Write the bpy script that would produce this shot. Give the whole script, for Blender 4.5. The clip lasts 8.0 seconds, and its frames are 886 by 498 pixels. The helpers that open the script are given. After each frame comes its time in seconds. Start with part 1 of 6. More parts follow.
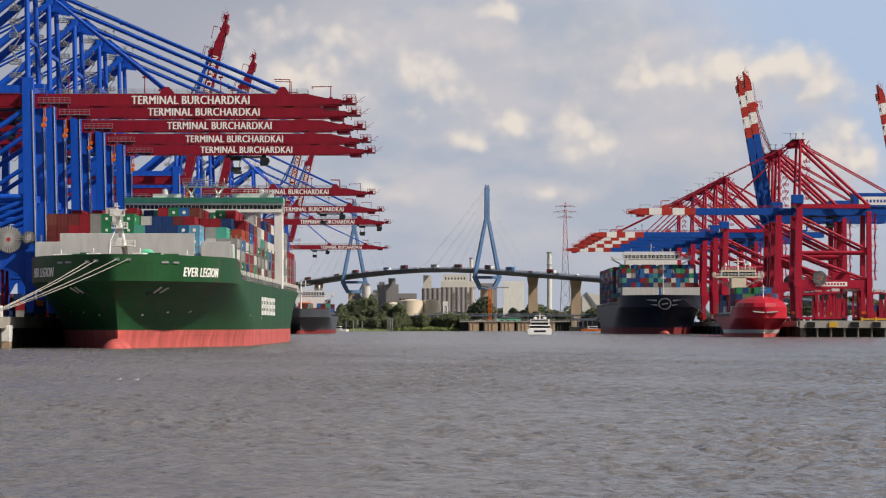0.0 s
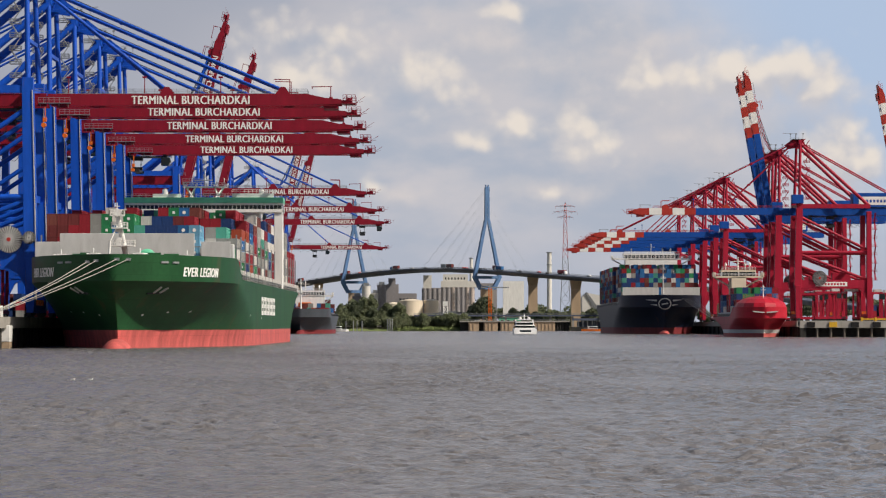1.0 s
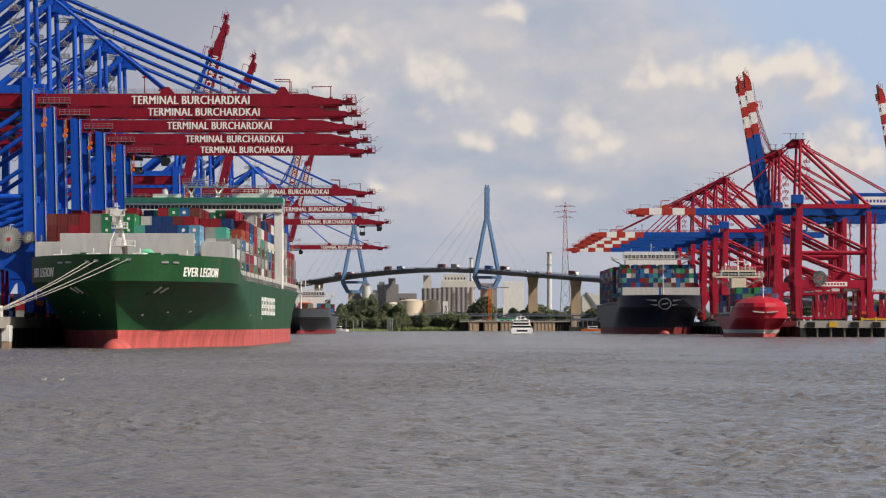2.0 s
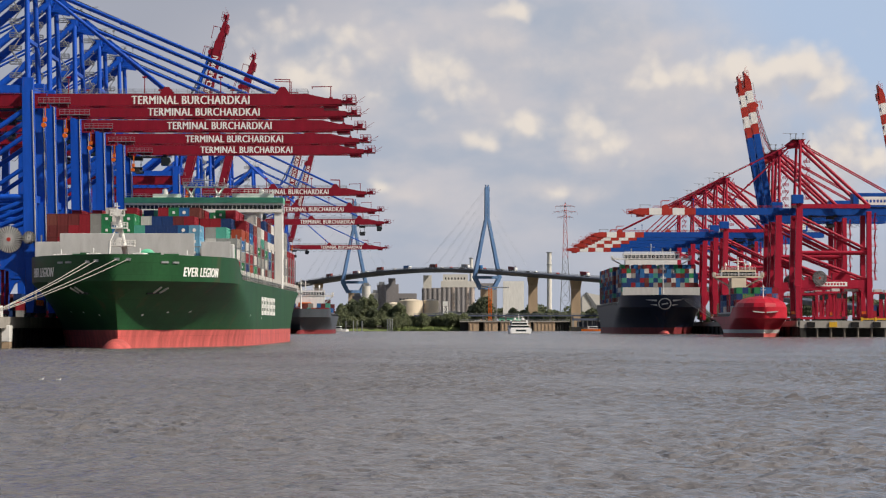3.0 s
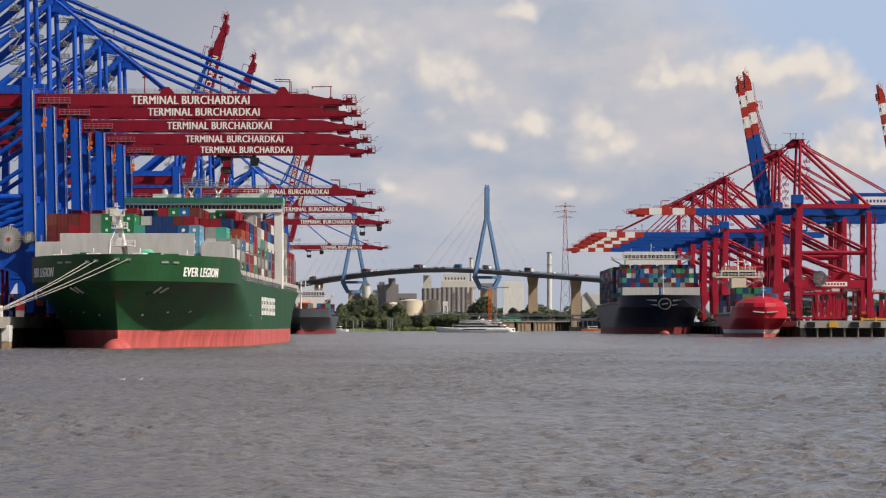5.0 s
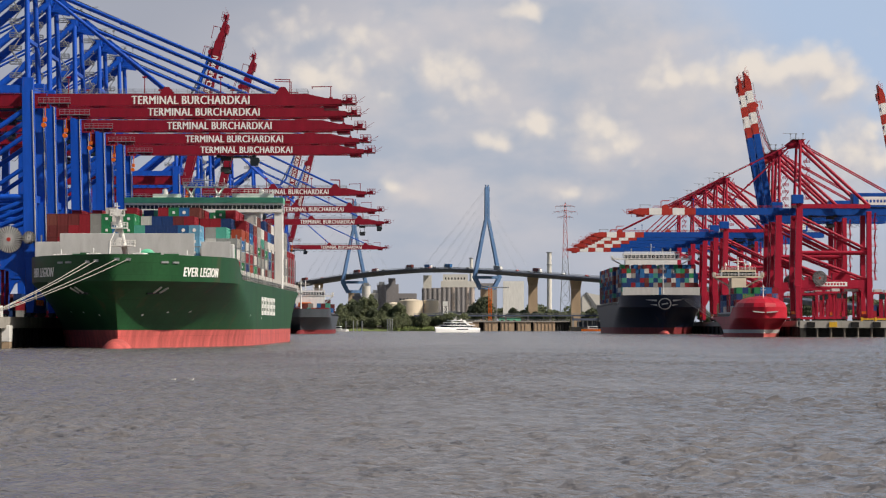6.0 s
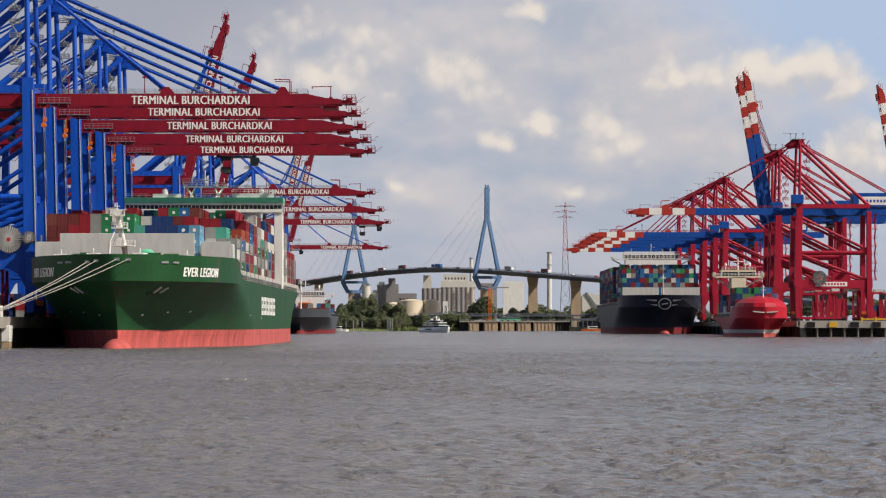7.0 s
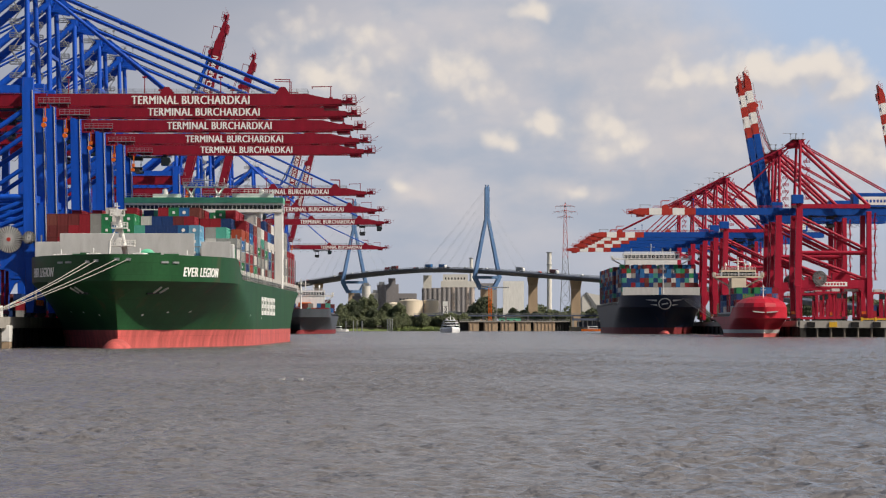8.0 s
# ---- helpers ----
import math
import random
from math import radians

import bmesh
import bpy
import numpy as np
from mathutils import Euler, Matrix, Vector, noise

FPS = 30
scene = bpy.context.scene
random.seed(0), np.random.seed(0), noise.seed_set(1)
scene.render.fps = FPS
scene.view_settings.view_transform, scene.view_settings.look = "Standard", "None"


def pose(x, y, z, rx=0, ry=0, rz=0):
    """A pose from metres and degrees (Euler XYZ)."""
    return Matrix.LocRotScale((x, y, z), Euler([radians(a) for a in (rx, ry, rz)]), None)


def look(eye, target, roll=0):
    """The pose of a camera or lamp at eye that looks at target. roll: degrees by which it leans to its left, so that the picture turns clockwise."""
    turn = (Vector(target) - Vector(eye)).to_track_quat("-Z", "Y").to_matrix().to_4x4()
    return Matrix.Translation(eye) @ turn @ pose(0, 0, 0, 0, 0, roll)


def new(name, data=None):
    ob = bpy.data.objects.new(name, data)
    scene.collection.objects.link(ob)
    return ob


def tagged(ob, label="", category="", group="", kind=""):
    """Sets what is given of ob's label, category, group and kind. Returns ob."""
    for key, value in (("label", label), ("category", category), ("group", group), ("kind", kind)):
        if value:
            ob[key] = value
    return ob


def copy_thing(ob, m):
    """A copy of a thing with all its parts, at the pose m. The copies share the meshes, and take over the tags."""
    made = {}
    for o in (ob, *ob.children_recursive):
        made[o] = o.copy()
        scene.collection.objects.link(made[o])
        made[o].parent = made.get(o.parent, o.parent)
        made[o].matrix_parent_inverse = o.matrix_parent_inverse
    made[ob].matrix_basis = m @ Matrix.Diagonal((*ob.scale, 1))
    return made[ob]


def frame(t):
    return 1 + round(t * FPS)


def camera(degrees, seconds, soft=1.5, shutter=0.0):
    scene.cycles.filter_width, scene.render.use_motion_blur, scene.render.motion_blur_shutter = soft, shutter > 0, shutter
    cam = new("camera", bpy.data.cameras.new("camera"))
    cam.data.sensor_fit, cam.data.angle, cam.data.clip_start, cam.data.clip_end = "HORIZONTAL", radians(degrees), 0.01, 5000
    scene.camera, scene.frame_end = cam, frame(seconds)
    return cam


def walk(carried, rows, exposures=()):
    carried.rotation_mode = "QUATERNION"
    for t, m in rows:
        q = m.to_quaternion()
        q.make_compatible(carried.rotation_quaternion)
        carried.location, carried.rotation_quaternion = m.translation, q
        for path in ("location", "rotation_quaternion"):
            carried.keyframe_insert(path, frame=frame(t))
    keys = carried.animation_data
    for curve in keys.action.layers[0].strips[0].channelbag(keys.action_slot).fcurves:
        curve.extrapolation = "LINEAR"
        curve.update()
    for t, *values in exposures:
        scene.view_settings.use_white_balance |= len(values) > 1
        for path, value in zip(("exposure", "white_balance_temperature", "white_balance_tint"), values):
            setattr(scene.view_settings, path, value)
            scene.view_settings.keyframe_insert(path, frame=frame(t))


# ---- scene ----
# The camera stands still on a river bank, five metres above the water, and looks along the dock.
cam = camera(17.83, 8.0, soft=1.2)
EYE = (0.0, 0.0, 5.0)
STILL = look(EYE, (0.0, 1000.0, 5.0 + 26.9))
walk(cam, [(0.0, STILL), (8.0, STILL)])

# ---- daylight ----
SUN_EL, SUN_AZ = 41.0, 117.0      # degrees; azimuth clockwise from the view along +y
world = bpy.data.worlds.new("sky")
scene.world = world
world.use_nodes = True
wn = world.node_tree.nodes
sky = wn.new("ShaderNodeTexSky")
sky.sky_type = "NISHITA"
sky.sun_disc = False
sky.sun_elevation = radians(SUN_EL)
sky.sun_rotation = radians(SUN_AZ)
sky.air_density, sky.dust_density, sky.ozone_density = 1.0, 2.5, 1.0
world.node_tree.links.new(sky.outputs[0], wn["Background"].inputs[0])
wn["Background"].inputs[1].default_value = 0.066
sun = new("sun", bpy.data.lights.new("sun", "SUN"))
sun.data.energy, sun.data.angle, sun.data.color = 4.6, radians(0.6), (1.0, 0.91, 0.79)
ca, ce = radians(SUN_AZ), radians(SUN_EL)
sun.matrix_world = look((900 * math.sin(ca) * math.cos(ce), 900 * math.cos(ca) * math.cos(ce), 900 * math.sin(ce)), (0, 0, 0))
scene.view_settings.exposure = -0.05

# ---- mesh tools ----
def box(bm, x0, x1, y0, y1, z0, z1):
    v = [bm.verts.new(p) for p in ((x0, y0, z0), (x1, y0, z0), (x1, y1, z0), (x0, y1, z0),
                                   (x0, y0, z1), (x1, y0, z1), (x1, y1, z1), (x0, y1, z1))]
    for f in ((3, 2, 1, 0), (4, 5, 6, 7), (0, 1, 5, 4), (1, 2, 6, 5), (2, 3, 7, 6), (3, 0, 4, 7)):
        bm.faces.new([v[i] for i in f])
    return v


def axes_of(p, q):
    d = (Vector(q) - Vector(p)).normalized()
    side = d.cross(Vector((0, 0, 1)))
    side = Vector((1, 0, 0)) if side.length < 1e-3 else side.normalized()
    return d, side, side.cross(d).normalized()


def beam(bm, p, q, w, h=None, w2=None, h2=None):
    """A straight box beam from p to q; w wide, h deep, w2 and h2 at its far end."""
    h = h or w
    d, side, up = axes_of(p, q)
    a, b = [], []
    for i, j in ((-1, -1), (1, -1), (1, 1), (-1, 1)):
        a.append(bm.verts.new(Vector(p) + side * (i * w / 2) + up * (j * h / 2)))
        b.append(bm.verts.new(Vector(q) + side * (i * (w2 or w) / 2) + up * (j * (h2 or h) / 2)))
    for i in range(4):
        bm.faces.new((a[i], a[(i + 1) % 4], b[(i + 1) % 4], b[i]))
    bm.faces.new(a[::-1])
    bm.faces.new(b)


def tube(bm, p, q, r, n=8, r2=None):
    d, side, up = axes_of(p, q)
    r2 = r if r2 is None else r2
    a, b = [], []
    for i in range(n):
        c, s = math.cos(2 * math.pi * i / n), math.sin(2 * math.pi * i / n)
        a.append(bm.verts.new(Vector(p) + side * (r * c) + up * (r * s)))
        b.append(bm.verts.new(Vector(q) + side * (r2 * c) + up * (r2 * s)))
    for i in range(n):
        f = bm.faces.new((a[i], a[(i + 1) % n], b[(i + 1) % n], b[i]))
        f.smooth = True
    for cap in (bm.faces.new(a[::-1]), bm.faces.new(b)):
        for e in cap.edges:
            e.smooth = False


def ball(bm, c, rx, ry, rz, n=10):
    ret = bmesh.ops.create_uvsphere(bm, u_segments=n, v_segments=max(6, n // 2 + 1), radius=1.0)
    for v in ret["verts"]:
        v.co = Vector((c[0] + v.co.x * rx, c[1] + v.co.y * ry, c[2] + v.co.z * rz))
        for f in v.link_faces:
            f.smooth = True


def prism(bm, outline, axis, a0, a1):
    """An outline of (u, v) pairs pulled along x ('x': u=y, v=z), y ('y': u=x, v=z) or z ('z': u=x, v=y)."""
    def at(u, v, a):
        return {"x": (a, u, v), "y": (u, a, v), "z": (u, v, a)}[axis]
    lo = [bm.verts.new(at(u, v, a0)) for u, v in outline]
    hi = [bm.verts.new(at(u, v, a1)) for u, v in outline]
    n = len(outline)
    for i in range(n):
        bm.faces.new((lo[i], lo[(i + 1) % n], hi[(i + 1) % n], hi[i]))
    bm.faces.new(lo[::-1])
    bm.faces.new(hi)


def rails(bm, p, q, height=1.1, step=3.0, r=0.06):
    """A handrail with posts between two points."""
    p, q = Vector(p), Vector(q)
    up = Vector((0, 0, height))
    n = max(1, int((q - p).length / step))
    for k in (1.0, 0.55):
        beam(bm, p + up * k, q + up * k, r * 2)
    for i in range(n + 1):
        c = p.lerp(q, i / n)
        beam(bm, c, c + up, r * 2)


def mesh_of(name, bm, mats, bevel=0.0):
    if bevel:
        bmesh.ops.bevel(bm, geom=bm.edges[:], offset=bevel, segments=1, affect="EDGES", clamp_overlap=True)
    bmesh.ops.recalc_face_normals(bm, faces=bm.faces[:])
    me = bpy.data.meshes.new(name)
    bm.to_mesh(me)
    bm.free()
    for m in mats if isinstance(mats, (list, tuple)) else [mats]:
        me.materials.append(m)
    return me


def part(name, bm, material, parent, label="", bevel=0.0):
    ob = new(name, mesh_of(name, bm, material, bevel))
    ob.parent = parent
    return tagged(ob, label) if label else ob


def thing(name, m, label, category, group="", kind=""):
    ob = new(name)
    ob.empty_display_size = 2.0
    ob.matrix_basis = m
    return tagged(ob, label, category, group, kind)


def lettering(text, size, material, parent, m, name="lettering", width=10.0, bold=0.0, shear=0.0, spacing=1.0, heavy=0.0):
    cu = bpy.data.curves.new("lettering", "FONT")
    cu.body, cu.size, cu.extrude, cu.offset, cu.shear = text, size, 0.02, bold, shear
    cu.align_x = "CENTER"
    cu.space_character = spacing
    cu.resolution_u = 3
    tmp = bpy.data.objects.new("tmp", cu)
    me = bpy.data.meshes.new_from_object(tmp)
    bpy.data.objects.remove(tmp)
    if heavy:
        # a heavier face: the same letters again, a little to each side
        lb = bmesh.new()
        for k, d in enumerate((-heavy, 0.0, heavy)):
            first = len(lb.verts)
            lb.from_mesh(me)
            lb.verts.ensure_lookup_table()
            for v in lb.verts[first:]:
                v.co.x += d
                v.co.z += 0.004 * k
        lb.to_mesh(me)
        lb.free()
    xs = [v.co.x for v in me.vertices]
    me.transform(Matrix.Diagonal((width / (max(xs) - min(xs)), 1, 1, 1)))
    me.materials.clear()
    me.materials.append(material)
    ob = new(name, me)
    ob.parent = parent
    ob.matrix_basis = m
    return ob


# ---- materials ----
def nodes_of(name):
    m = bpy.data.materials.new(name)
    m.use_nodes = True
    nt = m.node_tree
    return m, nt, nt.nodes["Principled BSDF"]


def paint(name, colour, rough=0.5, metal=0.0, grain=0.25, scale=0.6, rust=0.0, bump=0.0, streak=4.0, per_object=0.0, spec=0.28, plates=False):
    """Weathered paint, concrete or cloth: a base colour with wear at two scales and soft vertical streaks."""
    m, nt, p = nodes_of(name)
    ln = nt.links.new
    co = nt.nodes.new("ShaderNodeTexCoord")
    mp = nt.nodes.new("ShaderNodeMapping")
    mp.inputs["Scale"].default_value = (1, 1, 1 / streak)
    ln(co.outputs["Object"], mp.inputs[0])
    big = nt.nodes.new("ShaderNodeTexNoise")
    big.inputs["Scale"].default_value, big.inputs["Detail"].default_value = scale, 5
    fine = nt.nodes.new("ShaderNodeTexNoise")
    fine.inputs["Scale"].default_value, fine.inputs["Detail"].default_value = scale * 9, 4
    ln(mp.outputs[0], big.inputs["Vector"])
    ln(co.outputs["Object"], fine.inputs["Vector"])
    mix = nt.nodes.new("ShaderNodeMath")
    mix.operation = "MULTIPLY_ADD"
    ln(fine.outputs[0], mix.inputs[0])
    mix.inputs[1].default_value = 0.45
    ln(big.outputs[0], mix.inputs[2])
    ramp = nt.nodes.new("ShaderNodeMapRange")
    ramp.inputs[1].default_value, ramp.inputs[2].default_value = 0.45, 1.0
    ramp.inputs[3].default_value, ramp.inputs[4].default_value = 1 - grain, 1 + grain
    ln(mix.outputs[0], ramp.inputs[0])
    last = ramp.outputs[0]
    if per_object:
        info = nt.nodes.new("ShaderNodeObjectInfo")
        rr = nt.nodes.new("ShaderNodeMapRange")
        rr.inputs[3].default_value, rr.inputs[4].default_value = 1 - per_object, 1 + per_object
        ln(info.outputs["Random"], rr.inputs[0])
        mm = nt.nodes.new("ShaderNodeMath")
        mm.operation = "MULTIPLY"
        ln(last, mm.inputs[0])
        ln(rr.outputs[0], mm.inputs[1])
        last = mm.outputs[0]
    tint = nt.nodes.new("ShaderNodeVectorMath")
    tint.operation = "SCALE"
    tint.inputs[0].default_value = colour
    ln(last, tint.inputs["Scale"])
    colour_out = tint.outputs[0]
    if rust:
        rn = nt.nodes.new("ShaderNodeTexNoise")
        rn.inputs["Scale"].default_value, rn.inputs["Detail"].default_value = scale * 2.3, 8
        ln(mp.outputs[0], rn.inputs["Vector"])
        rm = nt.nodes.new("ShaderNodeMapRange")
        rm.inputs[1].default_value, rm.inputs[2].default_value = 0.6, 0.72
        rm.inputs[4].default_value = rust
        ln(rn.outputs[0], rm.inputs[0])
        rx = nt.nodes.new("ShaderNodeMix")
        rx.data_type = "RGBA"
        ln(rm.outputs[0], rx.inputs["Factor"])
        ln(colour_out, rx.inputs["A"])
        rx.inputs["B"].default_value = (0.12, 0.06, 0.035, 1)
        colour_out = rx.outputs["Result"]
    if plates:
        # welded shell plates, a little dished, with seams that hold dirt
        sw = nt.nodes.new("ShaderNodeSeparateXYZ")
        ln(co.outputs["Object"], sw.inputs[0])
        cb = nt.nodes.new("ShaderNodeCombineXYZ")
        ln(sw.outputs[1], cb.inputs[0])
        ln(sw.outputs[2], cb.inputs[1])
        br = nt.nodes.new("ShaderNodeTexBrick")
        br.inputs["Scale"].default_value = 1.0
        br.inputs["Brick Width"].default_value, br.inputs["Row Height"].default_value = 9.0, 2.6
        br.inputs["Mortar Size"].default_value, br.inputs["Mortar Smooth"].default_value = 0.05, 0.6
        br.inputs["Color1"].default_value, br.inputs["Color2"].default_value = (1, 1, 1, 1), (0.88, 0.88, 0.88, 1)
        br.inputs["Mortar"].default_value = (0.68, 0.66, 0.64, 1)
        ln(cb.outputs[0], br.inputs["Vector"])
        mu = nt.nodes.new("ShaderNodeMix")
        mu.data_type, mu.blend_type = "RGBA", "MULTIPLY"
        mu.inputs["Factor"].default_value = 1.0
        ln(colour_out, mu.inputs["A"])
        ln(br.outputs["Color"], mu.inputs["B"])
        colour_out = mu.outputs["Result"]
    ln(colour_out, p.inputs["Base Color"])
    p.inputs["Roughness"].default_value = rough
    p.inputs["Metallic"].default_value = metal
    p.inputs["Specular IOR Level"].default_value = spec
    if bump:
        bp = nt.nodes.new("ShaderNodeBump")
        bp.inputs["Strength"].default_value, bp.inputs["Distance"].default_value = 0.6, bump
        ln(fine.outputs[0], bp.inputs["Height"])
        ln(bp.outputs[0], p.inputs["Normal"])
    return m


def glass_dark(name, colour=(0.02, 0.03, 0.035)):
    m, nt, p = nodes_of(name)
    p.inputs["Base Color"].default_value = (*colour, 1)
    p.inputs["Roughness"].default_value = 0.06
    p.inputs["Specular IOR Level"].default_value = 0.7
    return m


M = {}
M["blue"] = paint("crane_blue_paint", (0.006, 0.075, 0.465), 0.45, grain=0.22, rust=0.25)
M["boom_red"] = paint("boom_red_paint", (0.22, 0.005, 0.02), 0.55, grain=0.2, rust=0.15)
M["euro_red"] = paint("crane_red_paint", (0.345, 0.010, 0.034), 0.5, grain=0.22, rust=0.2)
M["euro_blue"] = paint("boom_blue_paint", (0.005, 0.065, 0.32), 0.5, grain=0.2)
M["signal_red"] = paint("signal_red_paint", (0.40, 0.036, 0.026), 0.5, grain=0.2)
M["white"] = paint("white_paint", (0.76, 0.75, 0.72), 0.45, grain=0.10, rust=0.12)
M["letter"] = paint("white_letters", (0.80, 0.79, 0.76), 0.5, grain=0.06)
M["grey"] = paint("light_grey_paint", (0.52, 0.52, 0.51), 0.5, grain=0.12, rust=0.1)
M["steel"] = paint("galvanised_steel", (0.30, 0.31, 0.32), 0.45, metal=0.5, grain=0.2)
M["dark"] = paint("dark_machinery", (0.025, 0.027, 0.03), 0.55, grain=0.3)
M["yacht_white"] = paint("glossy_white_paint", (0.82, 0.82, 0.82), 0.25, grain=0.05, spec=0.5)
# red antifouling with rust, its base darkened to stand for the hull's shaded side
M["boot_shaded"] = paint("shaded_red_antifouling", (0.20, 0.028, 0.032), 0.65, grain=0.35, scale=0.3, rust=0.35, streak=5)
M["orange"] = paint("orange_paint", (0.62, 0.13, 0.015), 0.5, grain=0.2)
M["yellow"] = paint("yellow_paint", (0.62, 0.36, 0.03), 0.5, grain=0.2)
M["hull_green"] = paint("green_hull_paint", (0.016, 0.076, 0.027), 0.5, grain=0.26, scale=0.12, rust=0.35, streak=6, plates=True, spec=0.2)
M["trim_green"] = paint("light_green_paint", (0.15, 0.58, 0.35), 0.45, grain=0.12)
M["boot_red"] = paint("red_antifouling", (0.52, 0.11, 0.10), 0.65, grain=0.4, scale=0.5, rust=0.3, streak=5, plates=True)
M["hull_navy"] = paint("navy_hull_paint", (0.008, 0.015, 0.036), 0.5, grain=0.25, scale=0.12, rust=0.3, streak=6, plates=True)
M["hull_grey"] = paint("grey_hull_paint", (0.055, 0.063, 0.075), 0.5, grain=0.25, scale=0.12, rust=0.3)
M["hull_red"] = paint("red_hull_paint", (0.46, 0.012, 0.03), 0.5, grain=0.2, scale=0.2, rust=0.15, streak=6, plates=True)
M["deck"] = paint("deck_paint", (0.10, 0.055, 0.045), 0.7, grain=0.3)
M["rope"] = paint("mooring_rope", (0.62, 0.60, 0.54), 0.9, grain=0.15, scale=3)
M["concrete"] = paint("quay_concrete", (0.33, 0.31, 0.28), 0.85, grain=0.28, scale=0.25, bump=0.03, rust=0.2)
M["pier"] = paint("brown_concrete", (0.42, 0.31, 0.21), 0.85, grain=0.22, scale=0.12, bump=0.03)
M["quay_dark"] = paint("dark_quay_wall", (0.035, 0.033, 0.03), 0.7, grain=0.5, scale=0.35, bump=0.05)
M["asphalt"] = paint("asphalt", (0.06, 0.06, 0.06), 0.85, grain=0.25)
M["bridge_grey"] = paint("bridge_girder_paint", (0.085, 0.10, 0.14), 0.55, grain=0.2, scale=0.1)
M["bridge_blue"] = paint("pylon_blue_paint", (0.085, 0.17, 0.33), 0.5, grain=0.18, scale=0.15)
M["cable"] = paint("cable_steel", (0.42, 0.45, 0.48), 0.5, grain=0.1)
M["glass"] = glass_dark("dark_window_glass")
M["silo_grey"] = paint("weathered_silo_concrete", (0.25, 0.235, 0.24), 0.85, grain=0.25, scale=0.06)
M["silo_light"] = paint("pale_silo_concrete", (0.40, 0.34, 0.31), 0.85, grain=0.25, scale=0.06)
M["silo_dark"] = paint("stained_shore_wall", (0.135, 0.118, 0.10), 0.85, grain=0.4, scale=0.2)
M["plaster"] = paint("pale_render", (0.62, 0.60, 0.56), 0.8, grain=0.14, scale=0.06)
M["tank"] = paint("cream_tank_paint", (0.70, 0.60, 0.46), 0.6, grain=0.1, scale=0.06)
M["roof"] = paint("grey_roofing", (0.16, 0.17, 0.18), 0.7, grain=0.25, scale=0.1)
M["soil"] = paint("bank_earth", (0.11, 0.10, 0.065), 0.95, grain=0.4, scale=0.12)
M["bark"] = paint("bark", (0.07, 0.05, 0.035), 0.95, grain=0.4)


def leafy(name, colour):
    """Thin leaves: part of the light goes through them."""
    m = paint(name, colour, 0.6, grain=0.5, scale=0.2, streak=1.0)
    nt = m.node_tree
    p, out = nt.nodes["Principled BSDF"], nt.nodes["Material Output"]
    tl = nt.nodes.new("ShaderNodeBsdfTranslucent")
    nt.links.new(p.inputs["Base Color"].links[0].from_socket, tl.inputs[0])
    mx = nt.nodes.new("ShaderNodeMixShader")
    mx.inputs[0].default_value = 0.5
    nt.links.new(p.outputs[0], mx.inputs[1])
    nt.links.new(tl.outputs[0], mx.inputs[2])
    nt.links.new(mx.outputs[0], out.inputs[0])
    return m


M["leaf"] = leafy("foliage", (0.22, 0.245, 0.14))
M["leaf_dark"] = leafy("dark_foliage", (0.14, 0.165, 0.10))
M["grass"] = paint("bank_grass", (0.16, 0.20, 0.07), 0.85, grain=0.4, scale=0.2, streak=1.0)
M["lattice"] = paint("mast_red_paint", (0.42, 0.10, 0.09), 0.6, grain=0.15)
M["rubber"] = paint("black_rubber", (0.012, 0.012, 0.013), 0.8, grain=0.3)
BOXES = {}
for key, rgb in (("red", (0.27, 0.018, 0.028)), ("maroon", (0.15, 0.03, 0.03)), ("green", (0.025, 0.20, 0.08)), ("teal", (0.08, 0.33, 0.25)),
                 ("navy", (0.02, 0.05, 0.16)), ("mid_blue", (0.03, 0.14, 0.34)), ("pale_blue", (0.16, 0.38, 0.55)), ("grey", (0.33, 0.33, 0.31)),
                 ("white", (0.62, 0.60, 0.56)), ("orange", (0.36, 0.07, 0.035)), ("brown", (0.17, 0.05, 0.04))):
    BOXES[key] = paint(key + "_container_paint", rgb, 0.55, grain=0.22, scale=0.5, rust=0.3, per_object=0.18)

# ---- sky with clouds, water, quays ----
def sky_sheet(name, radius, half_angle, low, high, material):
    """A far curved sheet round the bank; its UV runs in thousandths of a radian-like unit, u across and v up."""
    bm = bmesh.new()
    uv = bm.loops.layers.uv.new("sky")
    nu, nv = 48, 12
    grid = []
    for j in range(nv + 1):
        z = low + (high - low) * j / nv
        row = []
        for i in range(nu + 1):
            a = radians(-half_angle + 2 * half_angle * i / nu)
            row.append((bm.verts.new((radius * math.sin(a), radius * math.cos(a), z)), (a * 5.0, z / radius * 5.0)))
        grid.append(row)
    for j in range(nv):
        for i in range(nu):
            q = (grid[j][i], grid[j][i + 1], grid[j + 1][i + 1], grid[j + 1][i])
            f = bm.faces.new([c[0] for c in q])
            f.smooth = True
            for loop, c in zip(f.loops, q):
                loop[uv].uv = c[1]
    me = bpy.data.meshes.new(name)
    bm.to_mesh(me)
    bm.free()
    me.materials.append(material)
    return new(name, me)


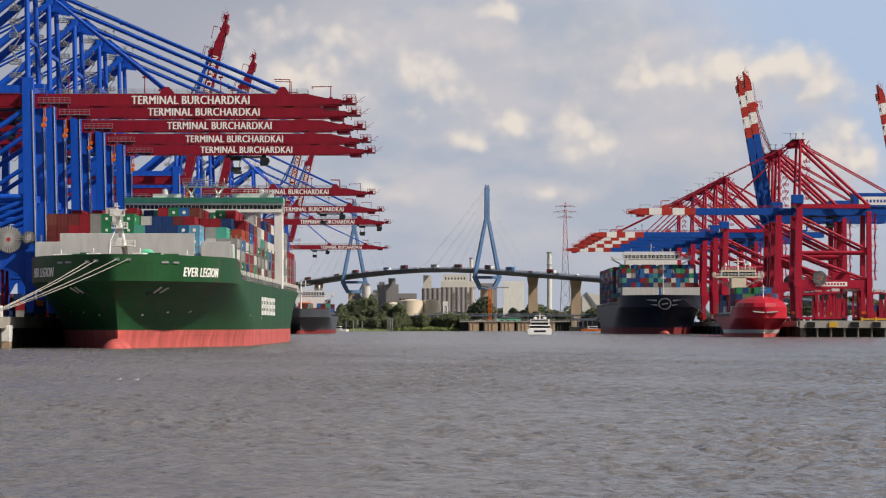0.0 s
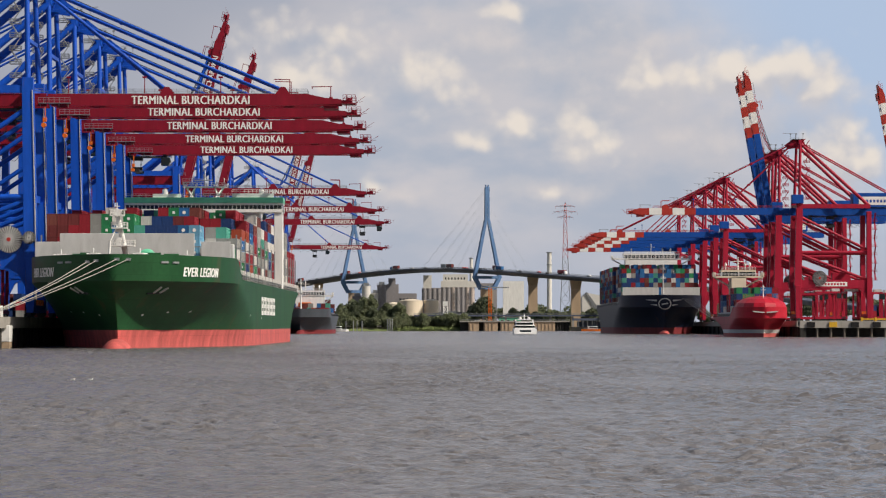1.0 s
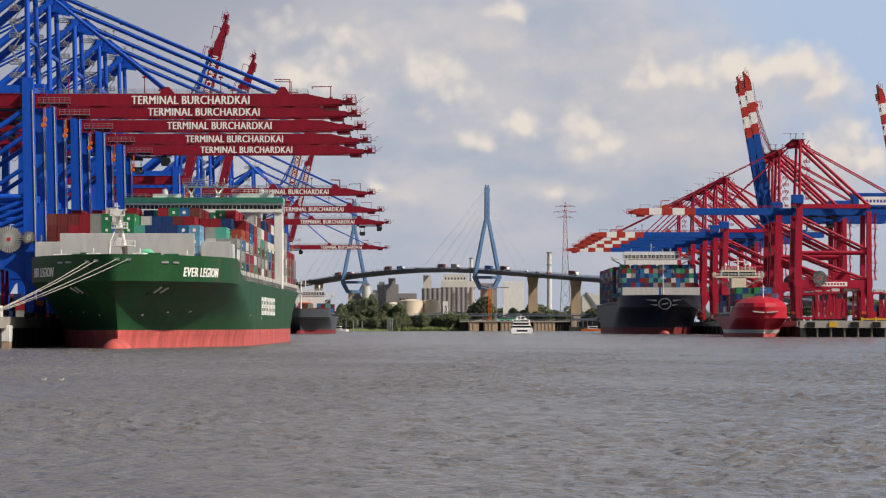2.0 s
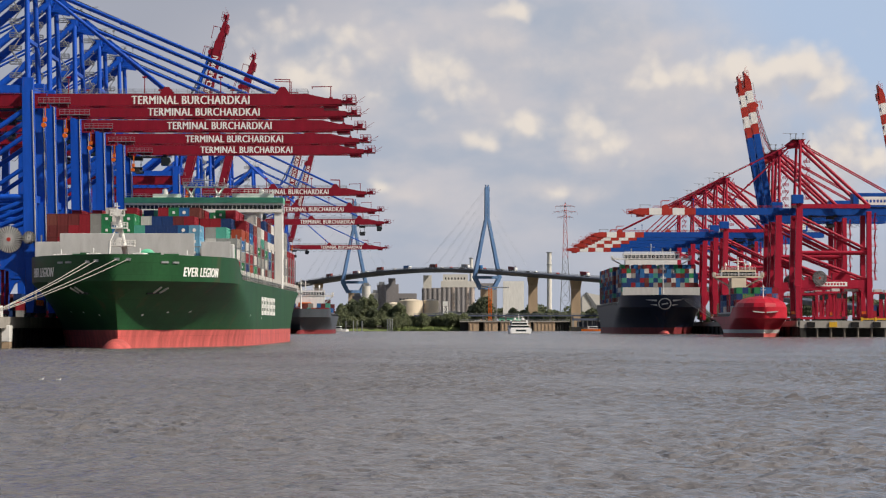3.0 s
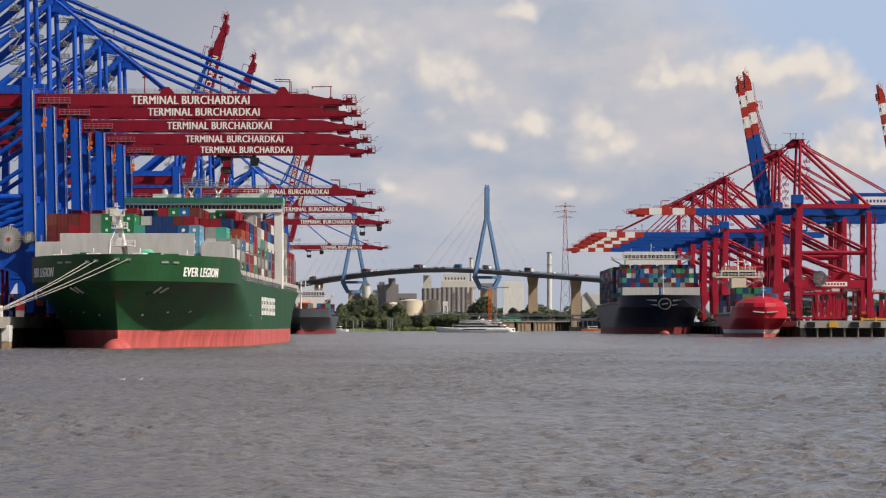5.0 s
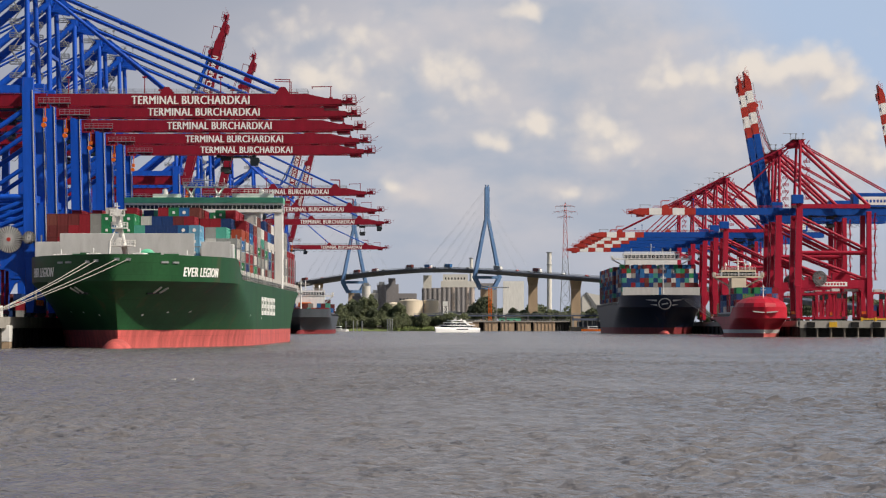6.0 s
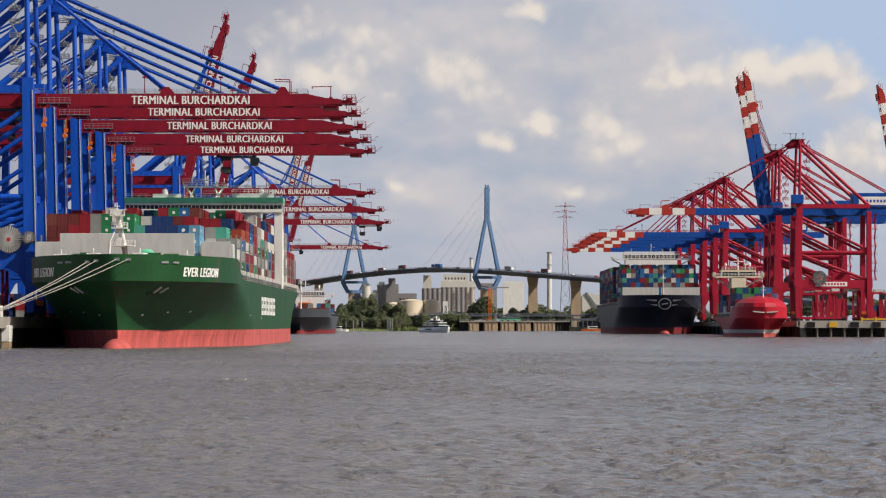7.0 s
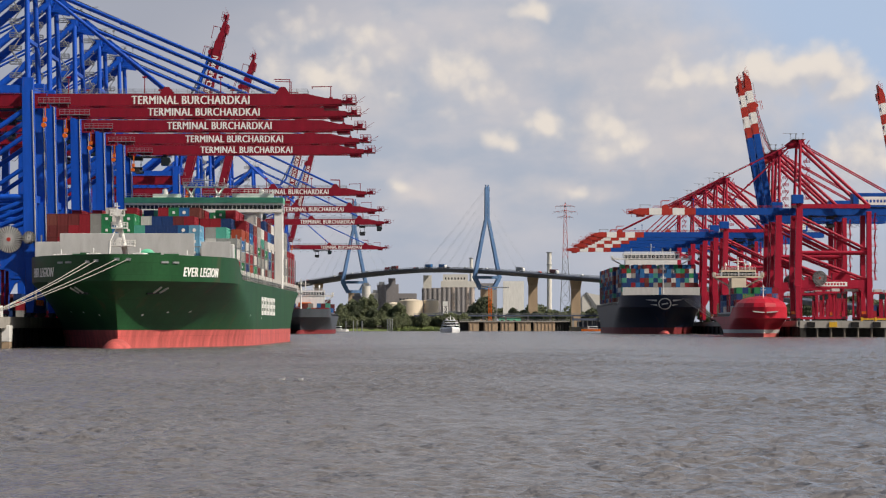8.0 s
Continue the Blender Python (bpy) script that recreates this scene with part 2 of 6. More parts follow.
def cloud_density(nt, vec, puffs, seed, torn, billow):
    """Soft puffs, widened and torn by noise; returns a socket, 0 to about 1."""
    ln = nt.links.new
    best = None
    warp = nt.nodes.new("ShaderNodeTexNoise")
    warp.inputs["Scale"].default_value, warp.inputs["Detail"].default_value = 7.0, 3
    ln(vec, warp.inputs["Vector"])
    bend = nt.nodes.new("ShaderNodeVectorMath")
    bend.operation = "MULTIPLY_ADD"
    ln(warp.outputs["Color"], bend.inputs[0])
    bend.inputs[1].default_value = (0.08, 0.05, 0)
    ln(vec, bend.inputs[2])
    back = nt.nodes.new("ShaderNodeVectorMath")
    back.operation = "SUBTRACT"
    ln(bend.outputs[0], back.inputs[0])
    back.inputs[1].default_value = (0.04, 0.025, 0)
    plain, vec = vec, back.outputs[0]
    for u, v, ru, rv in puffs:
        sub = nt.nodes.new("ShaderNodeVectorMath")
        sub.operation = "SUBTRACT"
        ln(vec, sub.inputs[0])
        sub.inputs[1].default_value = (u, v, 0)
        mul = nt.nodes.new("ShaderNodeVectorMath")
        mul.operation = "MULTIPLY"
        ln(sub.outputs[0], mul.inputs[0])
        mul.inputs[1].default_value = (0.62 / ru, 0.62 / rv, 0)
        le = nt.nodes.new("ShaderNodeVectorMath")
        le.operation = "LENGTH"
        ln(mul.outputs[0], le.inputs[0])
        inv = nt.nodes.new("ShaderNodeMath")
        inv.operation = "SUBTRACT"
        inv.inputs[0].default_value = 1.0
        ln(le.outputs["Value"], inv.inputs[1])
        if best is None:
            best = inv.outputs[0]
        else:
            mx = nt.nodes.new("ShaderNodeMath")
            mx.operation = "SMOOTH_MAX"
            mx.inputs[2].default_value = 0.25
            ln(best, mx.inputs[0])
            ln(inv.outputs[0], mx.inputs[1])
            best = mx.outputs[0]
    off = nt.nodes.new("ShaderNodeVectorMath")
    off.operation = "ADD"
    ln(plain, off.inputs[0])
    off.inputs[1].default_value = (seed, 0, 0)
    n1 = nt.nodes.new("ShaderNodeTexNoise")
    n1.inputs["Scale"].default_value, n1.inputs["Detail"].default_value, n1.inputs["Roughness"].default_value = 8, 7, 0.52
    ln(off.outputs[0], n1.inputs["Vector"])
    total, offset = best, torn * 0.5
    terms = [(n1.outputs[0], torn)]
    for scale, weight in ((17.0, 0.9), (39.0, 0.42)):
        vo = nt.nodes.new("ShaderNodeTexVoronoi")
        vo.feature = "SMOOTH_F1"
        vo.inputs["Smoothness"].default_value = 0.35
        vo.inputs["Scale"].default_value = scale
        ln(back.outputs[0], vo.inputs["Vector"])
        terms.append((vo.outputs["Distance"], -weight * billow))
        offset -= weight * billow * 0.45
    for sock, weight in terms:
        ma = nt.nodes.new("ShaderNodeMath")
        ma.operation = "MULTIPLY_ADD"
        ln(sock, ma.inputs[0])
        ma.inputs[1].default_value = weight
        ln(total, ma.inputs[2])
        total = ma.outputs[0]
    sb = nt.nodes.new("ShaderNodeMath")
    sb.operation = "SUBTRACT"
    ln(total, sb.inputs[0])
    sb.inputs[1].default_value = offset
    return sb.outputs[0]


def shifted(nt, vec, du, dv):
    a = nt.nodes.new("ShaderNodeVectorMath")
    a.operation = "ADD"
    nt.links.new(vec, a.inputs[0])
    a.inputs[1].default_value = (du, dv, 0)
    return a.outputs[0]


def ramp01(nt, sock, a, b, lo=0.0, hi=1.0, smooth=True):
    r = nt.nodes.new("ShaderNodeMapRange")
    r.interpolation_type = "SMOOTHSTEP" if smooth else "LINEAR"
    for i, x in enumerate((a, b, lo, hi)):
        r.inputs[i + 1].default_value = x
    nt.links.new(sock, r.inputs[0])
    return r.outputs[0]


def mixed(nt, fac, a, b):
    x = nt.nodes.new("ShaderNodeMix")
    x.data_type = "RGBA"
    for key, val in (("Factor", fac), ("A", a), ("B", b)):
        if isinstance(val, tuple):
            x.inputs[key].default_value = (*val, 1)
        else:
            nt.links.new(val, x.inputs[key])
    return x.outputs["Result"]


def cloud_material(name, puffs, seed, lit, shade, opacity, edge, torn, billow):
    m = bpy.data.materials.new(name)
    m.use_nodes = True
    nt = m.node_tree
    nt.nodes.clear()
    ln = nt.links.new
    uv = nt.nodes.new("ShaderNodeUVMap")
    d0 = cloud_density(nt, uv.outputs[0], puffs, seed, torn, billow)
    d1 = cloud_density(nt, shifted(nt, uv.outputs[0], 0.009, 0.03), puffs, seed, torn, billow)
    diff = nt.nodes.new("ShaderNodeMath")
    diff.operation = "SUBTRACT"
    ln(d0, diff.inputs[0])
    ln(d1, diff.inputs[1])
    light = ramp01(nt, diff.outputs[0], -0.45, 0.75)
    em = nt.nodes.new("ShaderNodeEmission")
    ln(mixed(nt, light, shade, lit), em.inputs[0])
    tr = nt.nodes.new("ShaderNodeBsdfTransparent")
    mx = nt.nodes.new("ShaderNodeMixShader")
    ln(ramp01(nt, d0, 0.0, edge, 0.0, opacity), mx.inputs[0])
    ln(tr.outputs[0], mx.inputs[1])
    ln(em.outputs[0], mx.inputs[2])
    out = nt.nodes.new("ShaderNodeOutputMaterial")
    ln(mx.outputs[0], out.inputs[0])
    return m


def far_sky_material():
    """High grey-blue cloud that thins to clear blue on the sun's side, paler towards the horizon."""
    m = bpy.data.materials.new("far_sky")
    m.use_nodes = True
    nt = m.node_tree
    nt.nodes.clear()
    ln = nt.links.new
    uv = nt.nodes.new("ShaderNodeUVMap")
    sep = nt.nodes.new("ShaderNodeSeparateXYZ")
    ln(uv.outputs[0], sep.inputs[0])
    n = nt.nodes.new("ShaderNodeTexNoise")
    n.inputs["Scale"].default_value, n.inputs["Detail"].default_value, n.inputs["Roughness"].default_value = 3.2, 6, 0.5
    mp = nt.nodes.new("ShaderNodeMapping")
    mp.inputs["Scale"].default_value = (1, 2.2, 1)
    ln(uv.outputs[0], mp.inputs[0])
    ln(mp.outputs[0], n.inputs["Vector"])
    base = mixed(nt, ramp01(nt, n.outputs[0], 0.38, 0.62), (0.43, 0.475, 0.565), (0.585, 0.57, 0.605))
    up = nt.nodes.new("ShaderNodeMath")
    up.operation = "MULTIPLY_ADD"
    ln(sep.outputs[1], up.inputs[0])
    up.inputs[1].default_value = 0.9
    ln(sep.outputs[0], up.inputs[2])
    blue = mixed(nt, ramp01(nt, up.outputs[0], 0.72, 1.15), base, (0.45, 0.56, 0.74))
    dim = nt.nodes.new("ShaderNodeMath")
    dim.operation = "SUBTRACT"
    ln(sep.outputs[1], dim.inputs[0])
    ln(sep.outputs[0], dim.inputs[1])
    blue = mixed(nt, ramp01(nt, dim.outputs[0], 0.55, 1.1), blue, (0.385, 0.405, 0.475))
    low = mixed(nt, ramp01(nt, sep.outputs[1], 0.0, 0.26), (0.445, 0.478, 0.565), blue)
    em = nt.nodes.new("ShaderNodeEmission")
    ln(low, em.inputs[0])
    out = nt.nodes.new("ShaderNodeOutputMaterial")
    ln(em.outputs[0], out.inputs[0])
    return m


HIGH_PUFFS = [(-0.05, 0.515, 0.16, 0.05), (0.10, 0.50, 0.16, 0.05), (0.37, 0.515, 0.18, 0.06), (0.33, 0.385, 0.17, 0.07), (-0.16, 0.43, 0.12, 0.06),
              (0.17, 0.465, 0.16, 0.05), (0.55, 0.385, 0.18, 0.07), (0.45, 0.33, 0.16, 0.05), (0.20, 0.245, 0.13, 0.03), (0.70, 0.30, 0.15, 0.06), (-0.06, 0.235, 0.07, 0.02)]
LOW_PUFFS = [(-0.23, 0.455, 0.13, 0.075), (-0.195, 0.485, 0.07, 0.04), (-0.022, 0.445, 0.062, 0.045), (0.015, 0.412, 0.08, 0.03), (-0.11, 0.42, 0.05, 0.028),
             (0.08, 0.332, 0.04, 0.02), (0.15, 0.355, 0.046, 0.042), (0.246, 0.35, 0.046, 0.06), (0.25, 0.315, 0.06, 0.034), (0.38, 0.44, 0.05, 0.036),
             (0.546, 0.458, 0.12, 0.05), (0.616, 0.465, 0.085, 0.042), (0.466, 0.44, 0.085, 0.04), (0.70, 0.41, 0.075, 0.026), (0.70, 0.315, 0.08, 0.05),
             (0.76, 0.30, 0.06, 0.034), (-0.11, 0.25, 0.028, 0.018), (0.20, 0.24, 0.04, 0.014),
             (0.13, 0.557, 0.04, 0.015)]
far_sky = tagged(sky_sheet("backdrop_sky", 4900, 50, -30, 5200, far_sky_material()), "pale grey-blue sky thinning to clear blue", "sky", kind="structure")
high_cloud = tagged(sky_sheet("backdrop_high_cloud", 4850, 50, -10, 2500, cloud_material("high_cloud", HIGH_PUFFS, 3.1, (0.68, 0.63, 0.62), (0.54, 0.535, 0.575), 0.85, 1.3, 2.4, 0.2)),
                    "soft grey-white veils of high cloud", "cloud", kind="structure")
low_cloud = tagged(sky_sheet("backdrop_low_cloud", 4800, 50, -10, 2400, cloud_material("heaped_cloud", LOW_PUFFS, 7.7, (0.85, 0.765, 0.68), (0.575, 0.565, 0.595), 0.92, 1.0, 2.2, 0.9)),
                   "sunlit cream heaps of cumulus cloud", "cloud", kind="structure")


def water_material():
    m, nt, p = nodes_of("river_water")
    ln = nt.links.new
    co = nt.nodes.new("ShaderNodeTexCoord")
    last = None
    for sx, sy, scale, dist, detail in ((0.75, 0.8, 0.40, 0.8, 3), (0.75, 0.9, 1.0, 0.45, 3), (0.8, 1.0, 2.6, 0.24, 3)):
        mp = nt.nodes.new("ShaderNodeMapping")
        mp.inputs["Scale"].default_value = (sx, sy, 1)
        mp.inputs["Rotation"].default_value = (0, 0, radians(12))
        ln(co.outputs["Object"], mp.inputs[0])
        n = nt.nodes.new("ShaderNodeTexNoise")
        n.inputs["Scale"].default_value, n.inputs["Detail"].default_value = scale, detail
        ln(mp.outputs[0], n.inputs["Vector"])
        bp = nt.nodes.new("ShaderNodeBump")
        bp.inputs["Strength"].default_value, bp.inputs["Distance"].default_value = 1.0, dist
        ln(n.outputs[0], bp.inputs["Height"])
        if last:
            ln(last, bp.inputs["Normal"])
        last = bp.outputs[0]
    ln(last, p.inputs["Normal"])
    silt = nt.nodes.new("ShaderNodeTexNoise")
    silt.inputs["Scale"].default_value, silt.inputs["Detail"].default_value = 0.012, 4
    ln(co.outputs["Object"], silt.inputs["Vector"])
    ln(mixed(nt, ramp01(nt, silt.outputs[0], 0.35, 0.65), (0.134, 0.124, 0.122), (0.162, 0.151, 0.149)), p.inputs["Base Color"])
    p.inputs["Roughness"].default_value = 0.22
    p.inputs["IOR"].default_value = 1.33
    return m


def sheet(name, x0, x1, y0, y1, z, nx, ny, material):
    bm = bmesh.new()
    g = [[bm.verts.new((x0 + (x1 - x0) * i / nx, y0 + (y1 - y0) * j / ny, z)) for i in range(nx + 1)] for j in range(ny + 1)]
    for j in range(ny):
        for i in range(nx):
            bm.faces.new((g[j][i], g[j][i + 1], g[j + 1][i + 1], g[j + 1][i]))
    return new(name, mesh_of(name, bm, material))


def widened(lo, fine, hi, n):
    """Fine grid lines, with wider and wider ones on either side."""
    left = [fine[0] - (fine[0] - lo) * (k / n) ** 2.2 for k in range(n, 0, -1)]
    right = [fine[-1] + (hi - fine[-1]) * (k / n) ** 2.2 for k in range(1, n + 1)]
    return np.array(left + fine + right)


def water_sheet():
    """One sheet to the horizon, with real wind waves on the stretch below the bank."""
    fine_x = list(np.arange(-126, -76, 0.8)) + list(np.arange(-76, 76, 0.36)) + list(np.arange(76, 126.5, 0.8))
    fine_y = list(np.arange(58, 400, 0.34)) + list(np.arange(400, 780, 0.7))
    xs, ys = widened(-4000, fine_x, 4000, 24), widened(-600, fine_y, 5600, 36)
    X, Y = np.meshgrid(xs, ys)
    r = np.random.RandomState(6)
    Z = np.zeros_like(X)
    for _ in range(40):
        wl = 0.85 * (2.7 / 0.85) ** r.rand()
        a = radians(86) + r.randn() * 0.8
        k = 2 * math.pi / wl
        Z += 0.0082 * wl * np.sin(k * (X * math.cos(a) + Y * math.sin(a)) + r.rand() * 6.28)
    gust = 0.75 + 0.35 * np.sin(X * 0.11 + Y * 0.023) * np.sin(Y * 0.041 - X * 0.02 + 1.0)
    fade = np.clip((126 - np.abs(X)) / 8, 0, 1) * np.clip((Y - 58) / 6, 0, 1) * np.clip((775 - Y) / 300, 0, 1)
    Z = (Z + 1.6 * np.maximum(Z, 0) ** 2) * gust * fade
    nx, ny = len(xs), len(ys)
    me = bpy.data.meshes.new("water")
    me.vertices.add(nx * ny)
    me.vertices.foreach_set("co", np.stack([X, Y, Z], -1).ravel())
    i = (np.arange(ny - 1)[:, None] * nx + np.arange(nx - 1)[None, :]).ravel()
    q = np.stack([i, i + 1, i + nx + 1, i + nx], -1)
    me.loops.add(q.size)
    me.loops.foreach_set("vertex_index", q.ravel())
    me.polygons.add(len(q))
    me.polygons.foreach_set("loop_start", np.arange(0, q.size, 4))
    me.polygons.foreach_set("use_smooth", np.ones(len(q), dtype=bool))
    me.update(calc_edges=True)
    me.validate()
    me.materials.append(water_material())
    return new("water", me)


water = tagged(water_sheet(), "grey-brown choppy river water with small wind waves", "water", kind="structure")

QUAY = 6.5
LEFT_EDGE, RIGHT_EDGE = -93.6, 146.5


def quay_wall(name, edge, side, y0, y1, label, end_wall=False):
    """A quay: a paved top on a sheet-pile wall. side is -1 for land at smaller x."""
    top = tagged(new(name), label, "quay", kind="structure")
    bm = bmesh.new()
    x0, x1 = sorted((edge - side * 0.4, edge + side * 1400))
    box(bm, x0, x1, y0, y1, QUAY - 1.6, QUAY)
    part("paving", bm, M["concrete"], top)
    bm = bmesh.new()
    a, b = sorted((edge - side * 0.9, edge + side * 0.6))
    box(bm, a, b, y0, y1, QUAY - 2.2, QUAY + 0.25)
    part("capping_beam", bm, M["concrete"], top)
    bm = bmesh.new()
    n = int((y1 - y0) / 3)
    pts = []
    for i in range(n):
        yy = y0 + i * 3.0
        d = 0.0 if i % 2 else 0.45
        pts += [(yy, edge + side * d), (yy + 2.2, edge + side * d)]
    lo = [bm.verts.new((x, y, -4)) for y, x in pts]
    hi = [bm.verts.new((x, y, QUAY - 2.1)) for y, x in pts]
    for i in range(len(pts) - 1):
        bm.faces.new((lo[i], lo[i + 1], hi[i + 1], hi[i]))
    box(bm, *sorted((edge + side * 0.6, edge + side * 3.0)), y0, y1, -4, QUAY - 2.0)
    part("sheet_piling", bm, M["quay_dark"], top)
    if end_wall:
        bm = bmesh.new()
        box(bm, *sorted((edge + side * 0.5, edge + side * 1400)), y0 + 5.0, y0 + 6.0, -4, QUAY - 2.5)
        part("end_wall", bm, M["quay_dark"], top)
        bm = bmesh.new()
        box(bm, *sorted((edge + side * 0.3, edge + side * 1400)), y0 - 0.25, y0 + 0.9, QUAY - 2.7, QUAY + 0.3)
        part("end_beam", bm, M["concrete"], top, "pale concrete edge beam")
        pile = bmesh.new()
        tube(pile, (0, 0, -4), (0, 0, QUAY - 2.6), 0.5, 10)
        pme = mesh_of("pile", pile, M["silo_dark"])
        for k in range(26):
            o = new("pile", pme)
            o.parent = top
            o.location = (edge + side * (2.0 + k * 5.6), y0 + 0.8, 0)
        for k in range(9):
            bm = bmesh.new()
            x = edge + side * (5 + k * 9.0)
            box(bm, x - 1.6, x + 1.6, y0 - 0.9, y0 - 0.3, QUAY - 2.4, QUAY - 0.3)
            part("end_fender", bm, M["rubber"] if k != 1 else M["yellow"], top)
    fender = bmesh.new()
    tube(fender, (0, 0, 0.4), (0, 0, QUAY - 2.4), 0.55, 10)
    me = mesh_of("fender", fender, M["rubber"])
    for yy in range(int(y0) + 20, min(int(y1), int(y0) + 1100), 24):
        f = new("fender", me)
        f.parent = top
        f.location = (edge - side * 0.75, yy, 0)
    bol = bmesh.new()
    tube(bol, (0, 0, 0), (0, 0, 0.7), 0.3, 10)
    tube(bol, (0, 0, 0.7), (0, 0, 0.95), 0.5, 10, 0.38)
    bme = mesh_of("bollard", bol, M["dark"])
    for yy in range(int(y0) + 14, min(int(y1), int(y0) + 900), 30):
        b = tagged(new("bollard", bme), "black cast-iron mooring bollard on the quay edge", "bollard", "quay bollards")
        b.location = (edge + side * 1.6, yy, QUAY)
    return top


quay_west = quay_wall("quay_east", RIGHT_EDGE, 1, 1163, 2330, "concrete container quay with a pale beam on dark piles", True)
quay_east = quay_wall("quay_west", LEFT_EDGE, -1, 300, 2330, "concrete container quay with a dark wall")
bm = bmesh.new()
box(bm, -94.0, -92.0, 600, 604, 1.4, 4.9)
part("white_fender_panel", bm, M["white"], quay_east, "white fender panel on the dark wall", bevel=0.1)
bm = bmesh.new()
for k in range(4):
    box(bm, -93.9, -92.1, 600.1 + k, 600.8 + k, -2, 1.4)
part("timber_fender", bm, M["pier"], quay_east)
# the land that closes the dock and reaches the horizon
bm = bmesh.new()
box(bm, -4000, 4000, 2330, 5600, -3, 3.2)
tagged(new("ground", mesh_of("ground", bm, M["soil"])), "low earth bank closing the dock basin", "ground", kind="structure")

# ---- container cranes ----
def boom_parts(parent, length, steel, banded, text, twin=3.0):
    """The boom from its hinge (origin) along +x; the pivot is at the girder's bottom edge."""
    end = length
    bands = [(0, end - 27), (end - 27, end - 22.2), (end - 22.2, end - 17), (end - 17, end - 12.4), (end - 12.4, end - 7), (end - 7, end)]
    tints = [steel, M["signal_red"], M["letter"], M["signal_red"], M["letter"], M["signal_red"]]
    for y in (-twin, twin):
        if not banded:
            bm = bmesh.new()
            prism(bm, [(0, 0.1), (4, -0.05), (end - 11, -0.05), (end - 1, 0.2), (end - 1, 1.3), (end - 5, 1.7), (end - 9, 2.6), (0, 2.6)], "y", y - 0.65, y + 0.65)
            part("boom_girder", bm, steel, parent)
            bm = bmesh.new()
            for k in range(6, int(end) - 10, 6):
                box(bm, k, k + 0.12, y - 0.66, y + 0.66, -0.04, 2.62)
            box(bm, 1, end - 2, y - 0.69, y + 0.69, -0.22, -0.05)
            part("flange", bm, steel, parent)
        else:
            for (a, b), mat in zip(bands, tints):
                bm = bmesh.new()
                if b >= end:
                    prism(bm, [(a, -0.1), (b - 3, -0.1), (b, 0.5), (b, 2.0), (b - 3, 2.7), (a, 2.7)], "y", y - 0.6, y + 0.6)
                else:
                    box(bm, a, b, y - 0.6, y + 0.6, -0.1, 2.7)
                part("boom_section", bm, mat, parent)
    bm = bmesh.new()
    for k in range(4, int(end), 9):
        beam(bm, (k, -twin, 1.2), (k, twin, 1.2), 0.7, 1.6)
    part("cross_beams", bm, steel, parent)
    bm = bmesh.new()
    for y in (-twin + 0.3, twin - 0.3):
        rails(bm, (2, y, 2.7), (end - 9, y, 2.7), 1.1, 2.5, 0.045)
        box(bm, 2, end - 9, y - 0.4, y + 0.4, 2.6, 2.72)
    part("walkway", bm, M["steel"] if not banded else M["signal_red"], parent)
    # tip: sheave block, platform and a small davit
    bm = bmesh.new()
    box(bm, end - 5.2, end - 1.8, -twin - 0.3, twin + 0.3, -0.85, 0.1)
    box(bm, end - 1.2, end + 0.5, -twin, twin, 0.45, 1.15)
    for y in (-1.6, 1.6):
        tube(bm, (end + 0.4, y - 0.3, 1.0), (end + 0.4, y + 0.3, 1.0), 0.55, 12)
    part("sheave_block", bm, M["boom_red"] if not banded else M["signal_red"], parent)
    bm = bmesh.new()
    box(bm, end - 0.6, end + 2.4, -twin - 0.4, twin + 0.4, 0.35, 0.5)
    for y in (-twin - 0.4, twin + 0.4):
        rails(bm, (end - 0.6, y, 0.5), (end + 2.4, y, 0.5), 1.9, 0.9, 0.05)
    box(bm, end + 0.3, end + 1.5, -twin, -twin + 1.4, 0.5, 1.7)
    beam(bm, (end + 0.2, -twin, -0.9), (end + 0.2, -twin, 2.4), 0.16)
    beam(bm, (end + 2.3, 0, 0.8), (end + 4.6, 0, 2.3), 0.09)
    beam(bm, (end + 2.3, 1, 0.8), (end + 4.0, 1, 1.2), 0.07)
    part("tip_platform", bm, steel if not banded else M["signal_red"], parent)
    bm = bmesh.new()
    for k in (end - 3.5, ):
        beam(bm, (k, -twin, 1.5), (k, -twin, 4.4), 0.22)
        beam(bm, (k + 0.3, -twin, 4.4), (k - 4.6, -twin, 4.3), 0.2)
        beam(bm, (k - 4.4, -twin, 4.3), (k - 4.4, -twin, 3.8), 0.2)
    part("davit", bm, M["boom_red"] if not banded else M["steel"], parent)
    if not banded and length < 66:
        bm = bmesh.new()
        for k in range(11):
            x0 = 4 + k * 4.6
            for a in range(8):
                u, v = a / 8, (a + 1) / 8
                beam(bm, (x0 + 4.6 * u, -twin - 1.0, -0.2 - 6.4 * u * (1 - u)), (x0 + 4.6 * v, -twin - 1.0, -0.2 - 6.4 * v * (1 - v)), 0.09)
        part("festoon_cable", bm, M["dark"], parent)
    if text:
        lettering("TERMINAL BURCHARDKAI", 2.85, M["letter"], parent, pose(33.9, -twin - 0.69, 0.18, 90, 0, 0), width=28.0, heavy=0.11, spacing=1.08)


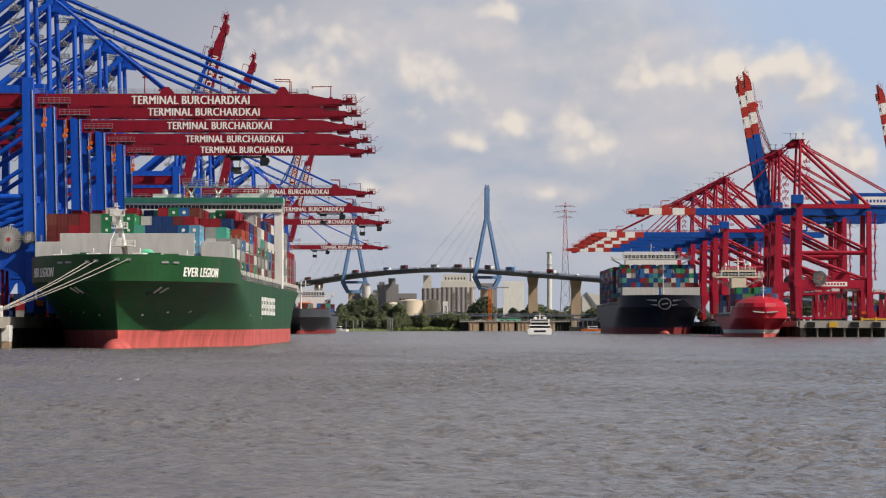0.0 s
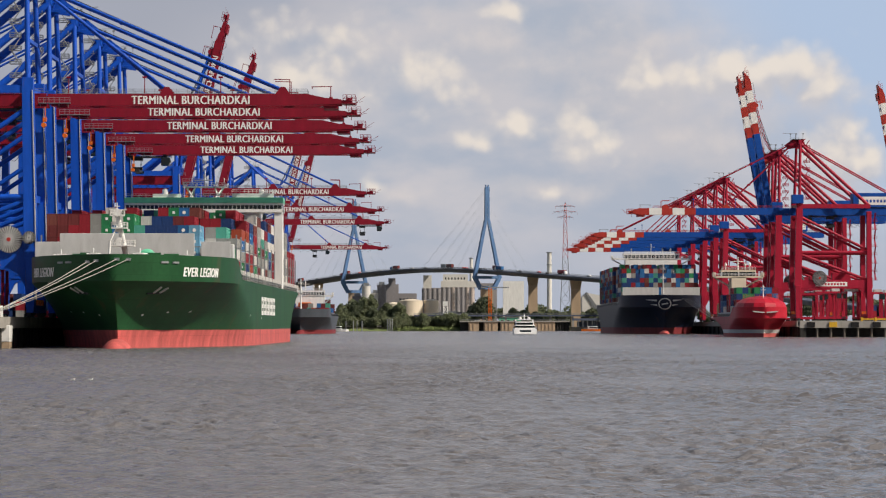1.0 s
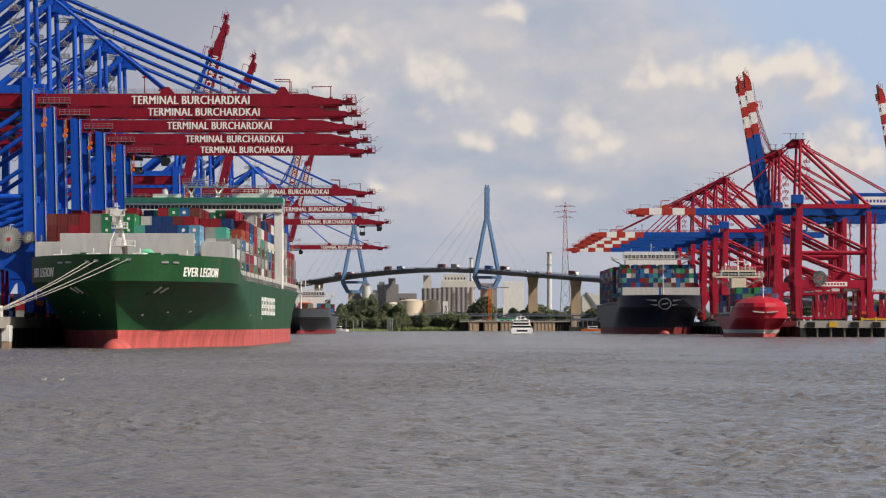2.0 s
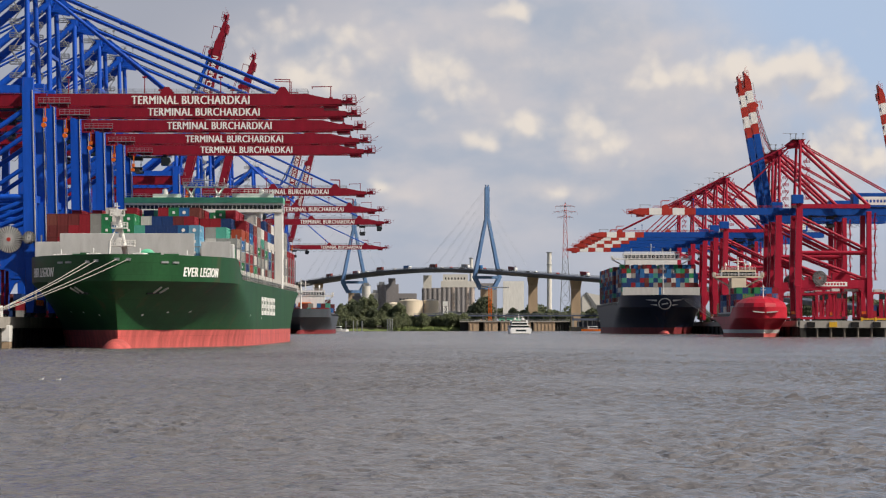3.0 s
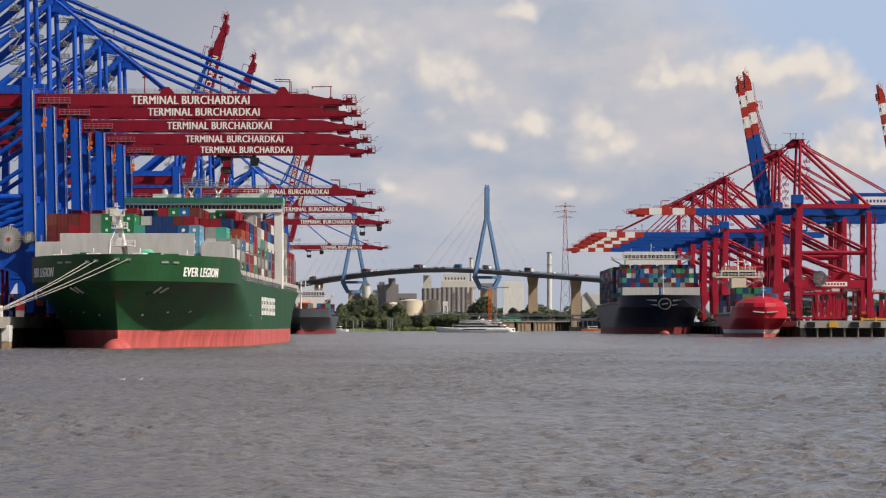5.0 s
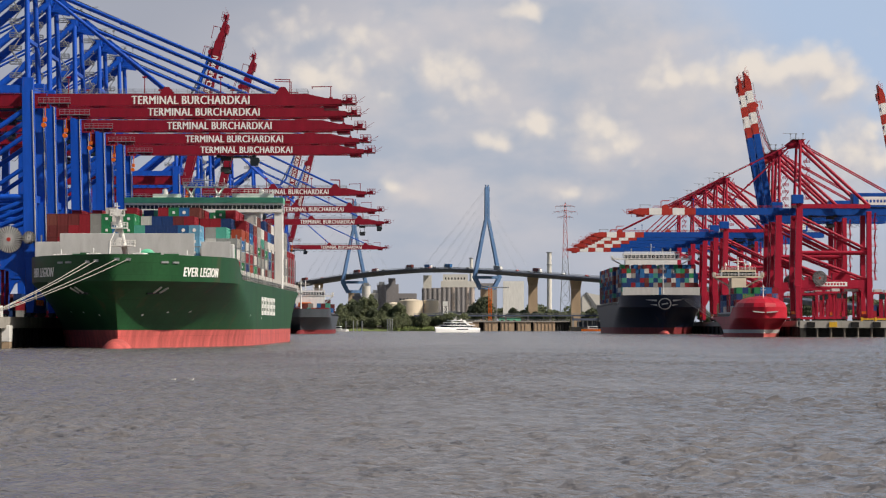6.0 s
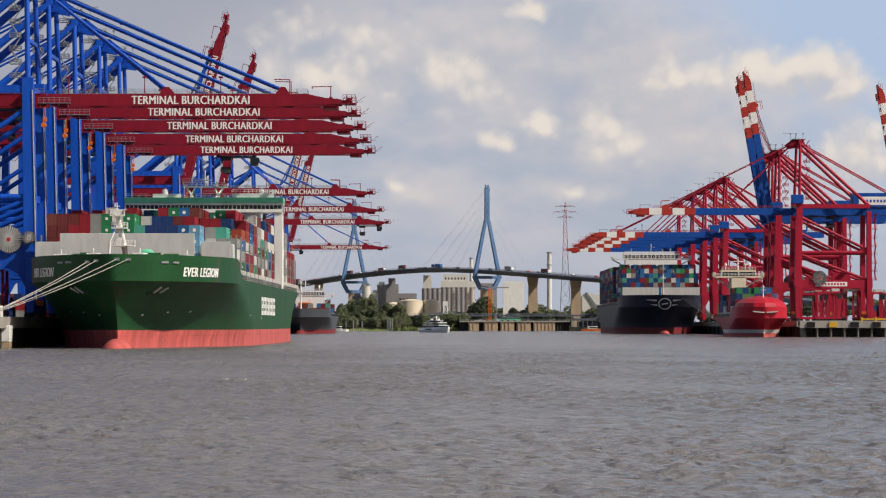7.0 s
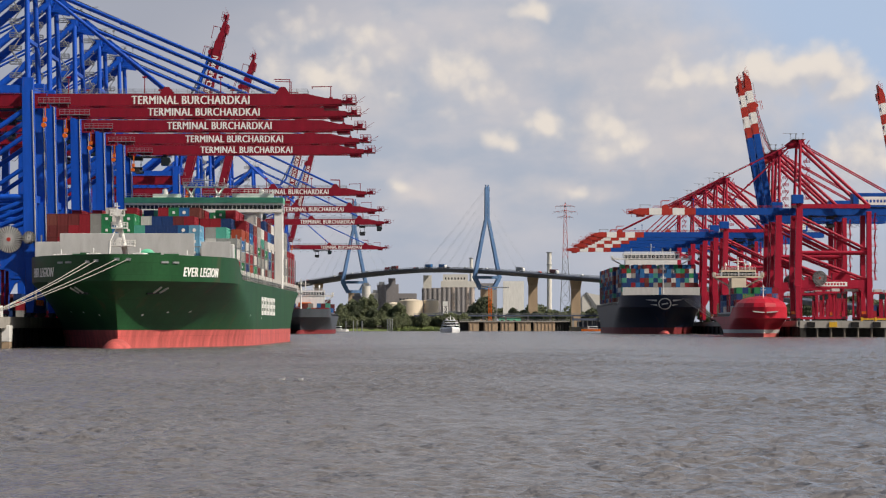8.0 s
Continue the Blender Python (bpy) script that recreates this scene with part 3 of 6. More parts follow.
def trolley_parts(parent, drop):
    bm = bmesh.new()
    box(bm, -6, 6, -2.6, 2.6, -1.1, -0.7)
    for x in (-5.4, 5.4):
        for y in (-2.5, 2.5):
            box(bm, x - 0.5, x + 0.5, y - 0.25, y + 0.25, -0.9, -0.2)
    box(bm, -4.8, -1.6, -2.0, 2.0, -1.9, -1.1)
    part("trolley_frame", bm, M["dark"], parent)
    bm = bmesh.new()
    prism(bm, [(4.4, -1.2), (7.0, -1.2), (7.3, -2.2), (6.6, -3.7), (4.4, -3.7)], "y", -3.6, -1.2)
    part("operator_cab", bm, M["glass"], parent, "dark glazed operator cab", bevel=0.12)
    bm = bmesh.new()
    for x in (-4.4, -1.8):
        for y in (-1.5, 1.5):
            tube(bm, (x, y, -1), (-3.1 + (x + 3.1) * 0.7, y * 0.7, -drop), 0.06, 5)
    part("hoist_ropes", bm, M["dark"], parent)
    bm = bmesh.new()
    box(bm, -4.6, -1.6, -1.1, 1.1, -drop - 0.9, -drop)
    box(bm, -4.1, -2.1, -6.1, 6.1, -drop - 1.5, -drop - 0.9)
    for y in (-6.0, 6.0):
        box(bm, -4.35, -1.85, y - 0.25, y + 0.25, -drop - 1.7, -drop - 0.8)
    part("spreader", bm, M["dark"], parent)


def crane(name, m, label, group, steel, boom_mat, length, banded=False, text=False, raised=0.0, house_mat=None,
          h=50.6, apex=79.0, gauge=30.5, portal=15.0, tie=28.5, trolley=-9.0, drop=4.0, front=-1, portal_h=6.4):
    """One ship-to-shore crane: the water-side rail runs through its origin, the boom points along +x."""
    c = thing(name, m, label, "crane", group)
    half = 9.0
    for x, lean in ((0.0, -0.9), (-gauge, 0.0)):
        for y in (-half, half):
            bm = bmesh.new()
            beam(bm, (x, y, portal - 1), (x + lean, y, h + 6.0 if x == 0 else h + 1.0), 2.2, 3.1, 1.9, 2.7)
            beam(bm, (x, y, 2.2), (x, y, portal - 0.6), 2.0, 2.6, 2.2, 3.1)
            part("leg", bm, steel, c, bevel=0.07)
        bm = bmesh.new()
        beam(bm, (x, -half - 1.5, 2.2), (x, half + 1.5, 2.2), 1.6, 1.8)
        part("sill_beam", bm, steel, c)
        for y in (-half, half):
            bm = bmesh.new()
            box(bm, x - 0.6, x + 0.6, y - 4.2, y + 4.2, 0.75, 1.4)
            for k in (-3.6, -2.4, -1.2, 0, 1.2, 2.4, 3.6):
                tube(bm, (x - 0.3, y + k, 0.42), (x + 0.3, y + k, 0.42), 0.42, 10)
            part("bogie", bm, M["dark"], c)
    for y in (-half, half):
        bm = bmesh.new()
        beam(bm, (1.4, y, portal), (-gauge - 1.4, y, portal), 1.9, portal_h)
        part("portal_beam", bm, steel, c)
        bm = bmesh.new()
        tube(bm, (-0.3, y, tie), (-gauge, y, tie), 0.75, 10)
        part("tie_tube", bm, steel, c)
        bm = bmesh.new()
        tube(bm, (-0.8, y, h - 1), (-gauge, y, tie + 0.8), 0.62, 10)
        tube(bm, (-0.4, y, tie - 0.5), (-gauge, y, portal + 1.4), 0.62, 10)
        part("diagonal_brace", bm, steel, c)
        bm = bmesh.new()
        beam(bm, (0.4, y, h + 3.3), (-gauge - 0.6, y, h + 3.3), 1.3, 1.8)
        part("top_beam", bm, steel, c)
    for x in (-0.9, -gauge):
        for z, w, d in ((h + 3.4, 1.3, 1.7), (tie, 1.3, 1.7), (portal, 1.6, 2.6)):
            bm = bmesh.new()
            beam(bm, (x, -half, z), (x, half, z), w, d)
            part("cross_tie", bm, steel, c)
    # fixed girder, machinery house and access stair tower
    bm = bmesh.new()
    for y in (-3.0, 3.0):
        box(bm, -gauge - 24, 2.6, y - 0.65, y + 0.65, h - 0.3, h + 2.7)
    for k in range(-50, 2, 8):
        beam(bm, (k, -3, h + 1), (k, 3, h + 1), 0.7, 1.4)
    part("fixed_girder", bm, boom_mat, c)
    bm = bmesh.new()
    for y in (-4.1, 4.1):
        rails(bm, (-gauge - 23, y, h + 2.7), (2, y, h + 2.7), 1.1, 3.0, 0.045)
    part("girder_rail", bm, M["steel"], c)
    bm = bmesh.new()
    box(bm, -gauge - 15, -gauge + 6, -4.2, 4.2, h + 3.0, h + 9.2)
    house = part("machinery_house", bm, house_mat or steel, c, bevel=0.15)
    if banded:
        bm = bmesh.new()
        box(bm, -gauge - 14, -gauge + 3.5, *sorted((front * 4.27, front * 4.2)), h + 4.0, h + 7.6)
        part("white_panel", bm, M["letter"], house)
        bm = bmesh.new()
        for k in range(8):
            box(bm, -gauge - 11.0 + k * 1.5, -gauge - 10.1 + k * 1.5, *sorted((front * 4.30, front * 4.27)), h + 5.1, h + 6.3)
        part("sign_bars", bm, M["euro_blue"], house)
    if banded:
        bm = bmesh.new()
        box(bm, -21.0, -7.5, *sorted((front * (half + 0.96), front * (half + 1.04))), portal - 1.0, portal + 0.9)
        sign = part("sign_panel", bm, M["letter"], c)
        bm = bmesh.new()
        for k in range(9):
            box(bm, -20.0 + k * 1.3, -19.2 + k * 1.3, *sorted((front * (half + 1.04), front * (half + 1.08))), portal - 0.5, portal + 0.4)
        part("sign_bars", bm, M["euro_red"], sign)
        bm = bmesh.new()
        box(bm, -2.4, 2.6, front * half - 2.0, front * half + 2.0, h + 4.4, h + 8.2)
        part("winch_house", bm, house_mat, c, bevel=0.15)
    # service platform beside the boom hinge
    bm = bmesh.new()
    box(bm, 1.0, 8.5, front * 4.4 - 0.7, front * 4.4 + 0.7, h + 0.25, h + 0.4)
    rails(bm, (1.0, front * 5.1, h + 0.4), (8.5, front * 5.1, h + 0.4), 1.2, 1.2, 0.04)
    for k in range(4):
        beam(bm, (1.4 + k * 2.2, front * 5.12, h + 0.3), (1.4 + k * 2.2, front * 4.0, h - 0.6), 0.12)
    part("hinge_platform", bm, M["steel"] if not banded else boom_mat, c)
    if not banded:
        bm = bmesh.new()
        box(bm, 2.7, 3.5, front * half - 0.5, front * half + 0.5, h - 4.4, h - 3.4)
        tube(bm, (2.9, front * half - 0.9, h - 5.2), (2.9, front * half + 0.9, h - 5.2), 0.55, 12)
        beam(bm, (3.2, front * half, h - 3.3), (3.2, front * half, h - 0.9), 0.2)
        part("service_hoist", bm, M["orange"], c, "orange service hoist")
    # festoon cable hanging in loops below the girder
    bm = bmesh.new()
    for k in range(16):
        x0 = -gauge - 18 + k * 3.0
        for a in range(6):
            u, v = a / 6, (a + 1) / 6
            beam(bm, (x0 + 3 * u, -3.9 * front, h - 0.4 - 6.0 * u * (1 - u)), (x0 + 3 * v, -3.9 * front, h - 0.4 - 6.0 * v * (1 - v)), 0.12)
    part("festoon_cable", bm, M["dark"], c)
    # A-frame
    for y in (-1, 1):
        bm = bmesh.new()
        tube(bm, (-0.9, y * half, h + 5), (-1.6, y * 6.6, apex), 0.68, 12, 0.60)
        part("mast_column", bm, steel, c)
        bm = bmesh.new()
        tube(bm, (-1.8, y * 6.4, apex - 0.8), (-gauge, y * half, h + 3.6), 1.0 if not banded else 0.72, 12)
        part("back_leg", bm, steel, c)
        bm = bmesh.new()
        tube(bm, (-1.6, y * 3.0, apex), (-gauge - 21, y * 3.0, h + 3.0), 0.3, 8)
        part("back_stay", bm, steel, c)
    bm = bmesh.new()
    beam(bm, (-1.2, -half + 2.4, h + 15), (-1.2, half - 2.4, h + 15), 0.8, 0.9)
    part("mast_tie", bm, steel, c)
    bm = bmesh.new()
    beam(bm, (-1.6, -7.2, apex), (-1.6, 7.2, apex), 1.4, 1.6)
    part("apex_head", bm, steel, c)
    for y in (-2.6, 2.6):
        bm = bmesh.new()
        prism(bm, [(-4.6, apex - 1.6), (2.4, apex - 2.6), (4.2, apex - 1.0), (1.2, apex + 1.2), (-3.0, apex + 1.2)], "y", y - 0.3, y + 0.3)
        part("apex_plate", bm, steel, c)
    # light truss and hoist gear on the mast head
    bm = bmesh.new()
    for y in (-5.4, 5.4):
        beam(bm, (-4.0, y, apex + 1.2), (3.2, y, apex - 1.2), 0.3)
        beam(bm, (-4.0, y, apex - 2.4), (3.2, y, apex - 1.2), 0.3)
        for k in range(4):
            beam(bm, (-4.0 + k * 1.6, y, apex - 2.4 + k * 0.27), (-3.2 + k * 1.6, y, apex + 0.9 - k * 0.53), 0.2)
    part("head_truss", bm, steel, c)
    for k in (-3.0, 0.0, 2.4):
        bm = bmesh.new()
        beam(bm, (k, front * 5.0, apex + 1.3), (k, front * 5.0, apex + 3.4), 0.14)
        box(bm, k - 0.35, k + 0.35, front * 5.0 - 0.25, front * 5.0 + 0.25, apex + 3.3, apex + 3.8)
        part("head_lamp", bm, M["steel"], c)
    for y in (-1.2, 1.2):
        bm = bmesh.new()
        tube(bm, (0.9, y - 0.25, apex + 0.4), (0.9, y + 0.25, apex + 0.4), 0.9, 14)
        part("sheave", bm, M["dark"], c)
    bm = bmesh.new()
    box(bm, -4.2, 1.4, -4.8, 4.8, apex + 1.2, apex + 1.35)
    rails(bm, (-4.2, -4.8, apex + 1.3), (1.4, -4.8, apex + 1.3), 1.1, 1.4, 0.05)
    beam(bm, (-1, -4.4, apex + 1.3), (-1, -4.4, apex + 4.2), 0.16)
    beam(bm, (-1, -4.4, apex + 4.2), (4.5, -4.4, apex + 4.4), 0.14)
    part("apex_platform", bm, M["steel"], c)
    # zigzag stairs with railed landings up the mast
    for k in range(8):
        z = h + 6 + k * 3.2
        x, y = -3.6 - 0.1 * k, front * (half - 0.3 * k - 0.6)
        bm = bmesh.new()
        box(bm, x - 1.5, x + 1.1, y - 0.8, y + 0.8, z, z + 0.15)
        for e in (-0.8, 0.8):
            rails(bm, (x - 1.5, y + e, z), (x + 1.1, y + e, z), 1.15, 0.9, 0.06)
        part("stair_landing", bm, steel if banded else M["steel"], c)
        a, b = (x + 0.9, x - 1.2) if k % 2 else (x - 1.2, x + 0.9)
        bm = bmesh.new()
        beam(bm, (a, y, z), (b, y - front * 0.3, z + 3.2), 0.75, 0.22)
        part("stair_flight", bm, steel if banded else M["steel"], c)
    bm = bmesh.new()
    for k in range(10):
        z = portal + 1.6 + k * 3.6
        if z > h:
            break
        box(bm, -gauge - 3.6, -gauge - 1.6, half - 1.5, half + 1.5, z, z + 0.12)
        rails(bm, (-gauge - 3.6, half - 1.5, z), (-gauge - 1.6, half - 1.5, z), 1.1, 1.0, 0.05)
        beam(bm, (-gauge - 2.6, half - 1.2 if k % 2 else half + 1.2, z), (-gauge - 2.6, half + 1.2 if k % 2 else half - 1.2, z + 3.6), 0.6, 0.12)
    part("stair_tower", bm, steel if banded else M["steel"], c)
    # haunches where the portal beam meets the legs
    for y in (-half, half):
        for x, d in ((-1.2, -1), (-gauge + 1.2, 1)):
            z = portal - portal_h / 2
            bm = bmesh.new()
            prism(bm, [(x, z + 0.2), (x + d * 4.5, z + 0.2), (x + d * 1.6, z - 1.4), (x, z - 4.5)], "y", y - 0.8, y + 0.8)
            part("haunch", bm, steel, c)
    # cable reel beside the water-side leg and electrical house on the portal
    rx = -5.0 if not banded else -9.2
    bm = bmesh.new()
    tube(bm, (rx, front * (half + 1.15), 18.5), (rx, front * (half + 1.0), 18.5), 3.15, 32)
    reel = part("cable_reel", bm, M["dark"], c, "round cable reel with pale spokes")
    bm = bmesh.new()
    beam(bm, (0.45, 0, 0), (3.1, 0, 0), 0.7, 0.12, 0.7, 0.24)
    spoke = mesh_of("spoke", bm, M["grey"] if front < 0 else M["silo_grey"])
    for k in range(30):
        o = new("spoke", spoke)
        o.parent = reel
        o.matrix_basis = pose(rx, front * (half + 1.5), 18.5, 0, k * 12.0, 0)
    bm = bmesh.new()
    tube(bm, (rx, front * (half + 2.0), 18.5), (rx, front * (half + 0.5), 18.5), 0.5, 12)
    part("hub", bm, M["signal_red"], reel)
    if not banded:
        sx = -0.2
        bm = bmesh.new()
        tube(bm, (sx, front * (half + 2.0), 18.9), (sx, front * (half + 1.9), 18.9), 1.55, 20)
        small = part("small_reel", bm, M["dark"], c)
        bm = bmesh.new()
        beam(bm, (0.2, 0, 0), (1.5, 0, 0), 0.4, 0.1)
        spoke = mesh_of("spoke", bm, M["grey"])
        for k in range(20):
            o = new("spoke", spoke)
            o.parent = small
            o.matrix_basis = pose(sx, front * (half + 2.2), 18.9, 0, k * 18.0, 0)
    bm = bmesh.new()
    box(bm, -gauge + 6, -gauge + 14, -half + 1, -half + 4, portal + 1.6, portal + 5.0)
    part("electrical_house", bm, steel, c, bevel=0.1)
    # added strip for the sunlit edge of each water-side leg, pale on blue cranes
    for y in (-half, half):
        bm = bmesh.new()
        beam(bm, (1.28, y + front * 1.2, portal + 2.0), (0.3, y + front * 1.1, h + 3.0), 0.2, 0.2)
        part("cable_tray", bm, M["grey"] if front < 0 else steel, c)
    # drive motors, lamps and stair posts on the sill
    for x in (0.0, -gauge):
        for k in (-6, -2, 2, 6):
            bm = bmesh.new()
            box(bm, x - 0.9, x + 0.9, k - 0.7, k + 0.7, 3.1, 4.4)
            part("drive_motor", bm, M["orange"], c)
    if not raised:
        for k in (8, 26, 44):
            bm = bmesh.new()
            beam(bm, (k, front * 3.9, h + 2.7), (k, front * 3.9, h + 6.4), 0.18)
            box(bm, k - 0.5, k + 0.5, front * 3.9 - 0.3, front * 3.9 + 0.3, h + 6.3, h + 6.7)
            part("lamp_post", bm, boom_mat, c)
    # boom with stays
    b = new("boom")
    b.parent = c
    b.matrix_basis = pose(3.0, 0, h, 0, -raised, 0)
    boom_parts(b, length, boom_mat, banded, text)
    tip = b.matrix_basis
    for reach, n in ((length * 0.79, "outer_stay"), (length * 0.40, "inner_stay")):
        for y in (-2.7, 2.7):
            foot = tip @ Vector((reach, y, 3.6))
            top = Vector((0.6, y, apex - 0.2))
            bm = bmesh.new()
            r = 0.34 if not banded else 0.13 if raised else 0.26
            if raised:
                # folded links hang between boom and mast head
                knee = top.lerp(foot, 0.5) + Vector((-0.5, 0, -6))
                tube(bm, top, knee, r, 8)
                tube(bm, knee, foot, r, 8)
            else:
                tube(bm, top, foot, r, 8)
                for k in (0.33, 0.66):
                    pt = top.lerp(foot, k)
                    ball(bm, pt, 0.55, 0.3, 0.5, 8)
            part(n, bm, steel, c)
    for y in (-3.0, 3.0):
        for reach in (length * 0.79, length * 0.40):
            bm = bmesh.new()
            prism(bm, [(reach - 1.8, 2.6), (reach + 1.6, 2.6), (reach + 0.5, 4.3), (reach - 0.6, 4.3)], "y", y - 0.25, y + 0.25)
            part("stay_bracket", bm, boom_mat if not banded else M["signal_red"], b)
        bm = bmesh.new()
        beam(bm, (length * 0.79 + 1.6, y, 2.7), (length * 0.79 + 1.6, y, 6.0), 0.2)
        beam(bm, (length * 0.79 + 1.7, y, 6.0), (length * 0.79 - 2.2, y, 6.1), 0.18)
        part("boom_davit", bm, boom_mat if not banded else M["signal_red"], b)
    if raised:
        bm = bmesh.new()
        for y, reach in ((-2.2, 0.66), (-1.4, 0.7), (-0.7, 0.74), (0.7, 0.78), (1.4, 0.82), (2.2, 0.62)):
            tube(bm, (1.0, y, apex), tip @ Vector((length * reach, y, 3.0)), 0.08, 5)
        part("hoist_ropes", bm, M["dark"], c)
        return c
    bm = bmesh.new()
    for y in (-1.0, 1.0):
        tube(bm, (0.4, y, apex + 0.6), tip @ Vector((length * 0.8, y, 3.4)), 0.07, 5)
    part("luffing_ropes", bm, M["dark"], c)
    t = new("trolley")
    t.parent = c
    t.matrix_basis = pose(trolley, 0, h)
    trolley_parts(t, drop)
    return c


NEAR_LABEL = "blue gantry crane with lowered dark red boom lettered in white"
UP_LABEL = "blue gantry crane with dark red boom raised steeply"
LEFT = "cranes on the lettered quay"
RAIL_L, RAIL_R = -96.6, 151.6
first = crane("gantry_crane", pose(RAIL_L, 671, QUAY), NEAR_LABEL, LEFT, M["blue"], M["boom_red"], 70.5, text=True)
left_cranes = [first] + [copy_thing(first, pose(RAIL_L, d, QUAY)) for d in (708, 757, 811, 861)]
far = crane("gantry_crane", pose(RAIL_L, 1132, QUAY), NEAR_LABEL, LEFT, M["blue"], M["boom_red"], 64.0, text=True)
left_cranes += [far] + [copy_thing(far, pose(RAIL_L, d, QUAY)) for d in (1303, 1460)]
left_cranes.append(copy_thing(far, pose(RAIL_L - 10, 1938, QUAY)))
up = crane("gantry_crane", pose(RAIL_L, 1040, QUAY), UP_LABEL, LEFT, M["blue"], M["boom_red"], 62.0, text=True, raised=76.6)
for d in (1192, 1640, 1760):
    copy_thing(up, pose(RAIL_L, d, QUAY))
RIGHT = "red and blue cranes on the far quay"
R_LABEL = "red gantry crane with blue boom banded red and white"
rc = crane("gantry_crane", pose(RAIL_R, 1216, QUAY, 0, 0, 180), R_LABEL, RIGHT, M["euro_red"], M["euro_blue"], 67.0, banded=True, house_mat=M["euro_blue"],
           h=46.0, apex=77.0, portal=16.0, tie=29.5, trolley=-12, front=1, portal_h=3.6)
right_cranes = [rc] + [copy_thing(rc, pose(RAIL_R, d, QUAY, 0, 0, 180)) for d in (1530, 1585, 1650, 1730, 1830)]
ru = crane("gantry_crane", pose(RAIL_R, 1290, QUAY, 0, 0, 180), "red gantry crane with banded blue boom raised upright", RIGHT, M["euro_red"], M["euro_blue"], 67.0, banded=True,
           house_mat=M["euro_blue"], h=46.0, apex=77.0, portal=16.0, tie=29.5, raised=80.3, front=1, portal_h=3.6)
copy_thing(ru, pose(RAIL_R, 1317, QUAY, 0, 0, 180))
copy_thing(ru, pose(224, 1362, QUAY, 0, 0, 180))
next(o for o in left_cranes[7].children if o.name.startswith("trolley")).matrix_basis = pose(58, 0, 50.6)

# ---- ships ----
def smooth(t):
    t = min(1.0, max(0.0, t))
    return t * t * (3 - 2 * t)


def hull_parts(ship, length, beam_w, deck, top, fore, boot, hull_mat, boot_mat, rake, knuckle, entry_low=95.0, entry_high=48.0, ramp=16.0, bulb=True, flare=2.2, blunt=0.40, stripe=0.0):
    """A ship's hull with its bow at y=0 and the water at z=0. deck: main deck height; top: forecastle bulwark's height; fore: length of the forecastle."""
    half = beam_w / 2

    def breadth(s, z):
        k = min(1.0, max(0.0, z / knuckle))
        w = k ** flare
        stem = rake * (1 - k ** 1.6) + 1.0 * (1 - w)
        entry = entry_low + (entry_high - entry_low) * w
        u = min(1.0, max(0.0, (s - stem) / entry))
        b = half * (1 - (1 - u) ** (1.75 + 0.5 * w)) ** (1.0 - blunt * w)
        aft = (length - s) / (70 - 45 * w)
        return b * (1 - (1 - w * 0.92) * (1 - smooth(aft)) ** 1.3) if aft < 1 else b

    def stem_at(z):
        k = min(1.0, max(0.0, z / knuckle))
        return rake * (1 - k ** 1.6) + (1 - k ** flare) - (max(0.0, z - knuckle) * 0.12)

    def sheer(s):
        return top + (deck - top) * smooth((s - fore) / ramp)

    n = 54
    fr = [(i / n) ** 1.9 for i in range(n + 1)]

    def skin(name, levels, mat):
        bm = bmesh.new()
        for sgn in (-1, 1):
            rows = []
            for lv in levels:
                row = []
                for f in fr:
                    z0 = lv if lv <= knuckle else knuckle
                    st = stem_at(lv if lv <= knuckle else top)
                    s = st + f * (length - st)
                    z = lv if lv <= knuckle else knuckle + (sheer(s) - knuckle) * (lv - knuckle) / (top - knuckle)
                    st = stem_at(z)
                    s = st + f * (length - st)
                    row.append(bm.verts.new((sgn * max(0.0, breadth(s + (max(0, z - knuckle) * 0.12), z0)), s, z)))
                rows.append(row)
            for a, b in zip(rows, rows[1:]):
                for i in range(n):
                    q = bm.faces.new((a[i], a[i + 1], b[i + 1], b[i]))
                    q.smooth = True
            if sgn == -1:
                ends = [r[-1] for r in rows]
            else:
                for (a, b), (c, d) in zip(zip(ends, ends[1:]), zip([r[-1] for r in rows], [r[-1] for r in rows][1:])):
                    bm.faces.new((a, c, d, b))
        bmesh.ops.remove_doubles(bm, verts=bm.verts[:], dist=0.002)
        return part(name, bm, mat, ship)

    low = [-3.0, -1.0, 0.0, boot * 0.5, boot]
    base = boot + stripe
    mid = [base + (knuckle - base) * i / 9 for i in range(10)]
    if stripe:
        skin("pale_stripe", [boot, base], M["white"])
    skin("boot_topping", low, boot_mat)
    skin("hull", mid, hull_mat)
    skin("bulwark", [knuckle, knuckle + (top - knuckle) * 0.5, top], hull_mat)
    # decks
    bm = bmesh.new()
    ys = [stem_at(deck) + 1.5 + (length - 3 - stem_at(deck)) * (i / 40) ** 1.5 for i in range(41)]
    lft = [bm.verts.new((-max(0.1, breadth(s, knuckle) - 0.15), s, (deck if s > fore + 4 else top - 1.6) - 0.15)) for s in ys]
    rgt = [bm.verts.new((max(0.1, breadth(s, knuckle) - 0.15), s, (deck if s > fore + 4 else top - 1.6) - 0.15)) for s in ys]
    for i in range(40):
        bm.faces.new((lft[i], rgt[i], rgt[i + 1], lft[i + 1]))
    part("deck", bm, M["deck"], ship)
    # guard rails along the deck edge
    for sgn in (-1, 1):
        bm = bmesh.new()
        prev = None
        for i in range(64):
            s = 4 + (length - 12) * (i / 63)
            c = Vector((sgn * (breadth(s, knuckle) - 0.3), s, sheer(s)))
            if s > fore + ramp and prev is not None:
                rails(bm, prev, c, 1.2, 1.8, 0.055)
            prev = c
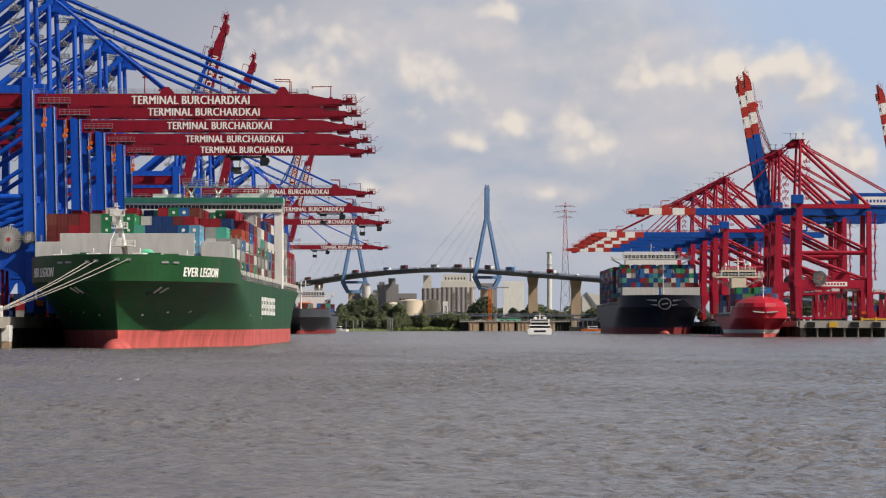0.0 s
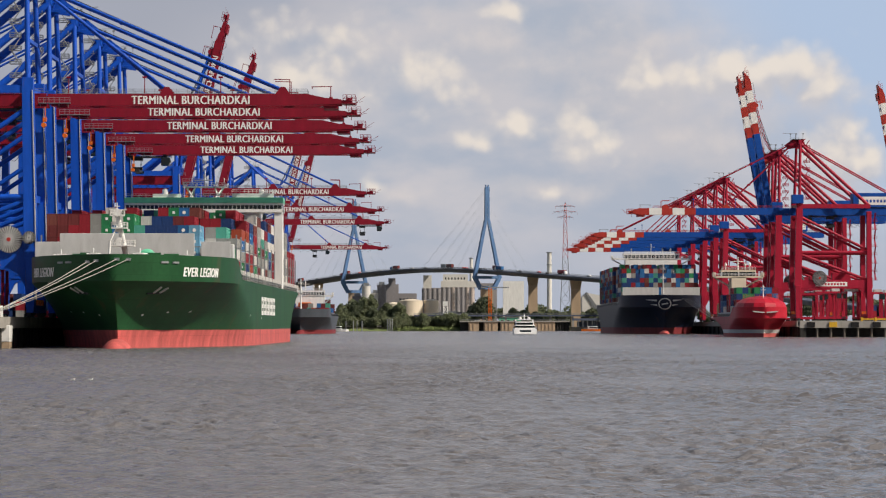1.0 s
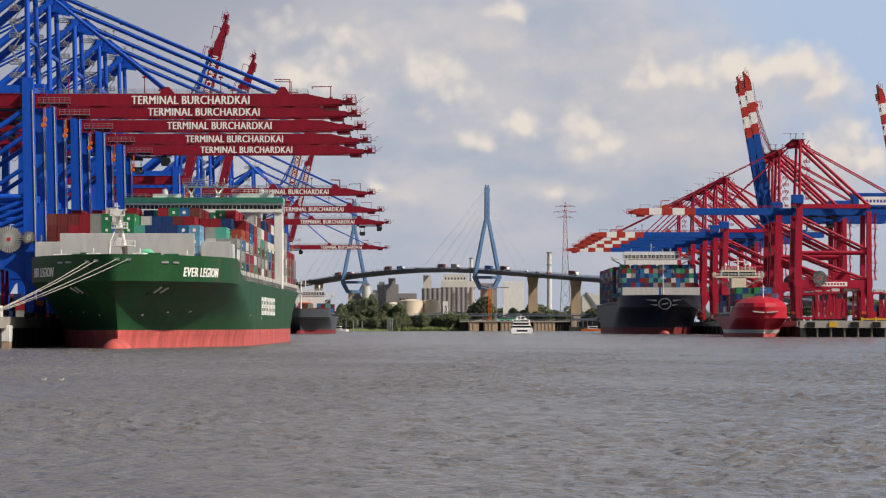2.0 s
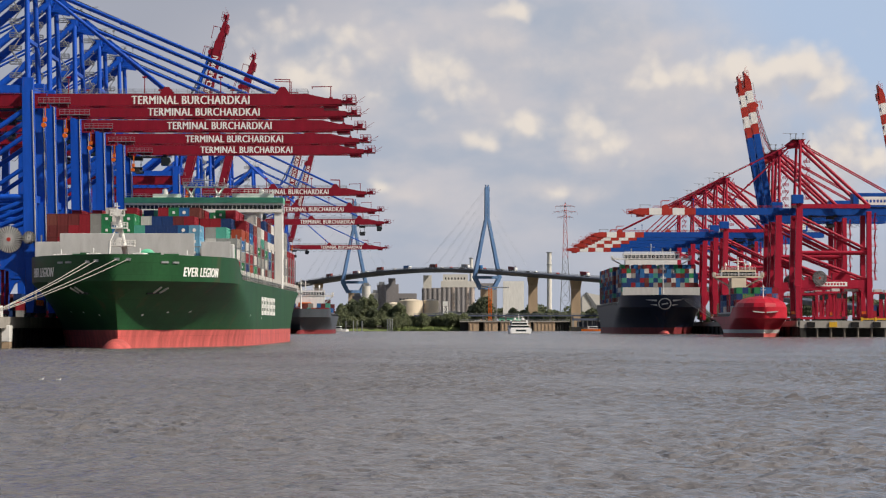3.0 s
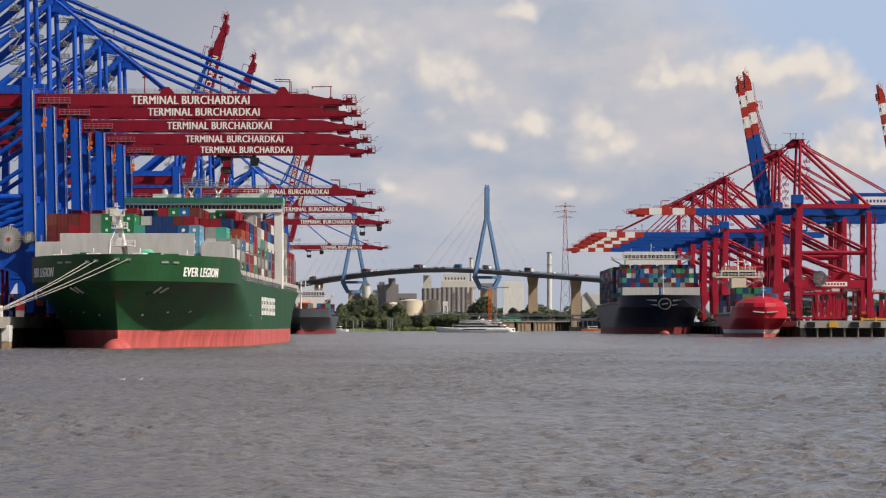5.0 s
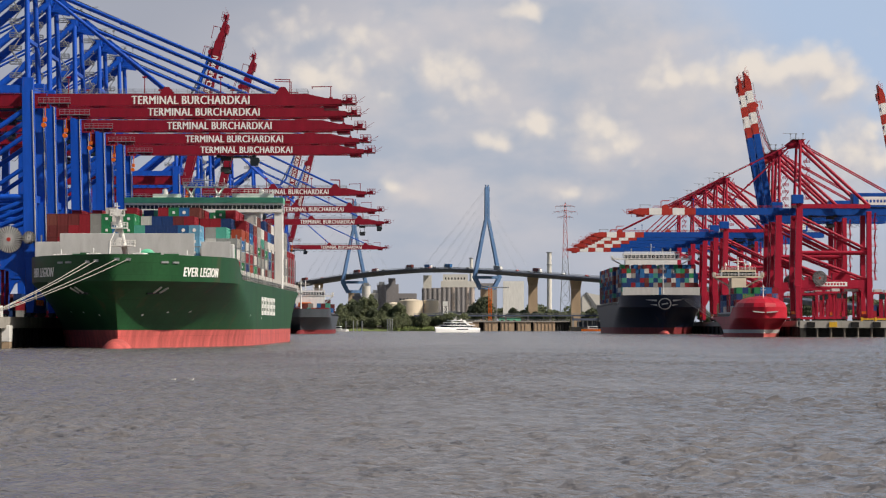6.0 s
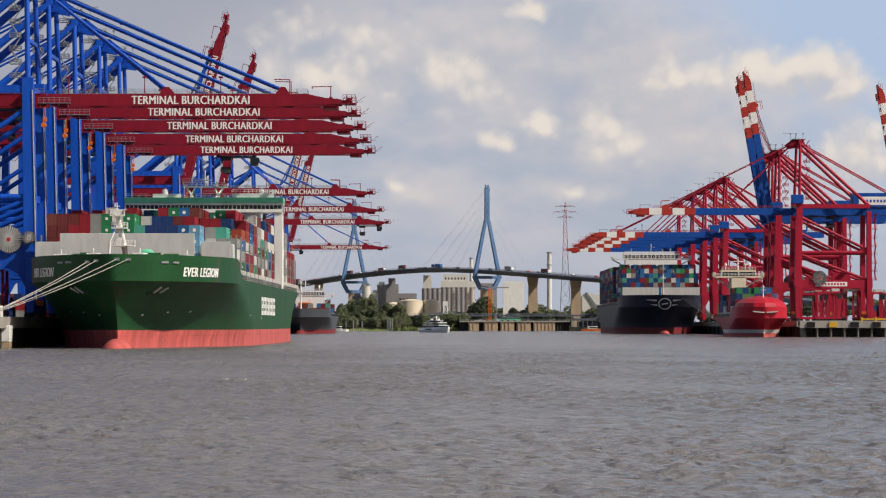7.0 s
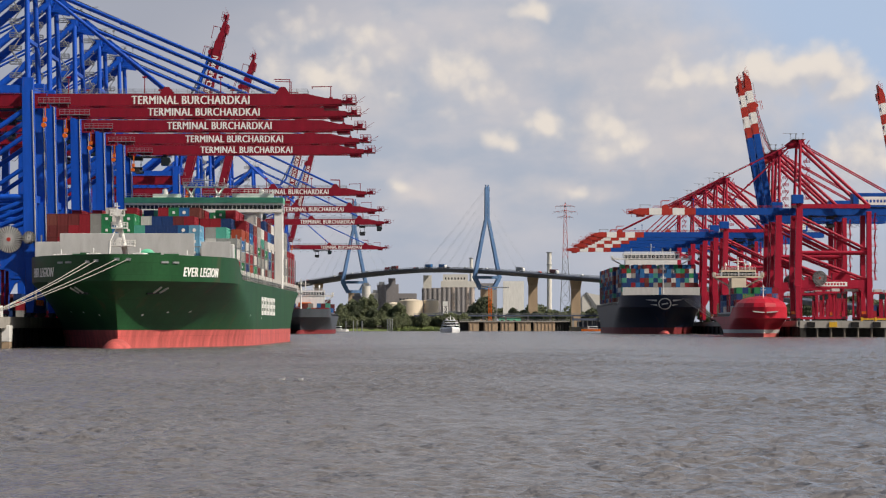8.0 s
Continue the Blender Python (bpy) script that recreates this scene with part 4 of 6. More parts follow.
        part("deck_rail", bm, M["steel"], ship)
    if bulb:
        bm = bmesh.new()
        ball(bm, (0, rake - 1.0, -2.2), 3.6, 9.0, 4.3, 20)
        part("bulbous_bow", bm, boot_mat, ship)
    return breadth, sheer


def container_mesh(key, length=12.19, high=2.59, marked=True):
    """A corrugated steel box with corner posts, end doors and locking bars; its foot is at z=0, its door end at y=0."""
    bm = bmesh.new()
    w = 1.22
    box(bm, -w + 0.05, w - 0.05, 0.05, length - 0.05, 0.05, high - 0.05)
    for x in (-w, w):
        for y in (0.0, length):
            box(bm, *sorted((x, x * 0.88)), *sorted((y, y + (0.15 if y == 0 else -0.15))), 0, high)
        for z in (0.0, high - 0.14):
            box(bm, *sorted((x, x * 0.93)), 0.15, length - 0.15, z, z + 0.14)
        for k in range(20):
            yy = 0.45 + k * (length - 0.9) / 20
            box(bm, *sorted((x * 0.985, x * 0.94)), yy, yy + 0.28, 0.14, high - 0.14)
    for z in (0.0, high - 0.14):
        box(bm, -w + 0.15, w - 0.15, 0.0, 0.12, z, z + 0.14)
    for x in (-0.5, 0.5):
        box(bm, x - 0.025, x + 0.025, 0.0, 0.05, 0.1, high - 0.1)
    if marked and key in ("mid_blue", "green", "pale_blue"):
        # a plain pale disc or panel on the end and sides, where the owner's mark sits
        n = 12 if key != "green" else 4
        r = 0.42
        for c, ax in (((0.0, -0.012), "y"), ((w + 0.012, 3.4), "x"), ((-w - 0.012, 3.4), "x")):
            ring = []
            for i in range(n):
                a = 2 * math.pi * (i + 0.5) / n
                u, v = r * math.cos(a), 1.45 + r * math.sin(a)
                ring.append(bm.verts.new((c[0] + u, c[1], v) if ax == "y" else (c[0], c[1] + u * 1.8, v)))
            bm.faces.new(ring).material_index = 1
    return mesh_of("shipping_container", bm, [BOXES[key], M["letter"]])


BOX_MESH = {k: container_mesh(k) for k in BOXES}
PLAIN_MESH = {k: container_mesh(k, marked=False) for k in BOXES}
box_count = [0]
stuff_boxes = {k: [] for k in BOXES}
COLOUR_WORD = {"red": "red", "maroon": "maroon", "green": "green", "teal": "sea-green", "navy": "navy blue", "mid_blue": "blue", "pale_blue": "pale blue",
               "grey": "grey", "white": "off-white", "orange": "orange-red", "brown": "rust-brown"}


def put_box(key, x, y, z, where, as_thing=True):
    if as_thing and box_count[0] < 300:
        box_count[0] += 1
        ob = tagged(new("shipping_container", BOX_MESH[key]), COLOUR_WORD[key] + " corrugated steel shipping container " + where, "container", "deck cargo")
        ob.location = (x, y, z)
        return ob
    stuff_boxes[key].append((x, y, z))


def flush_boxes(name, label):
    """The many containers too far to pick apart, joined."""
    for key, places in stuff_boxes.items():
        if not places:
            continue
        src = PLAIN_MESH[key]
        nv = len(src.vertices)
        co = np.empty(nv * 3)
        src.vertices.foreach_get("co", co)
        co = co.reshape(-1, 3)
        polys = [tuple(p.vertices) for p in src.polygons]
        verts = np.concatenate([co + np.array(p) for p in places])
        faces = [tuple(i + k * nv for i in f) for k in range(len(places)) for f in polys]
        me = bpy.data.meshes.new(name)
        me.from_pydata(verts.tolist(), [], faces)
        me.materials.append(BOXES[key])
        me.materials.append(M["letter"])
        me.polygons.foreach_set("material_index", np.tile([p.material_index for p in src.polygons], len(places)))
        tagged(new(name, me), COLOUR_WORD[key] + label, "containers", kind="stuff")
        places.clear()


def pick(rng, mix):
    return rng.choices(list(mix), weights=list(mix.values()))[0]


MIX = {"red": 5, "maroon": 3, "green": 4, "teal": 2, "navy": 3, "mid_blue": 5, "pale_blue": 1, "grey": 4, "white": 4, "orange": 1, "brown": 1}


def cargo(x0, y0, z0, rows, heights, rng, where, prev=None, as_thing=True, mix=MIX, force=None):
    """One bay of stacks: rows across from x0, heights in tiers. Only boxes that show from ahead, above or the outer side are kept."""
    for r in range(rows):
        for k in range(heights[r]):
            shown = k >= heights[r] - 1 or r == rows - 1 or r == 0 or prev is None or k >= prev[r]
            if not shown:
                continue
            key = (force or {}).get((r, k)) or pick(rng, mix)
            put_box(key, x0 + r * 2.5, y0, z0 + k * 2.6, where, as_thing)


# the large green ship at the near quay
EX, EY = -69.3, 592.5
ever = thing("container_ship", pose(EX, EY, 0), "huge green container ship with red waterline, moored to the quay", "ship")
e_breadth, e_sheer = hull_parts(ever, 332, 45.8, 15.4, 19.9, 46, 3.9, M["hull_green"], M["boot_red"], 9.0, 14.3, blunt=0.30)
bm = bmesh.new()
box(bm, -15.6, 14.2, 33.0, 33.5, 18.0, 25.3)
for k in (-12, -6, 0, 6, 12):
    beam(bm, (k, 33.6, 24.8), (k, 37.2, 18.4), 0.3, 0.5)
part("breakwater", bm, M["grey"], ever, "light grey steel wave breaker", bevel=0.05)
bm = bmesh.new()
box(bm, 15.3, 21.8, 38.0, 38.4, 17.5, 23.6)
part("side_breakwater", bm, M["grey"], ever, bevel=0.05)
bm = bmesh.new()
box(bm, -21.8, -15.3, 38.0, 38.4, 17.5, 23.6)
part("side_breakwater", bm, M["grey"], ever, bevel=0.05)
bm = bmesh.new()
box(bm, 19.5, 22.0, 44.0, 49.0, 15.2, 23.2)
part("deck_store", bm, M["grey"], ever, bevel=0.1)
# foremast: one stout post raked forward, a thin strut and three railed platforms
bm = bmesh.new()
tube(bm, (0.9, 21.5, 17.6), (-0.9, 16.2, 28.6), 0.72, 12, 0.5)
tube(bm, (-2.7, 15.0, 17.6), (-2.4, 15.6, 22.9), 0.28, 8)
tube(bm, (-2.4, 15.6, 22.9), (-1.0, 16.6, 26.4), 0.16, 8)
for cx, cy, z, r in ((-0.1, 18.4, 22.0, 2.7), (-0.6, 17.2, 25.8, 1.7), (-0.95, 16.1, 28.5, 1.5)):
    box(bm, cx - r, cx + r, cy - 1.5, cy + 1.5, z, z + 0.22)
    for y in (cy - 1.45, cy + 1.45):
        rails(bm, (cx - r, y, z + 0.2), (cx + r, y, z + 0.2), 1.1, 0.75, 0.07)
    for x in (cx - r, cx + r):
        rails(bm, (x, cy - 1.45, z + 0.2), (x, cy + 1.45, z + 0.2), 1.1, 0.75, 0.07)
box(bm, -1.5, -0.4, 15.6, 16.6, 28.7, 29.5)
box(bm, -1.3, -0.2, 16.9, 17.6, 22.2, 23.9)
box(bm, -1.4, 0.1, 16.6, 17.5, 25.0, 25.8)
beam(bm, (-0.95, 16.1, 29.4), (-0.95, 16.1, 31.4), 0.16)
beam(bm, (-1.6, 16.1, 30.6), (-0.3, 16.1, 30.6), 0.14)
part("foremast", bm, M["white"], ever)
for x, y in ((-7, 14), (7, 15), (-10, 24), (10, 24)):
    bm = bmesh.new()
    tube(bm, (x - 1.6, y, 19.4), (x + 1.6, y, 19.4), 1.2, 14)
    box(bm, x - 2.2, x + 2.2, y - 0.9, y + 1.6, 18.2, 19.0)
    part("windlass", bm, M["hull_green"], ever)
for x, y, w in ((-13.5, 20, 1.0), (-5.2, 9.5, 0.8), (4.6, 10.5, 0.9), (-3.4, 22, 1.2), (5.4, 27, 1.1), (13.0, 29, 0.9)):
    bm = bmesh.new()
    box(bm, x - w, x + w, y - 0.6, y + 0.6, 18.2, 20.4)
    tube(bm, (x - w - 0.7, y, 20.0), (x + w + 0.7, y, 20.0), 0.35, 10)
    tube(bm, (x, y, 20.2), (x, y, 21.4), 0.12, 6)
    part("mooring_winch", bm, M["white"], ever, "white mooring winch", bevel=0.06)
bm = bmesh.new()
ball(bm, (4.9, 22, 19.4), 2.1, 0.7, 2.2, 18)
part("chain_stopper", bm, M["trim_green"], ever)
# anchor with its pocket, port bow
for sgn in (1, -1):
    bm = bmesh.new()
    ay = next(0.1 * i for i in range(400) if e_breadth(0.1 * i, 12.4) >= 7.6)
    spot = [Vector((sgn * (e_breadth(ay + d, z) + 0.12), ay + d, z)) for d, z in ((0.0, 13.1), (0.9, 11.9), (2.1, 13.0), (2.6, 11.9), (-0.6, 11.7), (3.4, 11.8))]
    beam(bm, spot[1], spot[0], 0.5, 0.4)
    beam(bm, spot[3], spot[2], 0.5, 0.4)
    part("anchor", bm, M["grey"], ever, "pale grey stowed anchor")
    bm = bmesh.new()
    beam(bm, spot[4], spot[5], 0.5, 0.4)
    part("anchor_crown", bm, M["dark"], ever)
    for at in (9.4, 11.6):
        fy = next(0.1 * i for i in range(600) if e_breadth(0.1 * i, 14.3) >= at)
        p, q = Vector((sgn * e_breadth(fy, 14.3), fy - 0.5, 18.3)), Vector((sgn * e_breadth(fy + 1.6, 14.3), fy + 1.1, 18.3))
        bm = bmesh.new()
        beam(bm, p, q, 0.5, 0.4)
        part("fairlead", bm, M["steel"], ever)
# the name on both bows, bent round the bulwark
def name_on_bow(sgn, start, size):
    ob = lettering("EVER LEGION", size, M["letter"], ever, pose(0, 0, 0), "ship_name", 15.4, 0.02, 0.3, 1.12, 0.13)
    pts = [Vector((e_breadth(0.1 * i, 14.3), 0.1 * i, 0)) for i in range(700)]
    arc = [0.0]
    for p, q in zip(pts, pts[1:]):
        arc.append(arc[-1] + (q - p).length)
    start = next(a for a, p in zip(arc, pts) if p.x >= start)
    for v in ob.data.vertices:
        at = start + v.co.x * sgn
        i = next(k for k in range(len(arc)) if arc[k] >= at)
        tan = (pts[min(i + 2, 699)] - pts[i - 2]).normalized()
        out = Vector((tan.y, -tan.x, 0))
        p = pts[i] + out * (0.10 + v.co.z)
        v.co = (sgn * p.x, p.y - 0.12 * (1.1 + v.co.y), 15.4 + v.co.y)
    ob.data.update()


name_on_bow(1, 17.2, 2.8)
name_on_bow(-1, 17.6, 2.8)
# large white company letters along the side, as plain bars
bm = bmesh.new()
for k in range(9):
    y = 130 + k * 6.5
    box(bm, 22.86, 22.98, y, y + 1.7, 7.6, 12.2)
    for z in (7.6, 9.4, 11.2):
        box(bm, 22.86, 22.975, y + 1.7, y + 4.4, z, z + 1.0)
part("side_bars", bm, M["letter"], ever, "large white marks on the green hull")
# draught and tug marks low on both bows
for sgn in (1, -1):
    for at, z in ((15, 7.0), (24, 7.6), (34, 7.8), (88, 7.2), (128, 6.6)):
        bx, b2 = e_breadth(at, z), e_breadth(at + 0.6, z)
        bm = bmesh.new()
        v = [bm.verts.new((sgn * (x + o), y, zz)) for x, y, zz, o in ((bx, at, z, 0.12), (b2, at + 0.6, z, 0.12), (e_breadth(at + 0.6, z + 0.3), at + 0.6, z + 0.3, 0.12), (e_breadth(at, z + 0.3), at, z + 0.3, 0.12))]
        w = [bm.verts.new((sgn * (abs(u.co.x) - 0.3), u.co.y, u.co.z)) for u in v]
        bm.faces.new(v)
        for i in range(4):
            bm.faces.new((v[i], v[(i + 1) % 4], w[(i + 1) % 4], w[i]))
        part("hull_mark", bm, M["letter"], ever)
# hatch coaming and lashing posts along the side
bm = bmesh.new()
box(bm, -20.9, 20.9, 52, 205, 15.4, 17.4)
box(bm, -20.5, 20.5, 236, 318, 15.4, 17.4)
part("hatch_coaming", bm, M["hull_green"], ever)
BAYS = [52 + 14.6 * i for i in range(11)]
for y in BAYS + [236 + 14.6 * i for i in range(6)]:
    bm = bmesh.new()
    for x in (-22.2, 22.2):
        beam(bm, (x, y - 1.2, 15.4), (x, y - 1.2, 25.5), 0.3, 0.5)
    for z in (20.0, 22.8):
        beam(bm, (-22.2, y - 1.2, z), (22.2, y - 1.2, z), 0.8, 0.25)
    part("lashing_bridge", bm, M["steel"], ever)
    for k in range(5):
        bm = bmesh.new()
        beam(bm, (22.5, y + 1.0 + k * 2.6, 15.4), (22.5, y + 1.0 + k * 2.6, 17.7), 0.16, 0.16)
        part("side_stanchion", bm, M["white"], ever)
# deckhouse
bm = bmesh.new()
box(bm, -16, 16, 226, 240, 15.4, 39.0)
box(bm, 20.4, 22.9, 224.5, 229, 15.4, 39.0)
box(bm, -22.9, -20.4, 224.5, 229, 15.4, 39.0)
part("deckhouse", bm, M["white"], ever, bevel=0.12)
bm = bmesh.new()
box(bm, -22.9, 22.9, 224, 234, 37.6, 38.5)
box(bm, -22.9, 22.9, 224.3, 233.8, 39.7, 40.3)
part("bridge_deck", bm, M["white"], ever)
bm = bmesh.new()
box(bm, -22.7, 22.7, 224.5, 233.5, 38.5, 39.7)
part("bridge_windows", bm, M["glass"], ever)
bm = bmesh.new()
for k in range(39):
    x = -22.6 + k * 1.19
    box(bm, x - 0.06, x + 0.06, 224.38, 224.6, 38.5, 39.7)
part("window_posts", bm, M["white"], ever)
bm = bmesh.new()
box(bm, -23.0, 23.0, 223.9, 234.2, 40.3, 41.9)
part("bridge_roof", bm, M["trim_green"], ever, "bright green bridge roof band", bevel=0.08)
bm = bmesh.new()
rails(bm, (-22.8, 224, 41.9), (22.8, 224, 41.9), 1.0, 2.0, 0.05)
for x in (-5.5, 5.5):
    for y in (226, 232):
        tube(bm, (x * 0.75, y, 41.9), (x * 0.45, 229, 46.0), 0.22, 8)
        tube(bm, (x * 0.6, y, 41.9), (x * 1.1, 229, 46.0), 0.22, 8)
box(bm, -6.2, 6.2, 227, 231, 45.0, 45.25)
rails(bm, (-6.2, 227, 45.2), (6.2, 227, 45.2), 1.1, 1.0, 0.06)
beam(bm, (-3, 227, 47.0), (2.4, 226.4, 47.0), 0.3, 0.35)
tube(bm, (0, 229, 45), (0, 229, 50), 0.18, 6)
for x in (-3.8, 3.4, 5.6):
    tube(bm, (x, 229, 45.2), (x, 229, 47.8), 0.1, 6)
box(bm, 8, 20, 227, 231, 42.0, 43.2)
rails(bm, (8, 227, 43.2), (20, 227, 43.2), 1.1, 1.2, 0.05)
box(bm, -15, -7, 227, 231, 42.0, 43.0)
part("radar_mast", bm, M["white"], ever)
for x in (-11.5, 16.5):
    bm = bmesh.new()
    tube(bm, (x, 228, 42.8), (x, 228, 43.6), 0.8, 12, 0.85)
    ball(bm, (x, 228, 43.9), 0.85, 0.85, 0.85, 14)
    part("satellite_dome", bm, M["white"], ever)
bm = bmesh.new()
box(bm, -6, 6, 300, 309, 15.4, 36)
part("funnel", bm, M["trim_green"], ever, bevel=0.3)

rng = random.Random(11)
FORE = "stacked on the green ship"
heights = [[5, 5, 5, 5, 5, 5, 5, 5, 4, 4, 4, 4, 4, 4, 2, 2, 2],
           [5, 5, 5, 5, 5, 5, 5, 5, 5, 5, 5, 5, 5, 4, 4, 4, 3],
           [5, 5, 5, 5, 6, 5, 6, 5, 5, 6, 6, 6, 6, 5, 5, 5, 4],
           [6, 5, 6, 5, 6, 6, 5, 6, 6, 6, 6, 6, 6, 5, 6, 6, 5],
           [6, 6, 6, 6, 6, 6, 5, 6, 6, 6, 6, 6, 6, 6, 6, 6, 5]]
for i in range(6):
    heights.append([rng.choice((5, 6, 6, 6)) for _ in range(15)] + [6, (6, 6, 5, 6, 6, 6)[i]])
front = {(r, k): ("red", "maroon", "red", "brown", "maroon")[(r * 3 + k * 2) % 5] for r in range(4) for k in range(6)}
front.update({(4, 4): "grey", (5, 4): "green", (6, 4): "white", (7, 4): "green", (8, 3): "teal", (9, 3): "navy", (10, 3): "mid_blue", (11, 3): "mid_blue", (4, 3): "grey", (5, 3): "green",
              (6, 3): "mid_blue", (7, 3): "green", (13, 1): "green", (14, 1): "grey", (15, 1): "white", (16, 0): "white", (16, 1): "green"})
front.update({(13, k): "pale_blue" for k in range(5)})
front.update({(10, 3): "navy", (11, 3): "navy", (12, 3): "mid_blue"})
second = {(13, 3): "red", (14, 3): "grey", (15, 3): "teal", (16, 2): "grey", (12, 4): "red", (11, 4): "maroon", (14, 2): "white", (15, 2): "grey", (16, 1): "white", (16, 0): "red", (13, 2): "red"}
prev = None
for i, y in enumerate(BAYS):
    mix = dict(MIX, red=9, orange=1) if i < 2 else MIX
    cargo(EX - 20.0, EY + y, 17.4, 17, heights[i], rng, FORE, prev, True, mix, (front, second)[i] if i < 2 else None)
    prev = heights[i]
prev = None
for i in range(6):
    hh = [6 if i < 3 else 4] * 17
    mix = dict(grey=5, white=2) if i < 3 else dict(red=5, maroon=3)
    cargo(EX - 20.0, EY + 236 + 14.6 * i, 17.4, 17, hh, rng, FORE, [9] * 17, True, mix)
    prev = hh


DIM = {"maroon": 5, "navy": 5, "brown": 3, "mid_blue": 3, "red": 4, "green": 1, "teal": 1, "grey": 1.5, "orange": 1}


def deep_ship(name, m, label, length, beam_w, deck, top, hull_mat, boot, bridge_at, bridge_z, tiers, rng, fore=30.0, tower=0.66, blunt=0.3, stripe=0.0, house=None, boot_mat=None, bays=None, rows=None, mast=True, panel=True, mix=None):
    s = thing(name, m, label, "ship")
    hb, sh = hull_parts(s, length, beam_w, deck, top, fore, boot, hull_mat, boot_mat or M["boot_red"], 6.0, deck * 0.9, beam_w * 1.9, beam_w * 0.85, blunt=blunt, stripe=stripe, bulb=stripe == 0)
    w = beam_w / 2
    if panel:
        bm = bmesh.new()
        for a, b in ((-w * 0.94, -w * 0.06), (w * 0.0, w * 0.94)):
            box(bm, a, b, fore - 4, fore - 3.5, top - 1.6, top + 4.4)
        part("breakwater", bm, M["grey"], s)
    if mast:
        bm = bmesh.new()
        tube(bm, (0, 12, top - 1.6), (0, 12, top + 17), 0.55, 8, 0.3)
        for k in (9, 14):
            box(bm, -1.4, 1.4, 11.2, 12.8, top + k, top + k + 0.2)
            rails(bm, (-1.4, 11.2, top + k), (1.4, 11.2, top + k), 1.0, 0.9, 0.08)
        part("foremast", bm, M["white"], s)
    bm = bmesh.new()
    box(bm, -w * tower, w * tower, bridge_at, bridge_at + 12, deck, bridge_z)
    box(bm, -w, w, bridge_at, bridge_at + 6, bridge_z - 0.4, bridge_z + 0.4)
    box(bm, -w * 0.72, w * 0.72, bridge_at + 0.2, bridge_at + 9, bridge_z + 2.2, bridge_z + 3.2)
    for x in (-w, w):
        box(bm, x - 0.6, x + 0.6, bridge_at, bridge_at + 6, bridge_z, bridge_z + 2.0)
        beam(bm, (x, bridge_at + 3, bridge_z - 0.3), (x * tower, bridge_at + 3, bridge_z - 4.5), 0.5, 0.7)
    part("deckhouse", bm, house or M["white"], s)
    bm = bmesh.new()
    box(bm, -w * 0.7, w * 0.7, bridge_at + 0.3, bridge_at + 8.8, bridge_z + 0.4, bridge_z + 2.2)
    part("bridge_windows", bm, M["glass"], s)
    bm = bmesh.new()
    for k in range(0, 15, 1 if house is None else 7):
        x = -w * 0.7 + k * w * 0.1
        box(bm, x - 0.2, x + 0.2, bridge_at + 0.15, bridge_at + 0.35, bridge_z + 0.4, bridge_z + 2.2)
    part("window_posts", bm, M["white"], s)
    bm = bmesh.new()
    rails(bm, (-w, bridge_at, bridge_z + 0.4), (w, bridge_at, bridge_z + 0.4), 1.1, 1.5, 0.06)
    rails(bm, (-w * 0.7, bridge_at, bridge_z + 3.2), (w * 0.7, bridge_at, bridge_z + 3.2), 1.1, 1.5, 0.06)
    tube(bm, (0, bridge_at + 4, bridge_z + 3), (0, bridge_at + 4, bridge_z + 9), 0.3, 6)
    beam(bm, (-2.5, bridge_at + 4, bridge_z + 7), (2.5, bridge_at + 4, bridge_z + 7), 0.3)
    for x in (-w * 0.5, w * 0.5, w * 0.3):
        tube(bm, (x, bridge_at + 4, bridge_z + 3), (x, bridge_at + 4, bridge_z + 6.5), 0.2, 6)
        ball(bm, (x, bridge_at + 4, bridge_z + 5.5), 0.6, 0.6, 0.7)
    part("radar_mast", bm, M["white"], s)
    o = m.translation
    rows = rows or int((beam_w - 1) / 2.5)
    prev = None
    for i, y in enumerate(bays):
        t = tiers[min(i, len(tiers) - 1)]
        hh = [max(1, t - rng.choice((0, 0, 0, 1))) for _ in range(rows)]
        cargo(o.x - (rows - 1) * 1.25, o.y + y, deck + 1.8, rows, hh, rng, "stacked on a moored ship", prev, False, mix or DIM)
        prev = hh
    bm = bmesh.new()
    box(bm, -w * 0.9, w * 0.9, bays[0], bays[-1] + 12, deck - 0.2, deck + 1.8)
    part("hatch_coaming", bm, M["grey"], s)
    return s, hb


navy, n_hb = deep_ship("container_ship", pose(121.5, 1546, 0), "dark navy container ship piled with coloured boxes, moored", 290, 45.6, 16.5, 21.5, M["hull_navy"], 3.6, 100, 43.5,
                       [7, 8, 8, 8, 8, 8, 8, 8], random.Random(5), boot_mat=M["boot_shaded"], mix={"navy": 6, "mid_blue": 5, "maroon": 4, "red": 3, "brown": 2, "teal": 2, "green": 1.5, "grey": 2, "white": 1}, bays=[34, 48.6, 63.2, 77.8, 116, 130.6, 145.2, 160, 175, 190, 205, 220, 235, 250])
def on_navy_bow(x, z):
    y = next(0.02 * i for i in range(2000) if n_hb(0.02 * i, min(z, 14.85)) >= abs(x))
    return Vector((x, y - 0.12 * max(0.0, z - 14.85) - 0.35, z))


